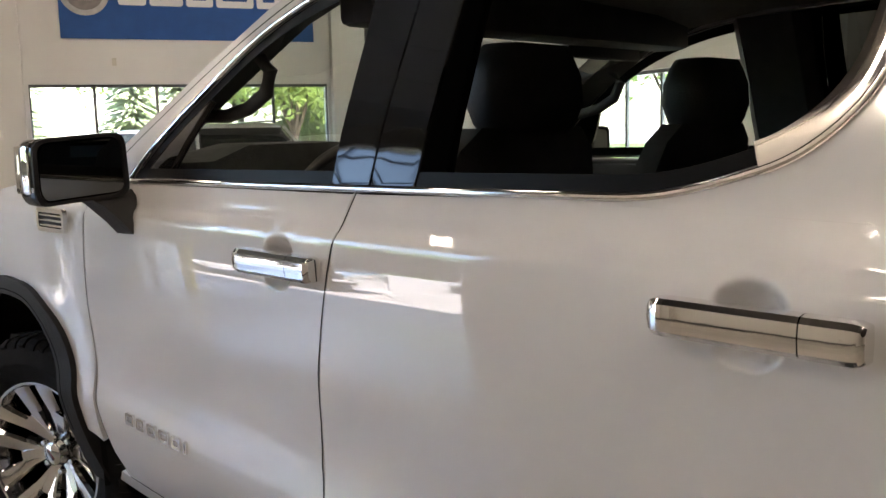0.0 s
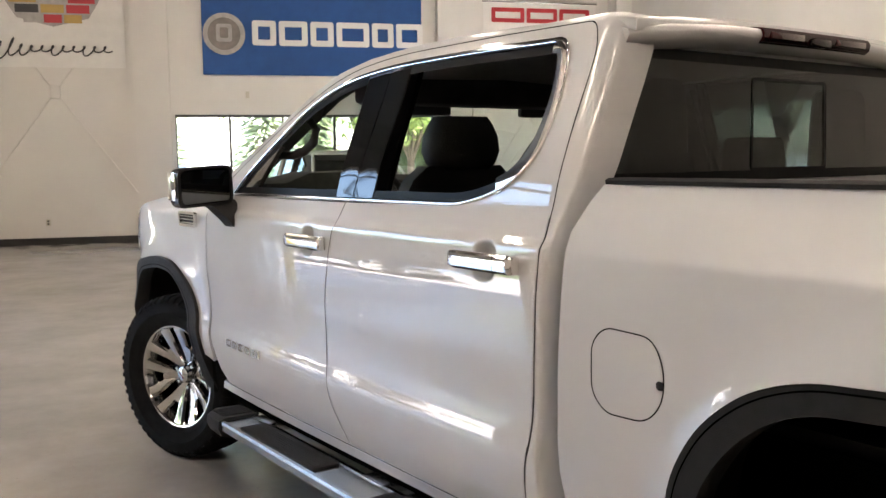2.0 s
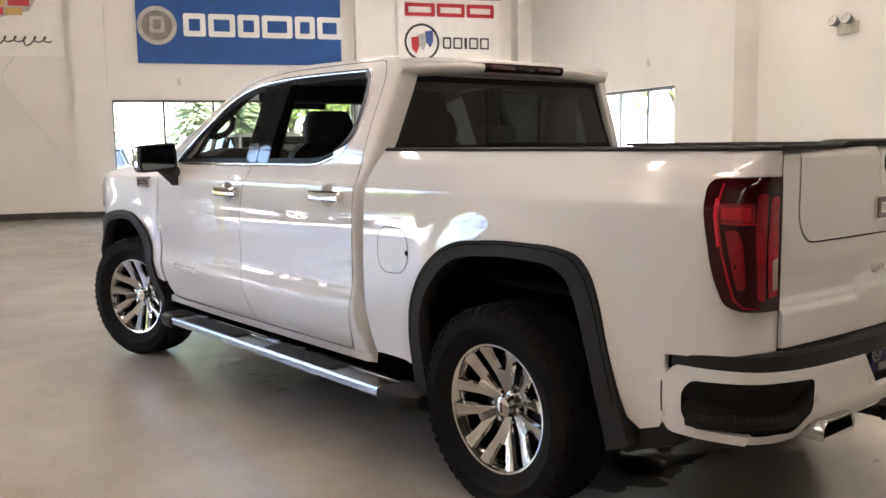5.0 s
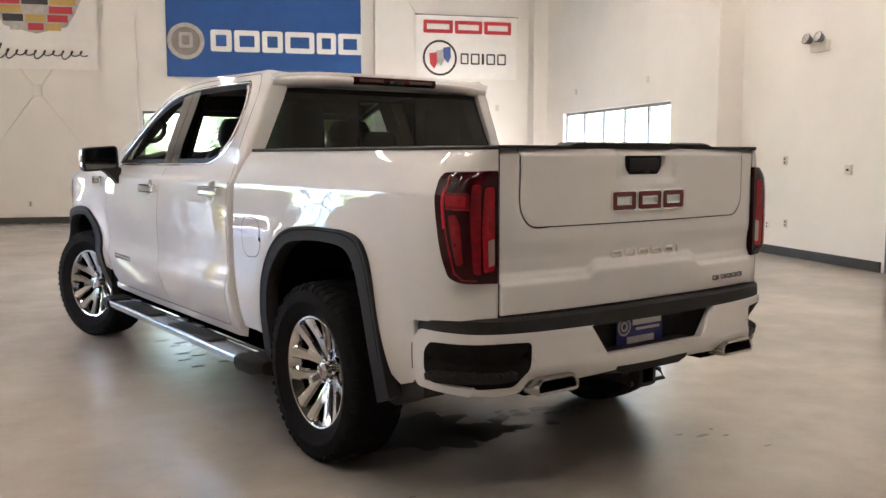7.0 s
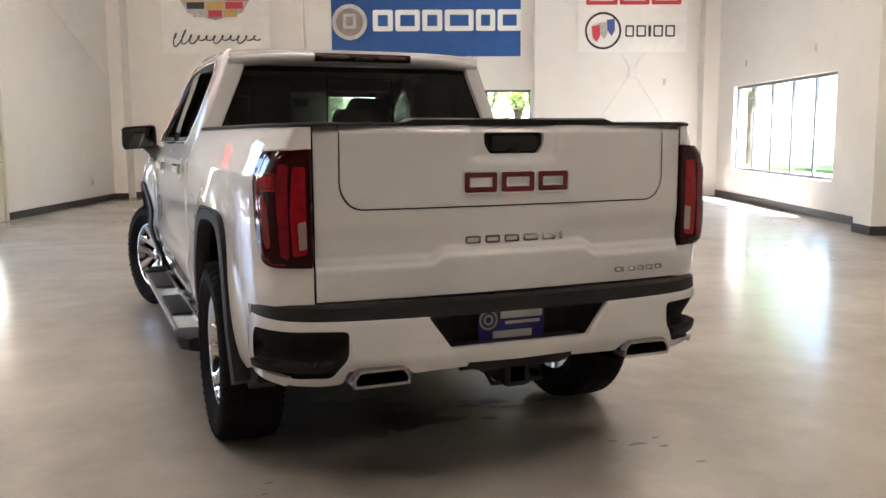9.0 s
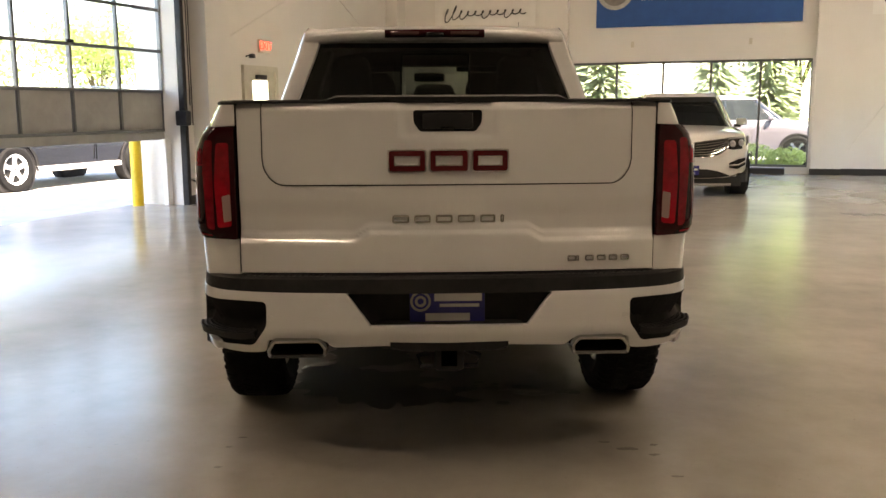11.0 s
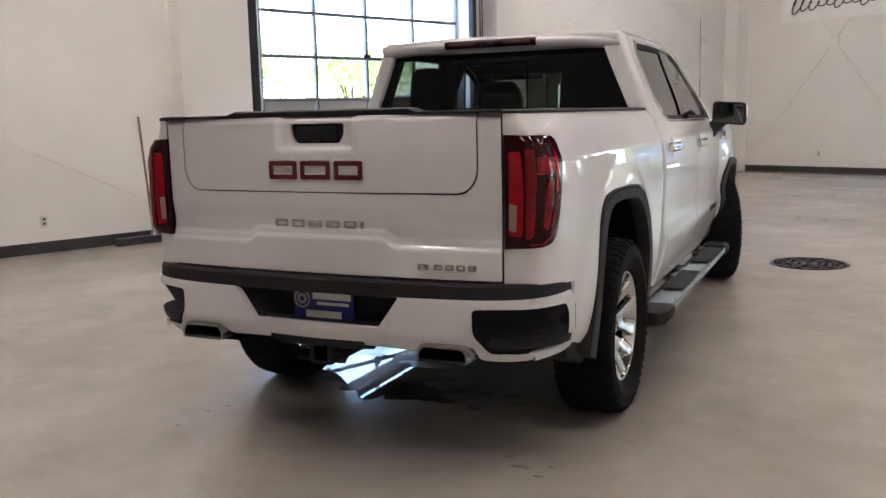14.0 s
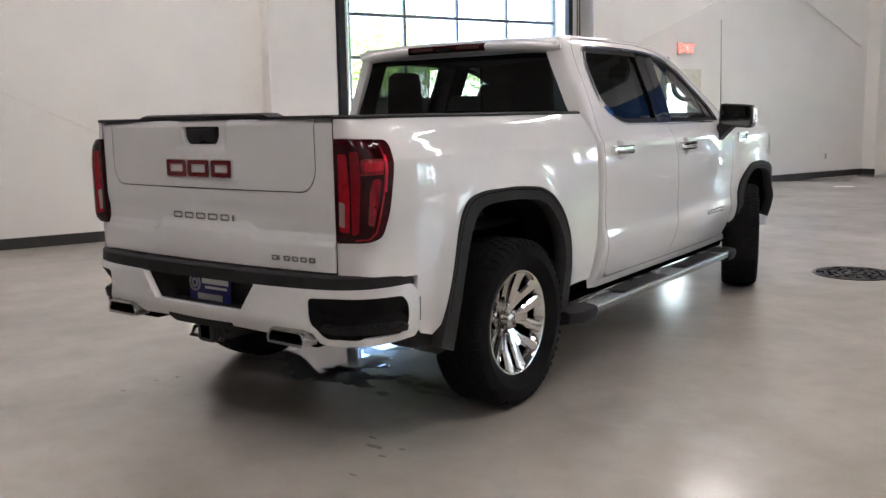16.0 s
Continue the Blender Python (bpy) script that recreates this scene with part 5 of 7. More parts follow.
panel("front_grille", [(-0.84, 0.42), (0.84, 0.42), (0.84, 1.24), (0.6, 1.31), (-0.6, 1.31), (-0.84, 1.24)], lambda x, z: (x, 4.71 - 0.13 * (abs(x) / 0.84) ** 2.4 - 0.25 * (z - 0.75) ** 2, z), GLOSSBLACK, truck, (0, 1, 0), 0.1, 0.04, 0.0, "black front grille")
panel("front_bumper", [(-0.92, 0.40), (0.92, 0.40), (0.92, 0.72), (-0.92, 0.72)], lambda x, z: (x, 4.73 - 0.22 * (abs(x) / 0.92) ** 2.6 - 0.3 * (z - 0.58) ** 2, z), PAINT, truck, (0, 1, 0), 0.1, 0.2)

# back of the cab
rear_fn = lambda x, z: (x, 0.892 + 0.02 * (z - 1.4) + 0.012 * (abs(x) / 0.9) ** 6, z)
for s in (-1, 1):
    panel("rear_pillar", [(s * 0.825, 1.40), (s * (PROF(1.40) - 0.070), 1.40), (s * (PROF(1.6) - 0.070), 1.60), (s * (PROF(1.78) - 0.070), 1.78), (s * 0.705, 1.87), (s * 0.69, 1.80), (s * 0.76, 1.64)][::s], rear_fn, PAINT, truck, (0, -1, 0), 0.05)
panel("rear_header", [(-0.72, 1.798), (0.72, 1.798), (0.70, 1.875), (-0.70, 1.875)], rear_fn, PAINT, truck, (0, -1, 0), 0.08)
panel("rear_bulkhead", [(-0.90, 0.60), (0.90, 0.60), (0.895, 1.455), (-0.895, 1.455)], rear_fn, PAINT, truck, (0, -1, 0), 0.1)
REARG = rounded([(-0.832, 1.44), (0.832, 1.44), (0.715, 1.805), (-0.715, 1.805)], [0.02, 0.02, 0.04, 0.04])
SLIDE = rounded([(-0.20, 1.47), (0.205, 1.47), (0.200, 1.742), (-0.195, 1.742)], 0.015)
rg = panel("rear_screen", REARG, rear_fn, GLASS_DARK, truck, (0, -1, 0), 0.12, 0.0, 0.004, "dark privacy-glass rear window", holes=(SLIDE,))
panel("sliding_pane", inset(SLIDE, 0.002), rear_fn, GLASS_SLIDE, rg, (0, -1, 0), 0.12, 0.0, 0.002, "clearer sliding centre pane")
ribbon("screen_border", inset(REARG, 0.012), rear_fn, 0.030, FRIT, rg, (0, -1, 0), 0.0055)
ribbon("slider_frame", SLIDE, rear_fn, 0.009, FRIT, rg, (0, -1, 0), 0.0065)
rings = []
for k in range(25):
    x = -0.757 + 1.514 * k / 24
    f = abs(x) / 0.742
    dz, dy = -0.026 * f**3.0, 0.070 * f**6
    sh = 1 - 0.12 * f**8
    rings.append([(x, y + dy, 1.90 + (z - 1.90) * sh + dz) for y, z in ((1.02, 1.902), (0.92, 1.893), (0.835, 1.882), (0.806, 1.872), (0.800, 1.855), (0.815, 1.830), (0.85, 1.815), (0.90, 1.818))])
part("roof_lip", loft(bmesh.new(), rings), PAINT, truck, "white lip over the rear window", 0.9)
hb = part("high_brake_lamp", loft(bmesh.new(), [[(x, y + 0.040 * (abs(x) / 0.742) ** 5, z - 0.026 * (abs(x) / 0.742) ** 3.0) for y, z in ((0.84, 1.884), (0.801, 1.877), (0.793, 1.862), (0.797, 1.842), (0.815, 1.832), (0.85, 1.832))] for x in (-0.288, -0.24, -0.12, 0, 0.12, 0.24, 0.288)]), DARKRED, truck, "dark red high brake lamp", 0.9)
part("camera_pod", boxed(-0.055, 0.055, 0.785, 0.83, 1.835, 1.862, 0.01), GLOSSBLACK, hb)
for s in (-1, 1):
    part("cargo_lens", boxed(s * 0.09, s * 0.255, 0.789, 0.80, 1.846, 1.866, 0.003), mat("smoked clear lens", (0.075, 0.030, 0.030), 0.1, coat=1.0), hb)

# tailgate: outer skin and the inner folding panel
TG_EDGE = 0.788
GLINE = lambda x: 0.950 + 0.032 * smooth01((0.365 - abs(x)) / 0.075)


def gate(x, z):
    y = -1.088 - 0.045 * (1 - (x / 0.8) ** 2) ** 0.9 if abs(x) < 0.8 else -1.088
    g = GLINE(x)
    y -= 0.016 * smooth01((g - z) / 0.028)                                         # the shelf under the badge
    y += 0.010 * smooth01((z - g) / 0.026) * smooth01((1.10 - z) / 0.08)            # hollow above the shelf
    y += 0.020 * smooth01((z - 1.425) / 0.03)                                      # top edge rolls forward
    d = max(abs(x) - 0.155, 0.0) / 0.045
    e = max(1.335 - z, 0.0) / 0.03
    y += 0.016 * (1 - smooth01(math.hypot(d, e)))                                  # hollow round the handle
    return (x, y, z)


INNER = [(-0.692, 1.45), (-0.694, 1.21), (-0.645, 1.147), (0.645, 1.147), (0.694, 1.21), (0.692, 1.45)]
INNER = [INNER[0]] + rounded(INNER, [0, 0.09, 0.09, 0.09, 0.09, 0], 6)[1:-1] + [INNER[-1]]
tg = panel("tailgate", [(-TG_EDGE, 0.815), (TG_EDGE, 0.815), (TG_EDGE, 1.45), (0.6975, 1.45)] + [(p[0] + math.copysign(0.0055, p[0]) * (1 if p[1] > 1.16 else 0.5), p[1] - (0.0055 if p[1] < 1.22 else 0)) for p in INNER[::-1]][1:-1] + [(-0.6975, 1.45), (-TG_EDGE, 1.45)],
           gate, PAINT, truck, (0, -1, 0), 0.05, 0.04, 0.0, "white tailgate with a folding inner panel", (0.014, 0.008))
HREC = rounded([(-0.130, 1.422), (0.130, 1.422), (0.128, 1.375), (0.105, 1.342), (-0.105, 1.342), (-0.128, 1.375)], 0.012)
panel("inner_gate", INNER, gate, PAINT, tg, (0, -1, 0), 0.05, 0.04, 0.001, "", (0.020, 0.012), (HREC,))
panel("handle_pocket", HREC, lambda x, z: (x, gate(x, z)[1] + 0.022, z), BLACK, tg, (0, -1, 0), 0.04, 0.0, 0.0, "black release handle pocket")
part("release_pad", boxed(-0.095, 0.095, gate(0, 1.38)[1] + 0.001, gate(0, 1.38)[1] + 0.02, 1.352, 1.412, 0.008), BLACK, tg)
part("backup_camera", boxed(-0.025, 0.025, gate(0, 1.34)[1] - 0.003, gate(0, 1.34)[1] + 0.02, 1.345, 1.36, 0.004), GLOSSBLACK, tg)
ribbon("gate_seam", [(p[0] + math.copysign(0.0028, p[0]), p[1] - (0.0028 if p[1] < 1.22 else 0)) for p in INNER], gate, 0.0034, SEAM, tg, (0, -1, 0), 0.0018, False)
for s in (-1, 1):
    ribbon("gate_gap", [(s * 0.7915, 0.815), (s * 0.7915, 1.13), (s * 0.7915, 1.448)], lambda x, z: (x, -1.0895, z), 0.005, SEAM, tg, (0, -1, 0), 0.003, False)
# plain chrome and red blocks in place of the maker's badge
for x0, w in ((-0.226, 0.145), (-0.072, 0.150), (0.087, 0.140)):
    c = x0 + w / 2
    yb = gate(c, 1.235)[1]
    bd = part("badge_rim", frame_plate(bmesh.new(), w, 0.086, 0.030, 0.012, pose(c, yb + 0.001, 1.235), 0.16), CHROME, tg, "chrome-edged red badge block", 0)
    part("badge_face", frame_plate(bmesh.new(), w - 0.010, 0.076, 0.020, 0.0145, pose(c, yb + 0.001, 1.235), 0.14), BADGERED, bd, "", 0)
for k, w in enumerate((0.064, 0.062, 0.064, 0.066, 0.058, 0.014)):
    c = -0.212 + sum((0.064, 0.062, 0.064, 0.066, 0.058, 0.014)[:k]) + 0.019 * k + w / 2
    part("badge_block", frame_plate(bmesh.new(), w, 0.030, 0.0075 if w > 0.02 else 0.006, 0.009, pose(c, gate(c, 1.016)[1] + 0.001, 1.016), 0.25), CHROME, tg, "", 0)
for k in range(6):
    w = 0.034 if k != 1 else 0.010
    c = 0.441 + 0.046 * k - (0.012 if k > 0 else 0) - (0.012 if k > 1 else 0) + w / 2 + 0.012
    part("badge_block", frame_plate(bmesh.new(), w, 0.022, 0.006 if w > 0.02 else 0.004, 0.007, pose(c, gate(c, 0.862)[1] + 0.001, 0.862), 0.25), SATIN, tg, "", 0)
cap = part("gate_cap", box(bmesh.new(), -0.80, 0.80, -1.112, -1.02, 1.449, 1.462, 0.005), BLACK, truck, "black plastic cap along the tailgate top")
part("cap_riser", loft(bmesh.new(), [[(x, y, 1.458 + h * (1 if abs(x) < 0.42 else 0)) for y, h in ((-1.115, 0.0), (-1.118, 0.013), (-1.09, 0.020), (-1.03, 0.018), (-1.02, 0.0))] for x in (-0.455, -0.415, -0.2, 0, 0.2, 0.415, 0.455)]), BLACK, cap, "", 0.8)

# tail lamps: a boxy smoked lens that stands proud of the rear corner
MIDRED = mat("deep red reflector", (0.18, 0.005, 0.011), 0.10, spec=0.4, vary=0.3, scale=40)


def lamp_skin(s):
    bs = bed_side(s)

    def f(q, z):
        p, h = Vector(bs(q, z)), 0.004
        n = (Vector(bs(q + h, z)) - Vector(bs(q - h, z))).cross(Vector((0, 0, 1)))
        n = n.normalized() * (1 if n.x * s > 0 else -1)
        g = 0.010 + 0.026 * math.exp(-(((q - Q_END - 0.125) / 0.075) ** 2)) * smooth01((1.385 - z) / 0.06) * smooth01((z - 0.92) / 0.06)
        return tuple(p + n * g)
    return f


for s in (-1, 1):
    ls = lamp_skin(s)
    out = (s * 0.6, -0.8, 0)
    tl = panel("tail_lamp", inset(LAMP_O, 0.002), ls, DARKRED, truck, out, 0.025, 0.05, 0.0, "smoked red tail lamp with bright red light bars")

    def lens(name, pts, m, lift, r=0.012, ls=ls, tl=tl, out=out):
        panel(name, rounded([(Q_END + a, b) for a, b in pts], r), ls, m, tl, out, 0.02, 0.0, lift)

    def strip(name, pts, w, m, lift, ls=ls, tl=tl, out=out):
        ribbon(name, [(Q_END + a, b) for a, b in pts], ls, w, m, tl, out, lift, False)

    lens("red_lens", [(0.022, 0.990), (0.072, 0.985), (0.078, 1.15), (0.070, 1.305), (0.024, 1.305)], REDLENS, 0.0010)
    lens("dark_column", [(0.082, 0.975), (0.108, 0.985), (0.120, 1.20), (0.118, 1.315), (0.084, 1.315)], MIDRED, 0.0010)
    lens("side_lens", [(0.140, 1.02), (0.160, 1.01), (0.198, 1.20), (0.165, 1.205), (0.150, 1.16)], MIDRED, 0.0010)
    lens("upper_lens", [(0.122, 1.222), (0.212, 1.226), (0.222, 1.284), (0.124, 1.284)], MIDRED, 0.0010)
    lens("upper_bar", [(0.134, 1.232), (0.206, 1.236), (0.214, 1.272), (0.134, 1.272)], REDLENS, 0.0016, 0.006)
    strip("light_bar", [(0.120, 1.222), (0.165, 1.2215), (0.212, 1.224)], 0.005, REDLENS, 0.0020)
    strip("light_bar", [(0.222, 1.345), (0.226, 1.30), (0.222, 1.235), (0.205, 1.13), (0.168, 0.985), (0.145, 0.960), (0.095, 0.957)], 0.007, REDLENS, 0.0018)
    strip("light_bar", [(0.230, 1.30), (0.229, 1.25), (0.214, 1.15)], 0.014, REDGLOW, 0.0014)
    lens("reverse_lamp", [(0.022, 1.012), (0.050, 1.006), (0.054, 1.105), (0.024, 1.112)], CLEARLENS, 0.0016, 0.006)

# rear bumper
BPLAN = [(0.0, -1.205), (0.20, -1.203), (0.40, -1.196), (0.60, -1.182), (0.76, -1.155), (0.885, -1.095), (0.95, -1.0), (0.978, -0.90), (0.985, -0.785)]
bc = [0.0]
for p, q in zip(BPLAN, BPLAN[1:]):
    bc.append(bc[-1] + math.hypot(q[0] - p[0], q[1] - p[1]))
BX, BY = spline([(c, p[0]) for c, p in zip(bc, BPLAN)]), spline([(c, p[1]) for c, p in zip(bc, BPLAN)])
BEND = bc[-1]


def bump_fn(q, z):
    c = abs(q)
    x, y = BX(c), BY(c)
    k = 1.3 * max(0.0, 0.60 - z) ** 1.4 + 0.8 * max(0.0, z - 0.735) ** 1.3
    return (math.copysign(x, q) * (1 - k * 0.25), y * 1.0 + k * (1.0 if x < 0.9 else 0.2), z)


def push(q, z, d):
    """The place d behind the bumper's skin."""
    p, e = Vector(bump_fn(q, z)), Vector(bump_fn(q + 0.03, z)) - Vector(bump_fn(q - 0.03, z))
    n = Vector((-e.y, e.x, 0)).normalized()
    return tuple(p + n * d)


PE = BEND - 0.080
BUMP_END = [(BEND - 0.008, 0.580), (BEND - 0.005, 0.63), (BEND - 0.006, 0.685)]
POCK = rounded([(0.690, 0.712), (0.80, 0.715), (1.00, 0.710), (PE - 0.035, 0.706), (PE, 0.665), (PE, 0.588), (PE - 0.04, 0.546), (0.88, 0.532), (0.755, 0.535), (0.692, 0.615)], 0.022)
half_up = [(0.370, 0.746), (0.80, 0.750), (1.05, 0.750), (BEND - 0.055, 0.750), (BEND, 0.692), (BEND, 0.61)]
lo = [(BEND - 0.001, 0.560), (BEND - 0.035, 0.514), (0.99, 0.508), (0.90, 0.500), (0.80, 0.497), (0.712, 0.505), (0.695, 0.562), (0.472, 0.562), (0.45, 0.530), (0.20, 0.538)]
whole = rounded([(-a, b) for a, b in half_up[::-1]], 0.02) + [(-0.298, 0.617), (0.298, 0.617)] + rounded(half_up, 0.02) + rounded(lo, 0.02) + rounded([(-a, b) for a, b in lo[::-1]], 0.02)
bumper = panel("rear_bumper", whole, bump_fn, PAINT, truck, (0, -1, 0), 0.04, 0.035, 0.0, "white rear bumper with black step pads", (0.04, 0.018), (POCK, [(-a, b) for a, b in POCK]))
for s in (-1, 1):
    P = [(s * a, b) for a, b in POCK]
    ribbon("bumper_gap", [(s * a, b) for a, b in BUMP_END], bump_fn, 0.006, SEAM, bumper, (s, 0, 0), 0.0012, False)
    dish = panel("corner_pocket", P, lambda q, z: push(q, z, 0.075), LINER, bumper, (s * 0.5, -1, 0), 0.03, 0.0, 0.0, "black corner step pocket")
    rim = []
    for (a, b), (a1, b1) in zip(P, [(s * a, b) for a, b in inset(POCK, 0.004)]):
        rim.append((push(a, b, -0.0012), push(a1, b1, 0.075)))
    bm = bmesh.new()
    n = len(rim)
    va, vb = [bm.verts.new(a) for a, _ in rim], [bm.verts.new(b) for _, b in rim]
    for k in range(n):
        bm.faces.new((va[k], va[(k + 1) % n], vb[(k + 1) % n], vb[k]))
    part("pocket_wall", bm, LINER, bumper, "", 0.9)
    top = []
    for k in range(19):
        q = s * (0.745 + (PE - 0.770) * k / 18)
        zt = 0.578 + 0.012 * max(0.0, 0.80 - abs(q)) / 0.065
        o = 0.003 - 0.026 * smooth01((abs(q) - 0.93) / 0.12)
        top.append([(*push(q, zt, o)[:2], zt + 0.004), (*push(q, zt, 0.058)[:2], zt + 0.016), (*push(q, zt, 0.058)[:2], zt - 0.03), (*push(q, zt, o + 0.006)[:2], zt - 0.022)])
    st = part("corner_step", loft(bmesh.new(), top), BLACK, bumper, "black ribbed corner step", 0.5)
    bm = bmesh.new()
    for k in range(1, 18):
        for j in range(4):
            a, b_ = Vector(top[k][0]), Vector(top[k][1])
            c = a.lerp(b_, 0.12 + 0.22 * j)
            box(bm, c.x - 0.005, c.x + 0.005, c.y - 0.004, c.y + 0.004, c.z - 0.002, c.z + 0.004)
    tagged(part("stud_field", bm, BLACK, st, "", 0), kind="stuff")
pad = []
for k in range(61):
    q = (BEND - 0.040) * (k / 30 - 1)
    p = Vector(bump_fn(q, 0.762))
    w = 0.13 - 0.085 * smooth01((abs(q) - 0.75) / 0.3)
    up = 0.044 - 0.014 * smooth01((abs(q) - 0.95) / (BEND - 0.95))
    a, b_, c, d = push(q, 0.762, 0.001), push(q, 0.762, 0.006), push(q, 0.762, 0.018), push(q, 0.762, w)
    pad.append([(a[0], a[1], 0.742), (b_[0], b_[1], 0.762 + up - 0.010), (c[0], c[1], 0.762 + up), (d[0], d[1], 0.762 + up), (d[0], d[1], 0.73)])
tp = part("bumper_top_pad", loft(bmesh.new(), pad), BLACK, bumper, "black ribbed step pad", 0.5)
bm = bmesh.new()
for s in (-1, 1):
    for k in range(16):
        x = s * (0.44 + 0.022 * k)
        yb = BY(abs(x) * 1.01)
        box(bm, x - 0.006, x + 0.006, yb + 0.03, -1.06, 0.802, 0.809, 0.002, 1)
tagged(part("pad_ribbing", bm, BLACK, tp, "", 0), kind="stuff")
# recess and number plate
panel("plate_recess", [(-0.33, 0.60), (0.33, 0.60), (0.42, 0.80), (-0.42, 0.80)], lambda x, z: (x, -1.085 - 0.085 * smooth01((abs(x) - 0.24 - 0.5 * (z - 0.6)) / 0.10), z), BLACK, bumper, (0, -1, 0), 0.04, 0.0, 0.0, "black plate recess")
part("recess_floor", boxed(-0.285, 0.285, -1.185, -1.07, 0.600, 0.614, 0.004), BLACK, bumper)
np_ = part("number_plate", boxed(-0.150, 0.140, -1.112, -1.106, 0.608, 0.758, 0.003), PLATEBLUE, truck, "blue dealer plate with pale bars")
part("bar", boxed(-0.055, 0.128, -1.1145, -1.1115, 0.695, 0.726), WHITE, np_, "", 0)
part("bar", boxed(-0.035, 0.118, -1.1145, -1.1115, 0.672, 0.684), WHITE, np_, "", 0)
part("bar", boxed(-0.090, 0.082, -1.1145, -1.1115, 0.618, 0.647), WHITE, np_, "", 0)
part("bar", boxed(-0.092, 0.085, -1.1145, -1.1115, 0.742, 0.752), SILVERINK, np_, "", 0)
disc(np_, "emblem_ring", -0.108, 0.694, 0.040, SILVERINK, -1.1125, 0.002, 0.031)
disc(np_, "emblem_face", -0.108, 0.694, 0.022, SILVERINK, -1.1125, 0.002, 0.012)
for s in (-1, 1):
    part("plate_bolt", cyl(bmesh.new(), (s * 0.095 - 0.004, -1.116, 0.748), (s * 0.095 - 0.004, -1.108, 0.748), 0.006), CHROME, np_)
    part("plate_lamp", boxed(s * 0.20, s * 0.24, -1.115, -1.08, 0.775, 0.79, 0.004), GLOSSBLACK, bumper)
    for x in (0.345, 0.672):
        p = bump_fn(s * x, 0.648)
        part("parking_sensor", lathe(bmesh.new(), [(0.0, 0.0015), (0.009, 0.0015), (0.0095, 0.003), (0.0115, 0.003), (0.012, 0.0)], Matrix.Translation(p) @ pose(0, 0, 0, 90), 18), PAINT, bumper, "round parking sensor")
    # exhaust finisher
    o = rounded([(0.468, 0.500), (0.684, 0.500), (0.690, 0.536), (0.664, 0.572), (0.488, 0.572), (0.460, 0.536)], 0.014)
    i = inset(o, 0.0135)
    bm = bmesh.new()
    rr = [[bm.verts.new((s * x, y, z)) for x, z in ring] for ring, y in ((o, -1.12), (o, -1.196), (inset(o, 0.004), -1.204), (i, -1.200), (inset(o, 0.0145), -1.10), (inset(o, 0.015), -1.02))]
    for p, q in zip(rr, rr[1:]):
        for k in range(len(p)):
            bm.faces.new((p[k], p[(k + 1) % len(p)], q[(k + 1) % len(p)], q[k]))
    et = part("exhaust_tip", bm, TIPCHROME, truck, "chrome angular exhaust tip", 0.7)
    part("exhaust_bore", prism(bmesh.new(), [(s * x, z) for x, z in inset(o, 0.0135)], 0.004, pose(0, -1.09, 0, 90)), SEAM, et, "", 0)
part("lower_valance", loft(bmesh.new(), [[(x, -1.185, 0.556), (x, -1.18, 0.535 - 0.02 * (abs(x) < 0.18)), (x, -1.10, 0.50), (x, -1.05, 0.52)] for x in (-0.225, -0.17, 0.17, 0.225)]), BLACK, bumper)
hitch = part("tow_hitch", box(boxed(-0.045, 0.045, -1.15, -0.75, 0.425, 0.515, 0.008), -0.058, 0.058, -1.155, -1.130, 0.43, 0.525, 0.01), BLACK, truck, "black tow hitch receiver")
part("receiver_bore", boxed(-0.03, 0.03, -1.158, -1.15, 0.448, 0.508), SEAM, hitch, "", 0)
for s in (-1, 1):
    part("chain_loop", tube(bmesh.new(), [(s * 0.06, -1.12, 0.44), (s * 0.11, -1.15, 0.45), (s * 0.12, -1.12, 0.48), (s * 0.06, -1.1, 0.50)], 0.010), DARKMETAL, hitch)

# underbody, axle, bed box; frame in near-black, so the underside stays dark
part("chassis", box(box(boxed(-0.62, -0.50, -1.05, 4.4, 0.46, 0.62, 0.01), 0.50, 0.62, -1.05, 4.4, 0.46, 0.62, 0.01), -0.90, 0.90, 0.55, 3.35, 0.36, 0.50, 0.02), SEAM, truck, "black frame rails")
part("rear_axle", lathe(cyl(bmesh.new(), (-0.75, 0, 0.41), (0.75, 0, 0.41), 0.05), [(0, -0.17), (0.1, -0.15), (0.16, -0.05), (0.16, 0.05), (0.1, 0.15), (0, 0.17)], pose(0, 0.02, 0.41, 0, 90), 20), DARKMETAL, truck)
part("front_axle", cyl(bmesh.new(), (-0.75, WB, 0.41), (0.75, WB, 0.41), 0.05), DARKMETAL, truck)
# added black sheets: painted shade that hides the white panels' backs from below
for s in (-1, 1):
    part("side_shade_sheet", box(boxed(s * 0.735, s * 0.750, -1.0, 3.3, 0.56, 0.86), s * 0.735, s * 0.750, -1.0, -0.72, 0.50, 0.60), SEAM, truck, "", 0)
part("rear_shade_sheet", box(boxed(-0.68, 0.68, -1.05, -1.02, 0.54, 0.80), -0.70, 0.70, -1.02, -0.3, 0.70, 0.72), SEAM, truck, "", 0)
part("spare_wheel", lathe(bmesh.new(), [(0.1, -0.06), (0.36, -0.10), (0.39, -0.04), (0.39, 0.04), (0.36, 0.10), (0.1, 0.06)], pose(0, -0.62, 0.58), 32), RUBBER, truck)
part("muffler", loft(bmesh.new(), [[(0.25 + r * math.cos(a), y, 0.52 + 0.7 * r * math.sin(a)) for a in [k * math.pi / 8 for k in range(16)]] for y, r in ((0.5, 0.05), (0.6, 0.13), (1.3, 0.13), (1.4, 0.05))]), DARKMETAL, truck)
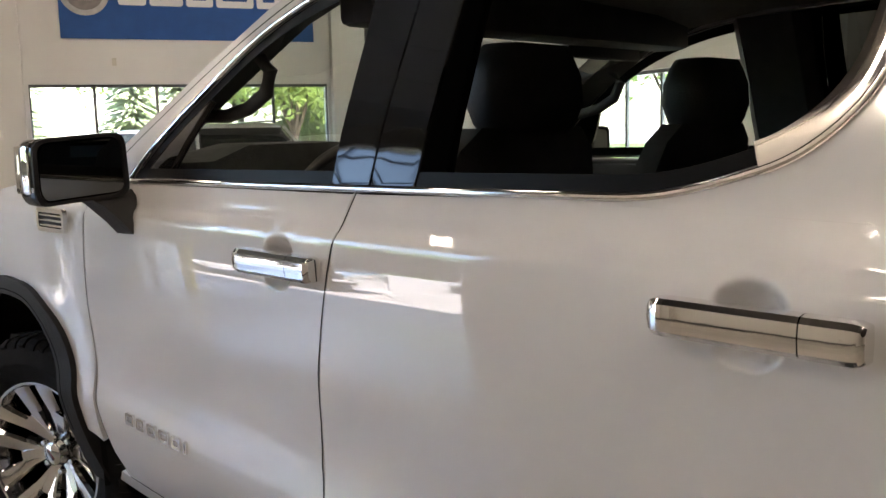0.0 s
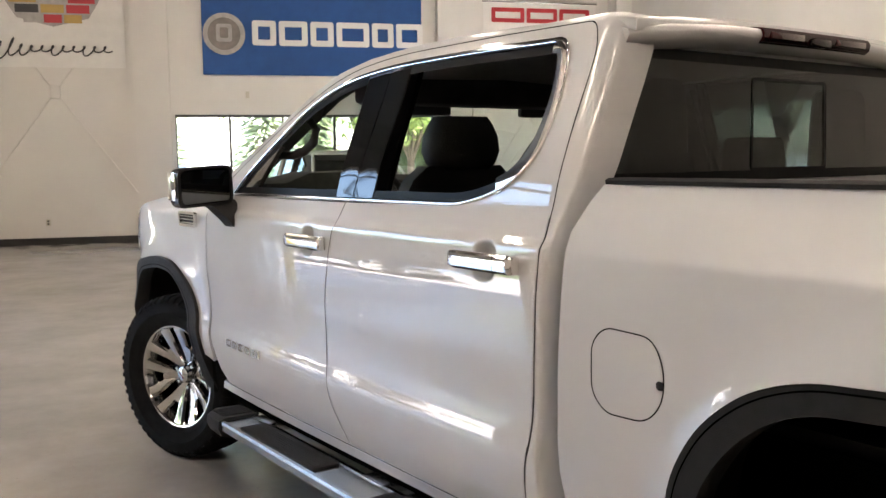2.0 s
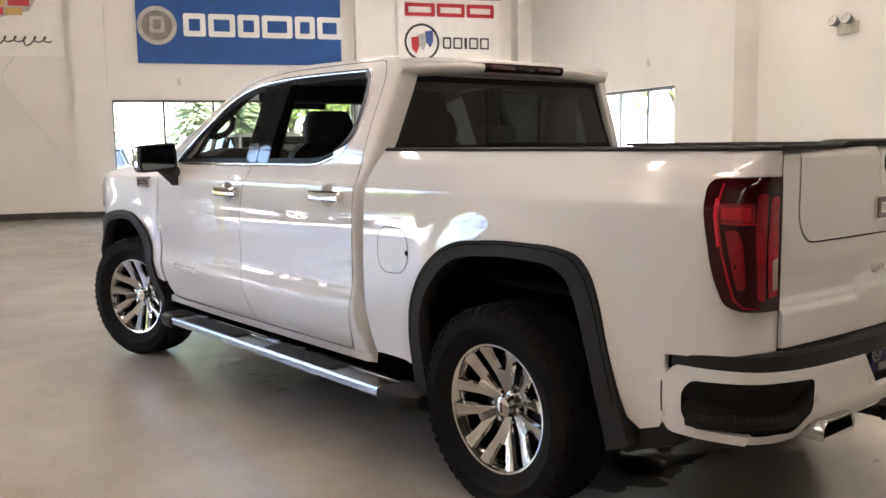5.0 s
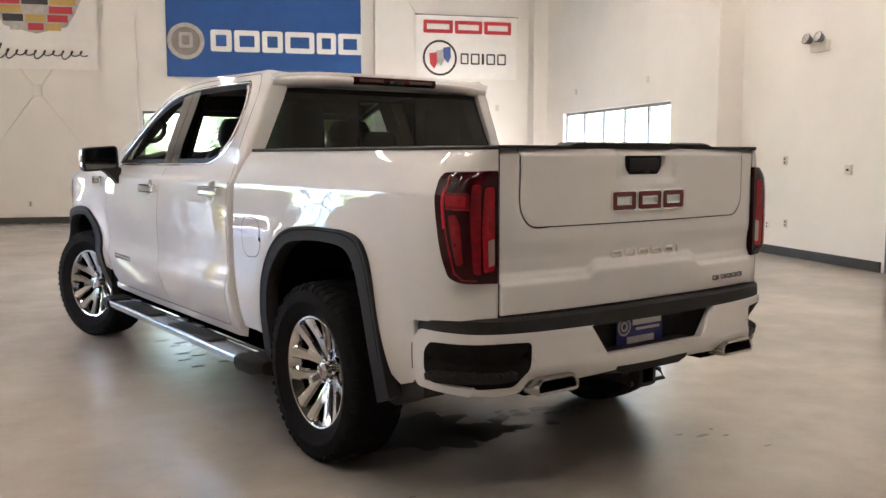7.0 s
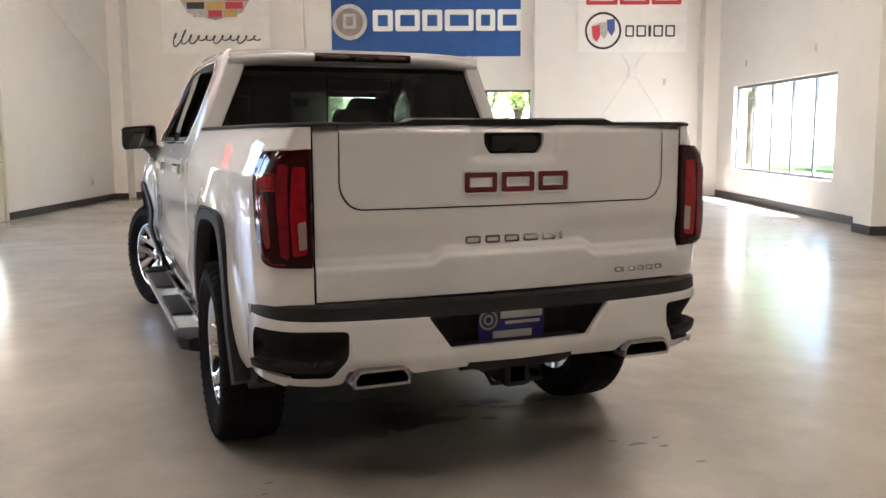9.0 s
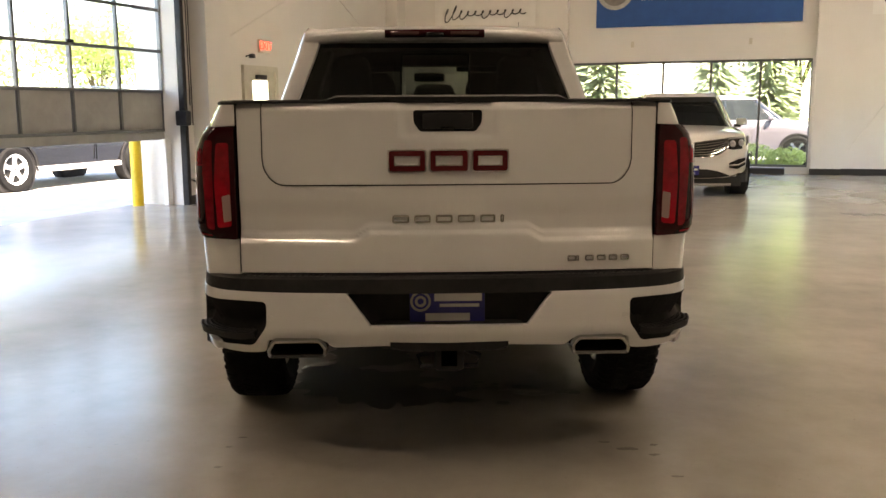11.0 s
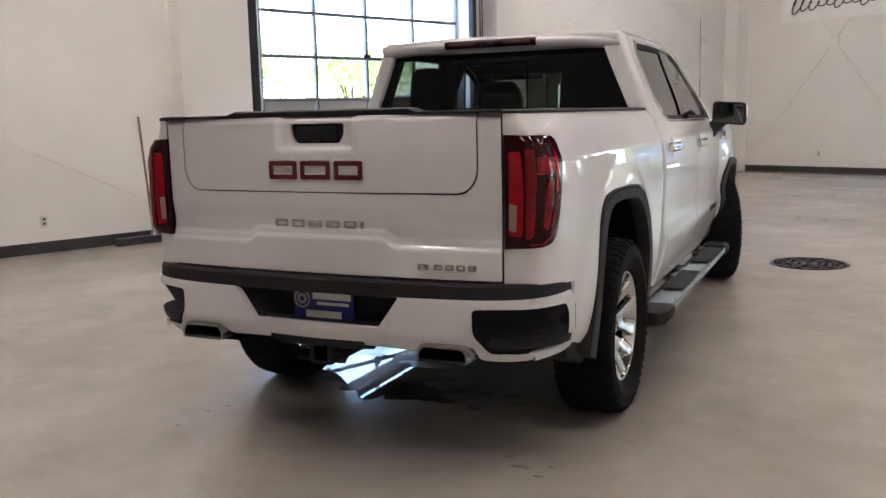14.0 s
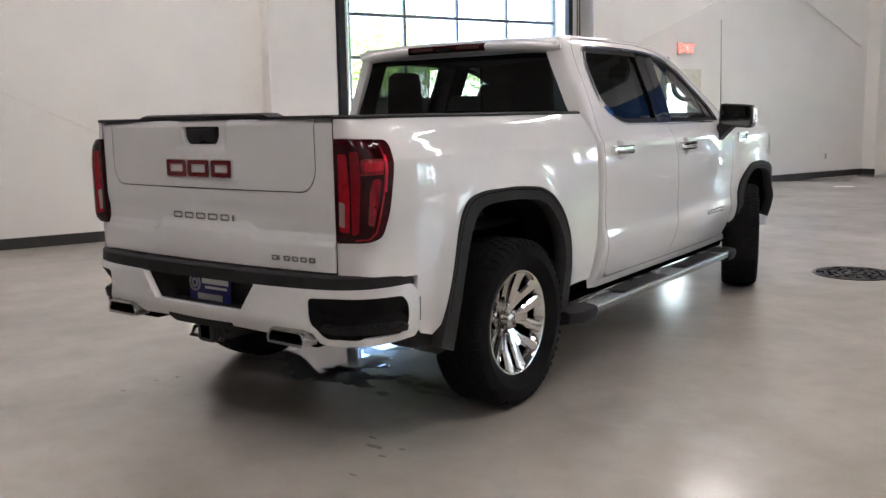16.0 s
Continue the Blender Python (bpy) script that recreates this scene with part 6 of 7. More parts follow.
for s in (-1, 1):
    part("tail_pipe", tube(bmesh.new(), [(0.25, 0.6, 0.52), (s * 0.45, 0.35, 0.62), (s * 0.55, -0.3, 0.66), (s * 0.55, -0.90, 0.54)], 0.032, 10), DARKMETAL, truck)
    part("damper", cyl(bmesh.new(), (s * 0.62, -0.15, 0.36), (s * 0.52, 0.1, 0.85), 0.03), DARKMETAL, truck)
bed_floor = part("bed_floor", boxed(-0.70, 0.70, -1.0, 0.755, 0.84, 0.88), BLACK, truck, "black lined cargo bed")
for x0, x1, y0, y1, z0, z1 in ((-0.85, -0.79, -0.97, 0.755, 1.125, 1.435), (0.79, 0.85, -0.97, 0.755, 1.125, 1.435), (-0.86, 0.86, 0.76, 0.80, 0.60, 1.42), (-0.77, 0.77, -1.06, -1.03, 0.70, 1.44)):
    part("bed_liner", boxed(x0, x1, y0, y1, z0, z1), BLACK, bed_floor)

# side steps
for s in (-1, 1):
    sb = part("side_step", loft(bmesh.new(), [[(s * x, y, z) for x, z in ((0.955, 0.386), (0.978, 0.390), (0.984, 0.384), (1.100, 0.387), (1.108, 0.392), (1.120, 0.390), (1.125, 0.380), (1.121, 0.350), (1.08, 0.336), (0.97, 0.345))] for y in (0.62, 1.2, 1.8, 2.4, 2.88)]), SATIN, truck, "brushed aluminium side step with black pads", 0.5)
    for y0, y1 in ((1.07, 1.71), (2.07, 2.72)):
        pd = part("step_pad", box(bmesh.new(), s * 0.984, s * 1.100, y0, y1, 0.386, 0.396, 0.004), BLACK, sb, "black tread pad")
        bm = bmesh.new()
        for k in range(8):
            x = 0.991 + 0.013 * k
            box(bm, s * x, s * (x + 0.006), y0 + 0.02, y1 - 0.02, 0.394, 0.3985)
        part("tread_ribs", bm, BLACK, pd, "", 0)
    for y0, y1, t in ((0.40, 0.63, -1), (2.87, 3.08, 1)):
        ya, yb = (y0, y1) if t > 0 else (y1, y0)
        part("end_cap", loft(bmesh.new(), [[(s * (0.95 + (x - 0.95) * k), y, 0.355 + (z - 0.355) * k2) for x, z in ((0.95, 0.395), (1.10, 0.401), (1.130, 0.389), (1.135, 0.358), (1.12, 0.322), (1.08, 0.308), (0.95, 0.32))] for y, k, k2 in ((ya, 1, 1), (ya + (yb - ya) * 0.7, 0.97, 1), (yb, 0.72, 0.8))]), BLACK, sb, "", 0.6)
    bm = bmesh.new()
    for k in range(7):                    # raised ribs on the front cap
        box(bm, s * 0.965, s * 1.10, 2.90 + 0.018 * k, 2.908 + 0.018 * k, 0.396, 0.404)
    part("cap_ribs", bm, BLACK, sb, "", 0)
    for y in (0.55, 1.60, 1.86, 2.78):
        part("step_bracket", box(bmesh.new(), s * 0.86, s * 0.985, y - 0.07, y + 0.07, 0.345, 0.392, 0.01), SATIN, sb, "bare aluminium bracket")

# wheels, built once facing +z
tyre_half = [(0.4230, 0.0), (0.4220, 0.06), (0.4175, 0.105), (0.406, 0.126), (0.378, 0.138), (0.352, 0.1385), (0.348, 0.1405), (0.336, 0.1405), (0.332, 0.137), (0.300, 0.126), (0.280, 0.114), (0.264, 0.098)]
tyre_prof = [(r, -h) for r, h in tyre_half[:0:-1]] + tyre_half


def build_wheel():
    w = new("wheel")
    w.parent = truck
    ty = part("tyre", lathe(bmesh.new(), tyre_prof, None, 72), RUBBER, w, "black all-terrain tyre", 0.7)
    bm = bmesh.new()
    n = 54
    for k in range(n):
        a = 2 * math.pi * k / n
        for side in (-1, 1):
            m = Matrix.Rotation(a + (0.03 if side > 0 else 0.0), 4, "Z")
            ln = 0.013 if k % 2 else 0.010
            b = bmesh.new()
            rr = [(0.415, 0.075), (0.4250, 0.077), (0.4205, 0.114), (0.407, 0.131), (0.390 if k % 2 else 0.398, 0.1395), (0.386, 0.13)]
            va = [b.verts.new((r, -ln, side * h)) for r, h in rr]
            vb = [b.verts.new((r, ln, side * h)) for r, h in rr]
            for i in range(len(rr)):
                b.faces.new((va[i], va[(i + 1) % 6], vb[(i + 1) % 6], vb[i]))
            b.faces.new(va), b.faces.new(vb[::-1])
            join(bm, b, m)
        for j, h in enumerate((-0.045, 0.0, 0.045)):
            m = Matrix.Rotation(a + 0.035 * j, 4, "Z") @ pose(0.4228, 0, h, 18 * (1 if j % 2 else -1))
            box(bm, -0.004, 0.0035, -0.017, 0.017, -0.017, 0.017, 0, 2, m)
    tagged(part("tread", bm, RUBBER, ty, "", 0), kind="stuff")
    rim = part("rim", lathe(bmesh.new(), [(0.238, 0.060), (0.250, 0.092), (0.257, 0.103), (0.266, 0.105), (0.2695, 0.101), (0.2685, 0.090), (0.252, 0.080), (0.238, 0.05), (0.234, -0.10), (0.268, -0.11)], None, 72), WHEELCHROME, w, "chrome split-spoke alloy wheel", 0.6)
    for k in range(6):
        a0 = 2 * math.pi * k / 6
        for sg in (-1, 1):                # two arms that part at the hub and run beside the lug slots
            rings = []
            for r, lat, wd, top, dp in ((0.066, 0.012, 0.0125, 0.036, 0.03), (0.092, 0.0168, 0.0172, 0.044, 0.035), (0.118, 0.0225, 0.0225, 0.052, 0.04), (0.148, 0.0302, 0.0292, 0.061, 0.04), (0.160, 0.0388, 0.0270, 0.065, 0.04), (0.180, 0.0475, 0.0283, 0.072, 0.04), (0.215, 0.0625, 0.0312, 0.085, 0.04), (0.240, 0.0725, 0.0350, 0.094, 0.04), (0.256, 0.0770, 0.0395, 0.099, 0.03)):
                a = a0 + sg * lat / r
                c = Vector((r * math.cos(a), r * math.sin(a), 0))
                t = Vector((-math.sin(a), math.cos(a), 0)) * sg
                rings.append([tuple(c + t * wd * e + Vector((0, 0, z))) for e, z in ((-1.0, top - dp), (-0.98, top - 0.015), (-0.70, top - 0.002), (0.0, top), (0.66, top - 0.001), (0.97, top - 0.013), (1.0, top - dp))])
            part("spoke", loft(bmesh.new(), rings), WHEELCHROME, rim, "", 0.25)
        rings = []                        # the web that joins the two arms near the hub
        for r, wd, top in ((0.046, 0.020, 0.031), (0.070, 0.020, 0.038), (0.105, 0.020, 0.0487), (0.140, 0.020, 0.0590), (0.156, 0.016, 0.0630)):
            c, t = Vector((r * math.cos(a0), r * math.sin(a0), 0)), Vector((-math.sin(a0), math.cos(a0), 0))
            rings.append([tuple(c + t * wd * e + Vector((0, 0, z))) for e, z in ((-1, 0.01), (-1, top - 0.003), (-0.8, top), (0.8, top), (1, top - 0.003), (1, 0.01))])
        part("spoke_web", loft(bmesh.new(), rings), WHEELCHROME, rim, "", 0.4)
        a = a0 + math.pi / 6
        c = (0.0695 * math.cos(a), 0.0695 * math.sin(a))
        part("lug_nut", lathe(bmesh.new(), [(0.0135, 0.005), (0.0125, 0.040), (0.009, 0.046), (0, 0.047)], pose(c[0], c[1], 0), 12), WHEELCHROME, rim)
    part("hub_face", lathe(bmesh.new(), [(0, 0.018), (0.080, 0.018), (0.090, 0.010), (0.090, -0.02)], None, 36), WHEELCHROME, rim)
    hc = part("hub_cap", lathe(bmesh.new(), [(0, 0.070), (0.030, 0.068), (0.040, 0.062), (0.044, 0.050), (0.044, 0.01)], None, 36), WHEELCHROME, rim, "chrome centre cap")
    part("cap_bar", boxed(-0.022, 0.022, -0.005, 0.005, 0.0685, 0.0708), BADGERED, hc, "", 0)
    part("barrel_back", lathe(bmesh.new(), [(0.0, -0.06), (0.232, -0.06), (0.235, 0.045)], None, 48), SEAM, w, "", 0)
    part("brake_disc", lathe(bmesh.new(), [(0.07, -0.02), (0.172, -0.02), (0.172, -0.045), (0.07, -0.045)], None, 48), DARKMETAL, w)
    part("brake_caliper", box(bmesh.new(), 0.10, 0.20, -0.08, 0.08, -0.05, 0.0, 0.015), DARKMETAL, w)
    return w


wheel = build_wheel()
CX = 0.897
STEER = 19.0
wheel.matrix_basis = pose(-CX, 0, AXLE_Z, 0, -90, 0)
for m in (pose(CX, 0, AXLE_Z, 0, 90, 0) @ pose(0, 0, 0, 0, 0, 30), pose(-CX - 0.025, WB, AXLE_Z, 0, 0, STEER) @ pose(0, 0, 0, 0, -90, 0) @ pose(0, 0, 0, 0, 0, 40),
          pose(CX + 0.025, WB, AXLE_Z, 0, 0, STEER) @ pose(0, 0, 0, 0, 90, 0)):
    copy_thing(wheel, m)

# door mirrors
for s in (-1, 1):
    rings = []
    for k in range(9):
        t = -1 + 2 * k / 8
        y = 3.055 + 0.075 * t
        g = (1 - 0.30 * max(0.0, t) ** 2.2 - 0.05 * max(0.0, -t) ** 6)
        cx, cz = s * 1.105, 1.410
        ring = rounded([(-0.126, -0.080), (0.112, -0.098), (0.128, -0.070), (0.128, 0.074), (-0.118, 0.092)], 0.035, 4)
        rings.append([(cx + s * x * g, y, cz + z * g) for x, z in ring])
    mh = part("door_mirror", loft(bmesh.new(), rings), GLOSSBLACK, truck, "black door mirror with dark glass", 0.9)
    gl = rounded([(-0.108, -0.066), (0.098, -0.082), (0.110, -0.060), (0.110, 0.060), (-0.102, 0.075)], 0.025, 4)
    part("mirror_bezel", loft(bmesh.new(), [[(s * 1.105 + s * x * k, 2.976 + d, 1.410 + z * k) for x, z in rounded([(-0.126, -0.080), (0.112, -0.098), (0.128, -0.070), (0.128, 0.074), (-0.118, 0.092)], 0.035, 4)] for k, d in ((0.99, 0.006), (0.985, -0.004), (0.90, -0.004), (0.87, 0.004))]), BLACK, mh, "", 0.9)
    part("mirror_glass", prism(bmesh.new(), [(s * 1.105 + s * x, 1.410 + z) for x, z in gl], 0.003, pose(0, 2.978, 0, 90)), MIRROR, mh, "dark mirror glass", 0)
    part("indicator", boxed(s * 1.222, s * 1.237, 3.00, 3.09, 1.345, 1.470, 0.007), CHROME, mh, "bright outer edge")
    part("mirror_arm", loft(bmesh.new(), [[(x, y + dy, z) for x, dy in ((a - w, -d), (a + w, -d), (a + w, d), (a - w, d))] for a, y, z, w, d in ((s * 0.965, 2.98, 1.205, 0.020, 0.050), (s * 0.985, 2.99, 1.255, 0.036, 0.058), (s * 1.01, 3.02, 1.305, 0.052, 0.060), (s * 1.04, 3.05, 1.345, 0.075, 0.05))]), BLACK, mh, "", 0.7)

# aerial on the right wing
an = part("aerial", cyl(bmesh.new(), (0.80, 3.55, 1.36), (0.80, 3.50, 2.17), 0.0035, 0.002, 8), DARKMETAL, truck, "thin black rod aerial")
part("aerial_base", lathe(bmesh.new(), [(0, 0.03), (0.012, 0.028), (0.02, 0.0)], pose(0.80, 3.55, 1.345), 14), BLACK, an)

# cabin
def seat(x, y, w, backz, head=True):
    st = part("seat", loft(bmesh.new(), [[(x + a * w, y + 0.45 - 0.02, 0.80 + h) for a, h in ((-0.5, 0), (0.5, 0), (0.5, 0.16), (0.3, 0.2), (-0.3, 0.2), (-0.5, 0.16))], [(x + a * w, y - 0.06, 0.78 + h) for a, h in ((-0.5, 0), (0.5, 0), (0.5, 0.16), (0.3, 0.17), (-0.3, 0.17), (-0.5, 0.16))]]), LEATHER, truck, "black leather seat", 0.9)
    rings = []
    for t in (0, 0.15, 0.35, 0.6, 0.8, 0.92, 1.0):
        z = 0.85 + (backz - 0.85) * t
        yy = y - 0.05 - 0.16 * t
        ww = w * (0.5 - 0.10 * t ** 3 - 0.10 * max(0, t - 0.9) * 10)
        d = 0.075 - 0.03 * t
        rings.append([(x + ww * c, yy + d * e, z) for c, e in ((-1, -0.6), (-0.7, -1), (0.7, -1), (1, -0.6), (1, 0.9), (0.75, 0.75), (-0.75, 0.75), (-1, 0.9))])
    part("backrest", loft(bmesh.new(), rings), LEATHER, st, "", 0.9)
    if head:
        rings = []
        for t in (0, 0.12, 0.35, 0.65, 0.88, 1.0):
            z = backz - 0.015 + 0.205 * t
            ww = 0.172 * (1 - 0.22 * (2 * t - 1) ** 4) * (0.86 + 0.14 * math.sin(math.pi * min(1, t + 0.15)))
            d = 0.075 * (0.75 + 0.25 * math.sin(math.pi * t))
            rings.append([(x + ww * c, y - 0.21 + d * e, z) for c, e in ((-1, -0.4), (-0.75, -1), (0.75, -1), (1, -0.4), (1, 0.4), (0.75, 1), (-0.75, 1), (-1, 0.4))])
        part("headrest", loft(bmesh.new(), rings), LEATHER, st, "", 0.9)
        for k in (-0.05, 0.05):
            part("headrest_post", cyl(bmesh.new(), (x + k, y - 0.21, backz - 0.04), (x + k, y - 0.21, backz + 0.06), 0.007), CHROME, st)


for x in (-0.42, 0.42):
    seat(x, 2.26, 0.60, 1.485)
seat(0.0, 1.22, 1.45, 1.40, False)
LOW_REST, TALL_REST = ((1.41, 0.9), (1.44, 1), (1.52, 1), (1.56, 0.85), (1.57, 0.7)), ((1.40, 1.03), (1.46, 1.06), (1.58, 1.0), (1.68, 0.92), (1.715, 0.82), (1.732, 0.62), (1.736, 0.4))
for x, prof in ((-0.5, TALL_REST), (0.0, LOW_REST), (0.5, TALL_REST)):
    bm = bmesh.new()
    loft(bm, [[(x + 0.125 * k * c, 1.02 + 0.05 * e, z) for c, e in ((-1, -0.5), (-0.8, -1), (0.8, -1), (1, -0.5), (1, 0.5), (0.8, 1), (-0.8, 1), (-1, 0.5))] for z, k in prof])
    part("rear_headrest", bm, LEATHER, truck, "", 0.9)
part("dashboard", loft(bmesh.new(), [[(x, y, z) for y, z in ((3.40, 1.40), (3.15, 1.435 + 0.025 * (abs(x + 0.42) < 0.3)), (2.98, 1.41 + 0.045 * (abs(x + 0.42) < 0.3)), (2.90, 1.24), (2.98, 0.95), (3.42, 0.9))] for x in (-0.87, -0.72, -0.6, -0.42, -0.25, -0.1, 0.3, 0.87)]), DASH, truck, "dark dashboard", 0.6)
part("console", boxed(-0.16, 0.16, 2.05, 2.95, 0.75, 1.10, 0.03), LEATHER, truck)
sw = part("steering_wheel", lathe(bmesh.new(), [(0.187 + 0.016 * math.cos(a), 0.016 * math.sin(a)) for a in [k * math.pi / 5 for k in range(11)]], pose(-0.42, 2.76, 1.275, -66, 0, 0), 40), LEATHER, truck, "black steering wheel", 0.9)
part("wheel_boss", lathe(bmesh.new(), [(0, 0.03), (0.05, 0.025), (0.07, 0.0), (0.03, -0.1)], pose(-0.42, 2.76, 1.275, -66, 0, 0), 20), LEATHER, sw)
for a in (0, 180, 270):
    c, sn = math.cos(radians(a)), math.sin(radians(a))
    b = tube(bmesh.new(), [(0.04 * c, 0.04 * sn, 0), (0.18 * c, 0.18 * sn, 0)], 0.014, 8)
    bmesh.ops.transform(b, matrix=pose(-0.42, 2.76, 1.275, -66, 0, 0), verts=b.verts)
    part("wheel_spoke", b, LEATHER, sw)
part("header_trim", boxed(-0.70, 0.70, 2.27, 2.40, 1.735, 1.87, 0.02), LEATHER, truck, "dark windscreen header")
for x in (-0.4, 0.4):
    part("sun_visor", boxed(x - 0.2, x + 0.2, 2.40, 2.43, 1.70, 1.84, 0.012), LEATHER, truck, "folded sun visor")
part("inner_mirror", boxed(-0.12, 0.12, 2.60, 2.63, 1.63, 1.70, 0.02), GLOSSBLACK, truck, "black inner mirror")
part("headliner", loft(bmesh.new(), [[(x, y, ROOFZ(y) - 0.045 - 0.05 * (abs(x) / 0.72) ** 3) for x in (-0.70, -0.5, 0, 0.5, 0.70)] for y in (0.92, 1.4, 2.0, 2.30)], False, False), HEADLINER, truck, "grey headliner")
part("cabin_floor", boxed(-0.90, 0.90, 0.95, 3.4, 0.52, 0.58), LEATHER, truck)
for s in (-1, 1):
    cs = cab_side(s)
    part("grab_handle", tube(bmesh.new(), [(s * x, y, z) for x, y, z in ((0.79, 2.70, 1.715), (0.775, 2.635, 1.685), (0.765, 2.598, 1.642), (0.765, 2.625, 1.588), (0.77, 2.70, 1.552), (0.78, 2.79, 1.535), (0.80, 2.87, 1.538), (0.83, 2.945, 1.555))], 0.019, 10), LEATHER, truck, "black grab handle", 0.9)
    part("pillar_trim", loft(bmesh.new(), [[(cs(y, z)[0] - s * d, y + e, z) for d, e in ((0.02, -0.085), (0.02, 0.05), (0.12, 0.09), (0.12, -0.02))] for y, z in ((3.10, 1.42), (2.85, 1.59), (2.56, 1.755), (2.3, 1.835))]), LEATHER, truck, "", 0.9)
    part("pillar_trim", loft(bmesh.new(), [[(cs(y, z)[0] - s * d, y + e, z) for d, e in ((0.03, -0.12), (0.03, 0.14), (0.10, 0.09), (0.10, -0.09))] for y, z in ((1.99, 1.36), (2.0, 1.6), (2.01, 1.82))]), LEATHER, truck, "", 0.9)
    part("door_trim", box(bmesh.new(), s * 0.86, s * 0.90, 1.05, 3.25, 0.60, 1.340, 0.02), LEATHER, truck, "dark door lining")
    part("door_sill_top", box(bmesh.new(), s * 0.88, s * 0.945, 1.05, 3.25, 1.315, 1.353, 0.01), LEATHER, truck)
    part("quarter_trim", loft(bmesh.new(), [[(cs(1.0, z)[0] - s * d, y, z) for d, y in ((0.04, 0.93), (0.04, 1.08), (0.10, 1.08), (0.10, 0.93))] for z in (1.38, 1.55, 1.75, 1.85)]), LEATHER, truck, "", 0.9)

# ---- wet patches on the floor -----------------------------------------
def puddle(x, y, r, sq, seed, label):
    rnd = random.Random(seed)
    ph = [(rnd.uniform(0, 6.28), rnd.uniform(0.5, 1.0)) for _ in range(6)]
    pts = []
    for k in range(90):
        a = 2 * math.pi * k / 90
        q = r * (1 + sum(0.20 / (j + 1) ** 0.5 * w * math.sin((j + 2) * a * (1 + (j > 2)) + p) for j, (p, w) in enumerate(ph)) + rnd.uniform(-0.035, 0.035))
        pts.append((q * math.cos(a), q * sq * math.sin(a)))
    bm = bmesh.new()
    top = [bm.verts.new((a * 0.985, b * 0.985, 0.0016)) for a, b in pts]
    low = [bm.verts.new((a, b, 0.0004)) for a, b in pts]
    bm.faces.new(top)
    for k in range(90):
        bm.faces.new((low[k], low[(k + 1) % 90], top[(k + 1) % 90], top[k]))
    ob = part("puddle", bm, WATER, None, "", 0)
    ob.matrix_basis = pose(x, y, 0)
    tagged(ob, label, "puddle", "puddles")


WET = [(-0.42, 0.10, 0.36, 0.95), (-0.10, -0.12, 0.17, 0.9), (-0.40, 0.62, 0.26, 0.8)]
rw = random.Random(8)
for k in range(16):
    WET.append((rw.uniform(0.05, 0.72), rw.uniform(-0.30, 0.10), rw.uniform(0.02, 0.085), rw.uniform(0.3, 0.8)))
for k in range(14):
    WET.append((rw.uniform(-0.75, -0.15), rw.uniform(2.0, 3.2), rw.uniform(0.02, 0.075), rw.uniform(0.25, 0.6)))
WET += [(0.77, -0.87, 0.040, 0.4), (0.87, -0.94, 0.024, 0.35), (0.69, -0.79, 0.022, 0.4), (0.90, -1.165, 0.02, 0.4), (0.895, -0.83, 0.016, 0.5),
        (-0.94, -0.99, 0.018, 0.5), (-0.94, -0.77, 0.014, 0.5), (-0.90, -0.66, 0.015, 0.5)]
for n, (x, y, r, sq) in enumerate(WET):
    puddle(x, y, r, sq, 40 + n, "thin film of water dripped on the floor")


# ---- other vehicles ----------------------------------------------------
def car_paint(name, c):
    return mat(name, c, 0.3, coat=1.0, bump=0.01, bscale=800)


CAR_GLASS = mat("dark car glass", (0.012, 0.014, 0.015), 0.03, coat=0.6)
CAR_LENS = mat("headlamp lens", (0.45, 0.46, 0.47), 0.08, coat=1.0, vary=0.3, scale=20)


def road_wheel(parent, m, r=0.36, dish=None):
    w = new("wheel")
    w.parent = parent
    w.matrix_basis = m
    part("tyre", lathe(bmesh.new(), [(r * 0.66, -0.09), (r * 0.80, -0.11), (r * 0.95, -0.10), (r, -0.06), (r, 0.06), (r * 0.95, 0.10), (r * 0.80, 0.11), (r * 0.66, 0.09)], None, 32), RUBBER, w, "", 0.7)
    rim = part("rim", lathe(bmesh.new(), [(0, 0.02), (r * 0.5, 0.02), (r * 0.6, 0.06), (r * 0.67, 0.095), (r * 0.70, 0.09), (r * 0.68, -0.09)], None, 32), dish or DARKMETAL, w, "", 0.7)
    for k in range(5):
        a = k * 2 * math.pi / 5
        rings = []
        for q, wd, z in ((0.03, 0.05, 0.075), (r * 0.35, 0.035, 0.085), (r * 0.66, 0.05, 0.095)):
            c, t = Vector((q * math.cos(a), q * math.sin(a), 0)), Vector((-math.sin(a), math.cos(a), 0))
            rings.append([tuple(c + t * wd * e + Vector((0, 0, zz))) for e, zz in ((-1, z - 0.03), (-0.8, z), (0.8, z), (1, z - 0.03))])
        part("spoke", loft(bmesh.new(), rings), dish or SATIN, rim, "", 0.5)


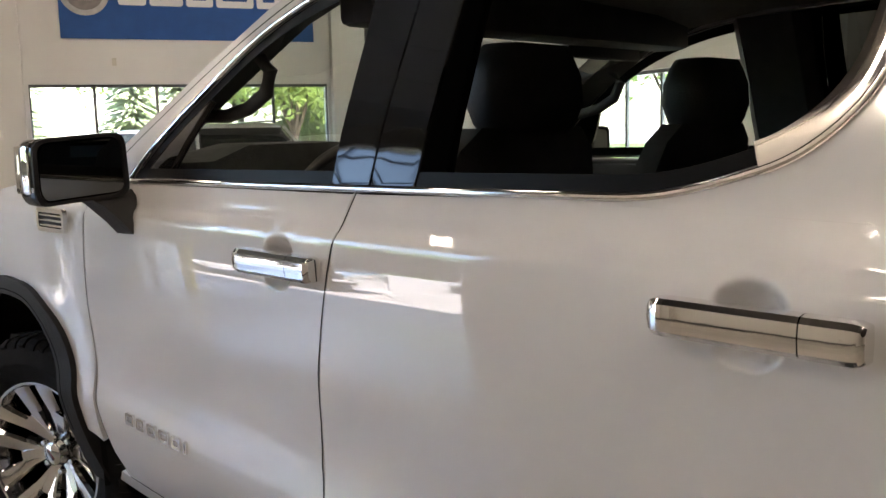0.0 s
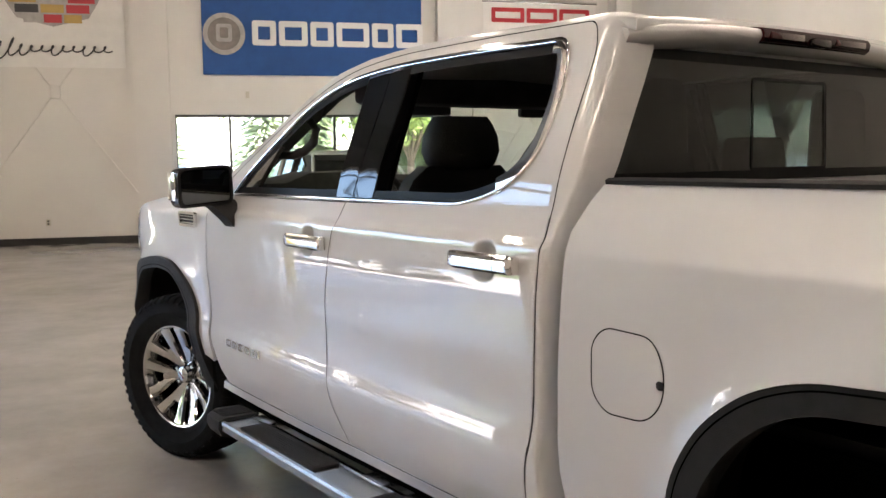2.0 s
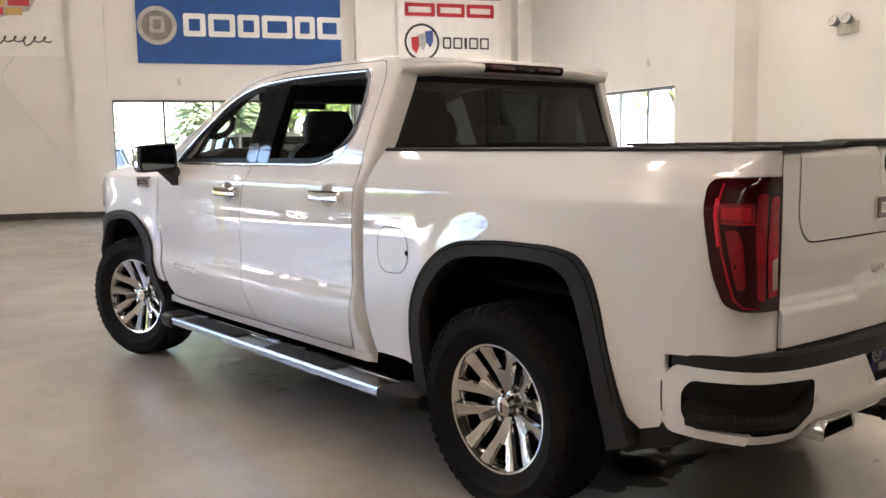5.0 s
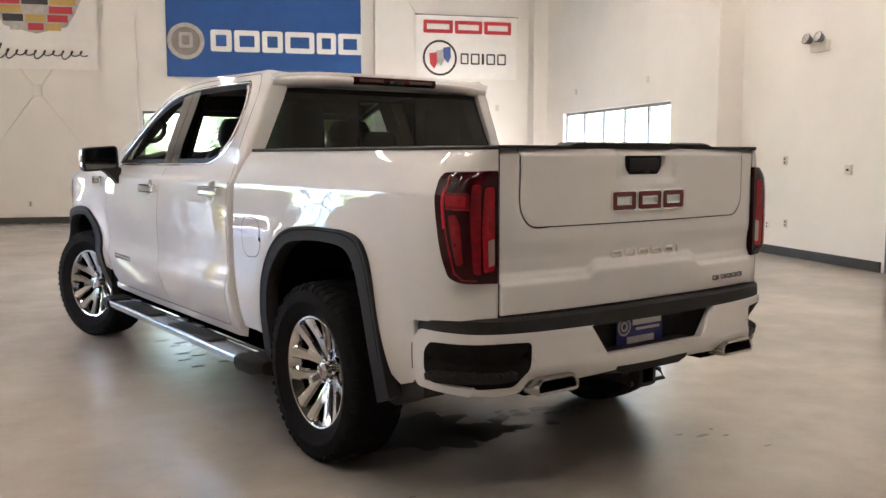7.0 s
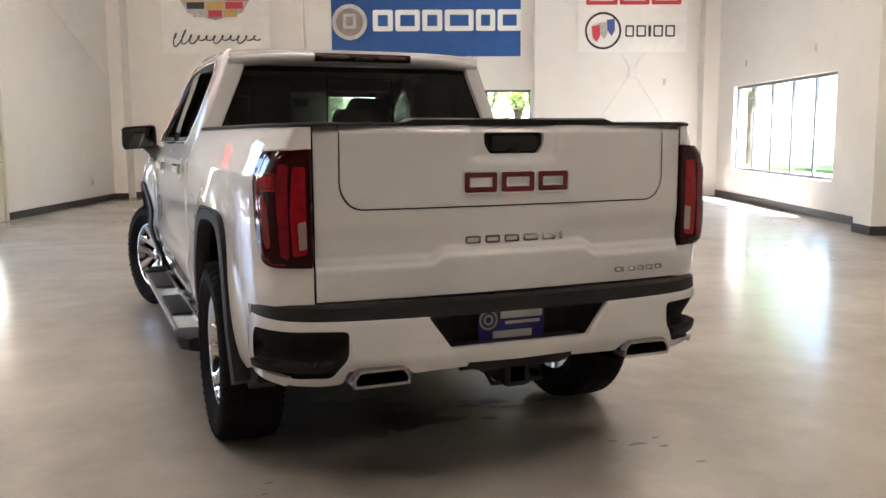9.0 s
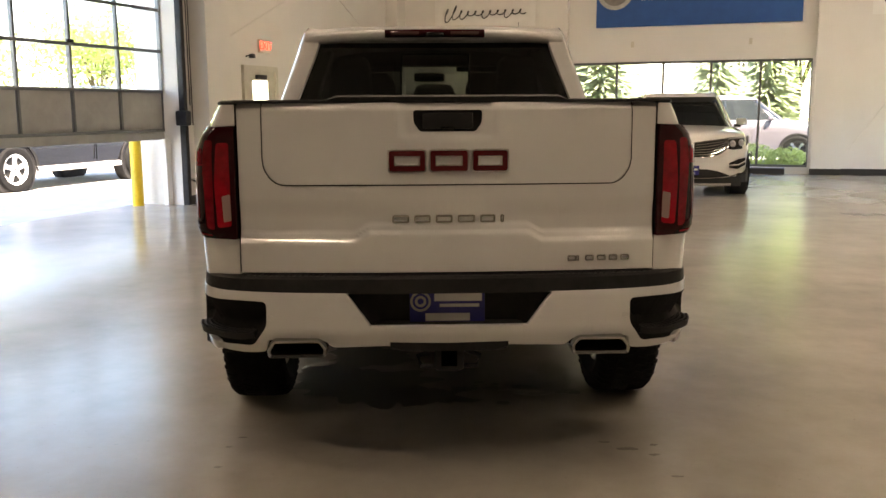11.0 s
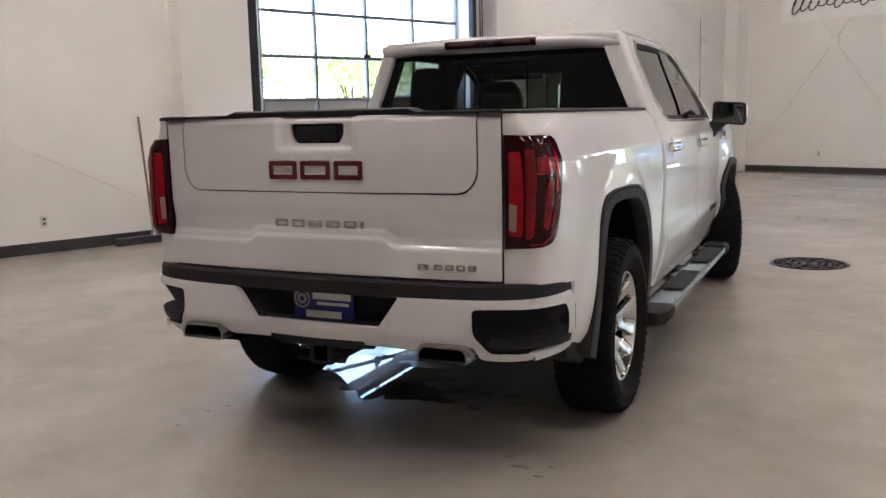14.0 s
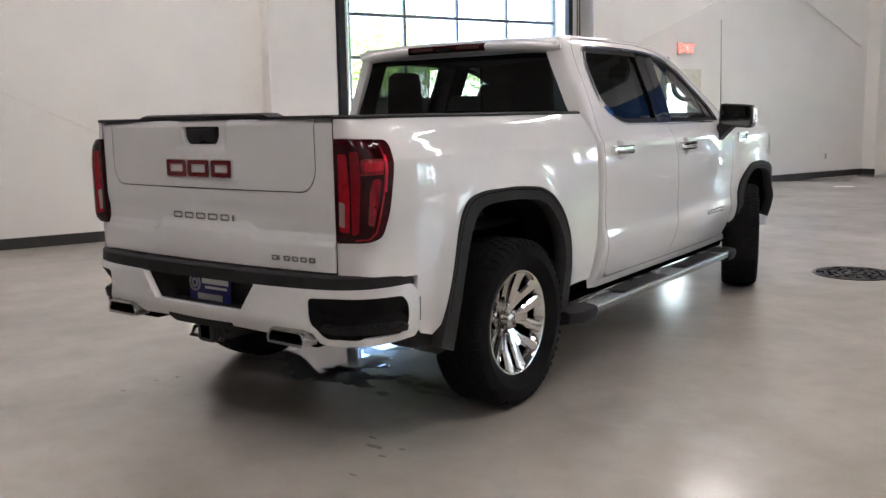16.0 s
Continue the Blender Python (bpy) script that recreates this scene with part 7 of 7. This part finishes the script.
def suv(name, m, paint, length, width, height, label, category="parked car", wr=0.36, lamps=True, clear=0.0, dish=None, sill=None):
    """A plain closed car: x right, y forwards, origin on the ground at its middle."""
    c = thing(name, m, label, category, "parked cars")
    L, w, k = length, width / 2, height / 1.68
    rows = []
    for f, zl, zt, wf in ((0.5, 0.44, 0.74, 0.50), (0.494, 0.34, 0.87, 0.71), (0.478, 0.28, 0.94, 0.885), (0.44, 0.26, 0.985, 0.958), (0.40, 0.26, 1.01, 0.985), (0.30, 0.22, 1.05, 1.0), (0.20, 0.22, 1.085, 1.0), (0.0, 0.22, 1.09, 1.0),
                          (-0.25, 0.22, 1.11, 1.0), (-0.38, 0.24, 1.13, 0.985), (-0.46, 0.30, 1.13, 0.95), (-0.49, 0.40, 1.08, 0.88), (-0.5, 0.5, 0.95, 0.80)):
        a, zt, zl = w * wf, zt * k, zl + clear
        mid = 0.45 * zl + 0.55 * zt
        half = [(0.0, zl), (0.80 * a, zl), (0.93 * a, zl + 0.05), (0.965 * a, zl + 0.2 * (zt - zl)), (0.975 * a, mid * 0.9), (a, zt - 0.26 * (zt - zl)), (0.985 * a, zt - 0.12 * (zt - zl)), (0.92 * a, zt - 0.01), (0.78 * a, zt + 0.022), (0.4 * a, zt + 0.035), (0.0, zt + 0.042)]
        rows.append([(x, f * L, z) for x, z in half] + [(-x, f * L, z) for x, z in half[-2:0:-1]])
    part("body", loft(bmesh.new(), rows), paint, c, "", 0.75)
    zb = 1.08 * k

    def ring(y0, y1, ww, z, r=0.18):
        return [(x, y, z) for x, y in rounded([(-ww, y0), (ww, y0), (ww * 0.93, y1), (-ww * 0.93, y1)], r, 5)]

    part("cabin_glass", loft(bmesh.new(), [ring(-0.475 * L, 0.235 * L, 0.88 * w, zb - 0.02), ring(-0.455 * L, 0.165 * L, 0.80 * w, zb + 0.22 * k), ring(-0.43 * L, 0.085 * L, 0.69 * w, height - 0.07)]), CAR_GLASS, c, "dark windows", 0.8)
    part("roof", loft(bmesh.new(), [ring(-0.445 * L, 0.095 * L, 0.70 * w, height - 0.078), ring(-0.44 * L, 0.085 * L, 0.685 * w, height - 0.05), ring(-0.42 * L, 0.06 * L, 0.63 * w, height - 0.015), ring(-0.38 * L, 0.0, 0.50 * w, height)]), paint, c, "", 0.9)
    for s in (-1, 1):
        part("pillar", tube(bmesh.new(), [(s * 0.82 * w, 0.235 * L, zb - 0.02), (s * 0.755 * w, 0.165 * L, zb + 0.23 * k), (s * 0.645 * w, 0.085 * L, height - 0.07)], 0.024, 6), paint, c, "", 0.9)
        for f in (-0.07, -0.25):
            part("pillar", tube(bmesh.new(), [(s * 0.875 * w, f * L, zb - 0.02), (s * 0.69 * w, f * L - 0.03, height - 0.07)], 0.03, 6), CAR_GLASS if f > -0.2 else paint, c, "", 0.9)
        part("roof_rail", tube(bmesh.new(), [(s * 0.62 * w, 0.03 * L, height - 0.03), (s * 0.62 * w, 0.0, height + 0.02), (s * 0.61 * w, -0.3 * L, height + 0.02), (s * 0.61 * w, -0.35 * L, height - 0.03)], 0.015, 6), SATIN, c)
        mr = part("door_mirror", loft(bmesh.new(), [[(s * (0.98 * w + 0.04 + a * q), 0.165 * L + d, zb + 0.09 + b * q) for a, b in rounded([(-0.08, -0.06), (0.10, -0.06), (0.10, 0.06), (-0.08, 0.07)], 0.03)] for d, q in ((-0.05, 0.9), (0.0, 1.0), (0.06, 0.6))]), paint, c, "", 0.9)
        part("mirror_foot", boxed(s * 0.90 * w, s * (w + 0.02), 0.165 * L - 0.03, 0.165 * L + 0.03, zb, zb + 0.05, 0.01), GLOSSBLACK, mr)
        part("sill", boxed(s * 0.90 * w, s * 0.985 * w, -0.20 * L, 0.20 * L, 0.20 + clear, 0.30 + clear, 0.02), sill or BLACK, c)
        part("door_seam", boxed(s * (0.99 * w), s * (1.003 * w), -0.068 * L, -0.066 * L, 0.36 + clear, zb - 0.1), SEAM, c, "", 0)
        for f in (0.305, -0.285):
            part("wheel_arch", lathe(bmesh.new(), [(0, -0.25), (wr * 1.22, -0.25), (wr * 1.24, 0.004), (wr * 1.16, 0.012), (wr * 1.13, 0.002), (0, 0.002)], pose(s * (w * 0.992), f * L, wr, 0, 90 * s, 0), 32), BLACK, c, "", 0.6)
            road_wheel(c, pose(s * (w - 0.055), f * L, wr, 0, 90 * s, 0), wr, dish)
        if lamps:
            part("headlamp", loft(bmesh.new(), [[(s * x * w, y * L, z * k + dz) for dz in (0.0, 0.05, 0.09)] + [(s * x * w, y * L - 0.07, z * k + dz) for dz in (0.09, 0.0)] for x, y, z in ((0.42, 0.4965, 0.70), (0.62, 0.489, 0.715), (0.80, 0.471, 0.74), (0.93, 0.437, 0.79))]), CAR_LENS, c, "bright headlamp", 0.6)
        part("tail_lamp", boxed(s * 0.62 * w, s * 0.93 * w, -0.497 * L, -0.45 * L, 0.80 * k, 0.98 * k, 0.03), REDLENS, c, "red tail lamp")
    return c


WHITECAR = car_paint("white car paint", (0.74, 0.74, 0.72))
sv = suv("crossover_car", pose(4.76, 11.98, 0, 0, 0, 168.5), WHITECAR, 4.58, 1.97, 1.69, "white crossover car parked inside before the window, nose forward", lamps=False)
fy = 2.29
for s in (-1, 1):
    WING = ((0.065, 0.575, 0.80, -0.012), (0.28, 0.575, 0.825, -0.010), (0.44, 0.61, 0.845, -0.006), (0.60, 0.715, 0.86, 0.004))
    gr = part("grille_wing", loft(bmesh.new(), [[(s * x, fy - d - 0.10 * max(0.0, z - 0.70), z) for z in (lo_, (lo_ + hi_) / 2, hi_)] + [(s * x, fy - 0.10 - d, z) for z in (hi_, lo_)] for x, lo_, hi_, d in WING]), GLOSSBLACK, sv, "black split grille with chrome slats", 0.5)
    for k in range(7):
        f = 0.03 + 0.94 * k / 6
        part("slat", tube(bmesh.new(), [(s * x, fy + 0.008 - d - 0.10 * max(0.0, lo_ + (hi_ - lo_) * f - 0.70), lo_ + (hi_ - lo_) * f) for x, lo_, hi_, d in WING], 0.0075, 6), CHROME, gr)
    hl = part("headlamp", loft(bmesh.new(), [[(s * x, y - 0.10 * max(0.0, z - 0.70), z) for z in (lo_, (lo_ + hi_) / 2, hi_)] + [(s * x * 0.97, y - 0.12, z) for z in (hi_, lo_)] for x, lo_, hi_, y in ((0.57, 0.705, 0.865, fy - 0.005), (0.68, 0.69, 0.872, fy - 0.018), (0.80, 0.70, 0.878, fy - 0.06), (0.885, 0.735, 0.885, fy - 0.135), (0.950, 0.79, 0.885, fy - 0.30))]), GLOSSBLACK, sv, "dark wrap-round headlamp with bright lenses", 0.6)
    for x, y, z in ((0.66, fy - 0.012, 0.775), (0.79, fy - 0.055, 0.79)):
        part("lamp_lens", lathe(bmesh.new(), [(0, 0.035), (0.03, 0.03), (0.048, 0.012), (0.052, 0.0)], pose(s * x, y - 0.02, z, -90, 0, 0), 18), CAR_LENS, hl)
    part("lamp_strip", tube(bmesh.new(), [(s * 0.58, fy - 0.012, 0.845), (s * 0.72, fy - 0.035, 0.862), (s * 0.86, fy - 0.115, 0.872)], 0.012, 6), CAR_LENS, hl)
    part("fog_slot", loft(bmesh.new(), [[(s * x, fy + 0.004 - d, z) for z in (lo_, hi_)] + [(s * x, fy - 0.10 - d, z) for z in (hi_, lo_)] for x, lo_, hi_, d in ((0.62, 0.43, 0.50, 0.0), (0.76, 0.41, 0.555, 0.03), (0.88, 0.47, 0.575, 0.115))]), GLOSSBLACK, sv, "black fog lamp slot", 0.5)
    part("fog_trim", tube(bmesh.new(), [(s * 0.62, fy + 0.012, 0.465), (s * 0.76, fy - 0.018, 0.475), (s * 0.88, fy - 0.103, 0.525)], 0.014, 6), CHROME, sv)
    part("arch_cladding", loft(bmesh.new(), [[(s * x, y, z) for z in (0.24, hi_)] + [(s * (x - 0.06), y, z) for z in (hi_, 0.24)] for x, y, hi_ in ((0.80, fy - 0.05, 0.38), (0.90, fy - 0.14, 0.40), (0.962, fy - 0.32, 0.43), (0.975, fy - 0.52, 0.46))]), BLACK, sv, "black lower cladding", 0.5)
part("emblem", boxed(-0.045, 0.045, fy - 0.02, fy + 0.025, 0.60, 0.80, 0.012), CHROME, sv)
part("lower_intake", loft(bmesh.new(), [[(x, fy + 0.016 - 0.025 * (x / 0.6) ** 2, z) for z in (0.31, 0.455 - 0.10 * (abs(x) / 0.62) ** 3)] + [(x, fy - 0.1 - 0.09 * (x / 0.6) ** 2, z) for z in (0.455 - 0.10 * (abs(x) / 0.62) ** 3, 0.31)] for x in (-0.62, -0.45, -0.3, 0, 0.3, 0.45, 0.62)]), BLACK, sv, "black lower air intake", 0.5)
part("chin_trim", tube(bmesh.new(), [(x, fy + 0.020 - 0.03 * (x / 0.6) ** 2, 0.305 + 0.06 * (abs(x) / 0.75) ** 4) for x in (-0.75, -0.6, -0.3, 0, 0.3, 0.6, 0.75)], 0.008, 6), CHROME, sv)
part("skid_plate", loft(bmesh.new(), [[(x, fy + 0.022 - 0.03 * (x / 0.6) ** 2, z) for z in (0.185, 0.225)] + [(x, fy - 0.1, z) for z in (0.225, 0.185)] for x in (-0.66, -0.3, 0, 0.3, 0.66)]), SATIN, sv, "silver skid plate", 0.5)
part("front_skirt", loft(bmesh.new(), [[(x, fy + 0.010 - 0.05 * (x / 0.7) ** 2, z) for z in (0.18, 0.335)] + [(x, fy - 0.2, z) for z in (0.335, 0.18)] for x in (-0.82, -0.6, -0.4, 0, 0.4, 0.6, 0.82)]), BLACK, sv, "", 0.5)
pl = part("number_plate", boxed(-0.155, 0.155, fy + 0.02, fy + 0.028, 0.355, 0.505, 0.003), PLATEBLUE, sv, "blue dealer plate with pale bars")
part("bar", boxed(-0.13, 0.06, fy + 0.027, fy + 0.031, 0.43, 0.46), WHITE, pl, "", 0)
part("bar", boxed(-0.09, 0.09, fy + 0.027, fy + 0.031, 0.37, 0.395), WHITE, pl, "", 0)

for ob in sv.children_recursive:          # the face sits high on the nose
    if ob.name.split(".")[0] in ("grille_wing", "slat", "headlamp", "lamp_lens", "lamp_strip", "fog_slot", "fog_trim", "emblem"):
        ob.data.transform(Matrix.Scale(1.10, 4, (0, 0, 1)))

ALLOY = mat("pale cast alloy", (0.66, 0.66, 0.65), 0.4, 0.0, vary=0.1, scale=20)
pk = suv("pickup_parked", at(-12.25, 10.0, -0.03, 180), mat("graphite paint", (0.012, 0.011, 0.011), 0.16, coat=0.8, vary=0.1, scale=20), 5.7, 2.0, 1.92, "dark grey truck parked outside the garage door", "parked truck", 0.41, clear=0.12, dish=ALLOY, sill=ALLOY)
WRAP = [(-1.03, 2.40), (-1.03, 2.58), (-0.99, 2.74), (-0.85, 2.86), (-0.5, 2.92), (0.0, 2.94), (0.5, 2.92), (0.85, 2.86), (0.99, 2.74), (1.03, 2.58), (1.03, 2.40)]
pb = part("chrome_bumper", loft(bmesh.new(), [[(x * k, y + d, z) for k, d, z in ((0.98, -0.02, 0.38), (1.0, 0.0, 0.41), (1.0, 0.0, 0.66), (0.98, -0.02, 0.69), (0.86, -0.12, 0.67), (0.86, -0.12, 0.40))] for x, y in WRAP]), CHROME, pk, "chrome bumper", 0.6)
for s in (-1, 1):
    part("bumper_slot", loft(bmesh.new(), [[(s * x * k, y + d, z) for k, d, z in ((1.004, 0.004, 0.47), (1.004, 0.004, 0.60), (0.98, -0.02, 0.60), (0.98, -0.02, 0.47))] for x, y in ((1.03, 2.46), (1.03, 2.58), (0.99, 2.74), (0.85, 2.86), (0.66, 2.897))]), BLACK, pb, "dark slot", 0.5)
    part("arch_flare", loft(bmesh.new(), [[(s * x, 0.305 * 5.7 + r * math.cos(a), 0.41 + r * math.sin(a)) for x, r in ((0.99, 0.50), (1.025, 0.505), (1.03, 0.56), (0.99, 0.575))] for a in [math.pi * (0.02 + 0.96 * k / 16) for k in range(17)]]), BLACK, pk, "dark wheel arch flare", 0.6)
suv("parked_car", at(-20.5, 4.2, -0.03, 90), WHITECAR, 4.7, 1.9, 1.7, "white car parked across the lot")
suv("parked_car", at(-20.5, 7.4, -0.03, 90), WHITECAR, 4.9, 1.95, 1.8, "white car parked across the lot")
suv("parked_car", at(-20.0, 13.2, -0.03, 90), car_paint("silver paint", (0.45, 0.46, 0.47)), 4.7, 1.9, 1.6, "silver car parked across the lot")
suv("parked_car", at(0.75, 20.9, -0.03, -90), car_paint("mauve grey paint", (0.125, 0.112, 0.130)), 4.7, 1.9, 1.72, "dark mauve-grey car parked along the window")
suv("parked_car", at(-3.55, 24.2, -0.03, 180), car_paint("blue-black paint", (0.030, 0.036, 0.048)), 4.6, 1.95, 1.48, "dark blue-grey car parked facing the window")
suv("parked_car", at(-7.4, 25.0, -0.03, 180), WHITECAR, 4.7, 1.9, 1.65, "white car parked facing the window")
suv("parked_car", at(13.2, 14.0, -0.03, 0), WHITECAR, 5.4, 2.0, 1.9, "white truck parked outside the side windows", "parked car", 0.40)
suv("parked_car", at(13.0, 7.6, -0.03, 0), car_paint("red paint", (0.30, 0.03, 0.04)), 4.6, 1.85, 1.5, "red car parked outside the side windows")
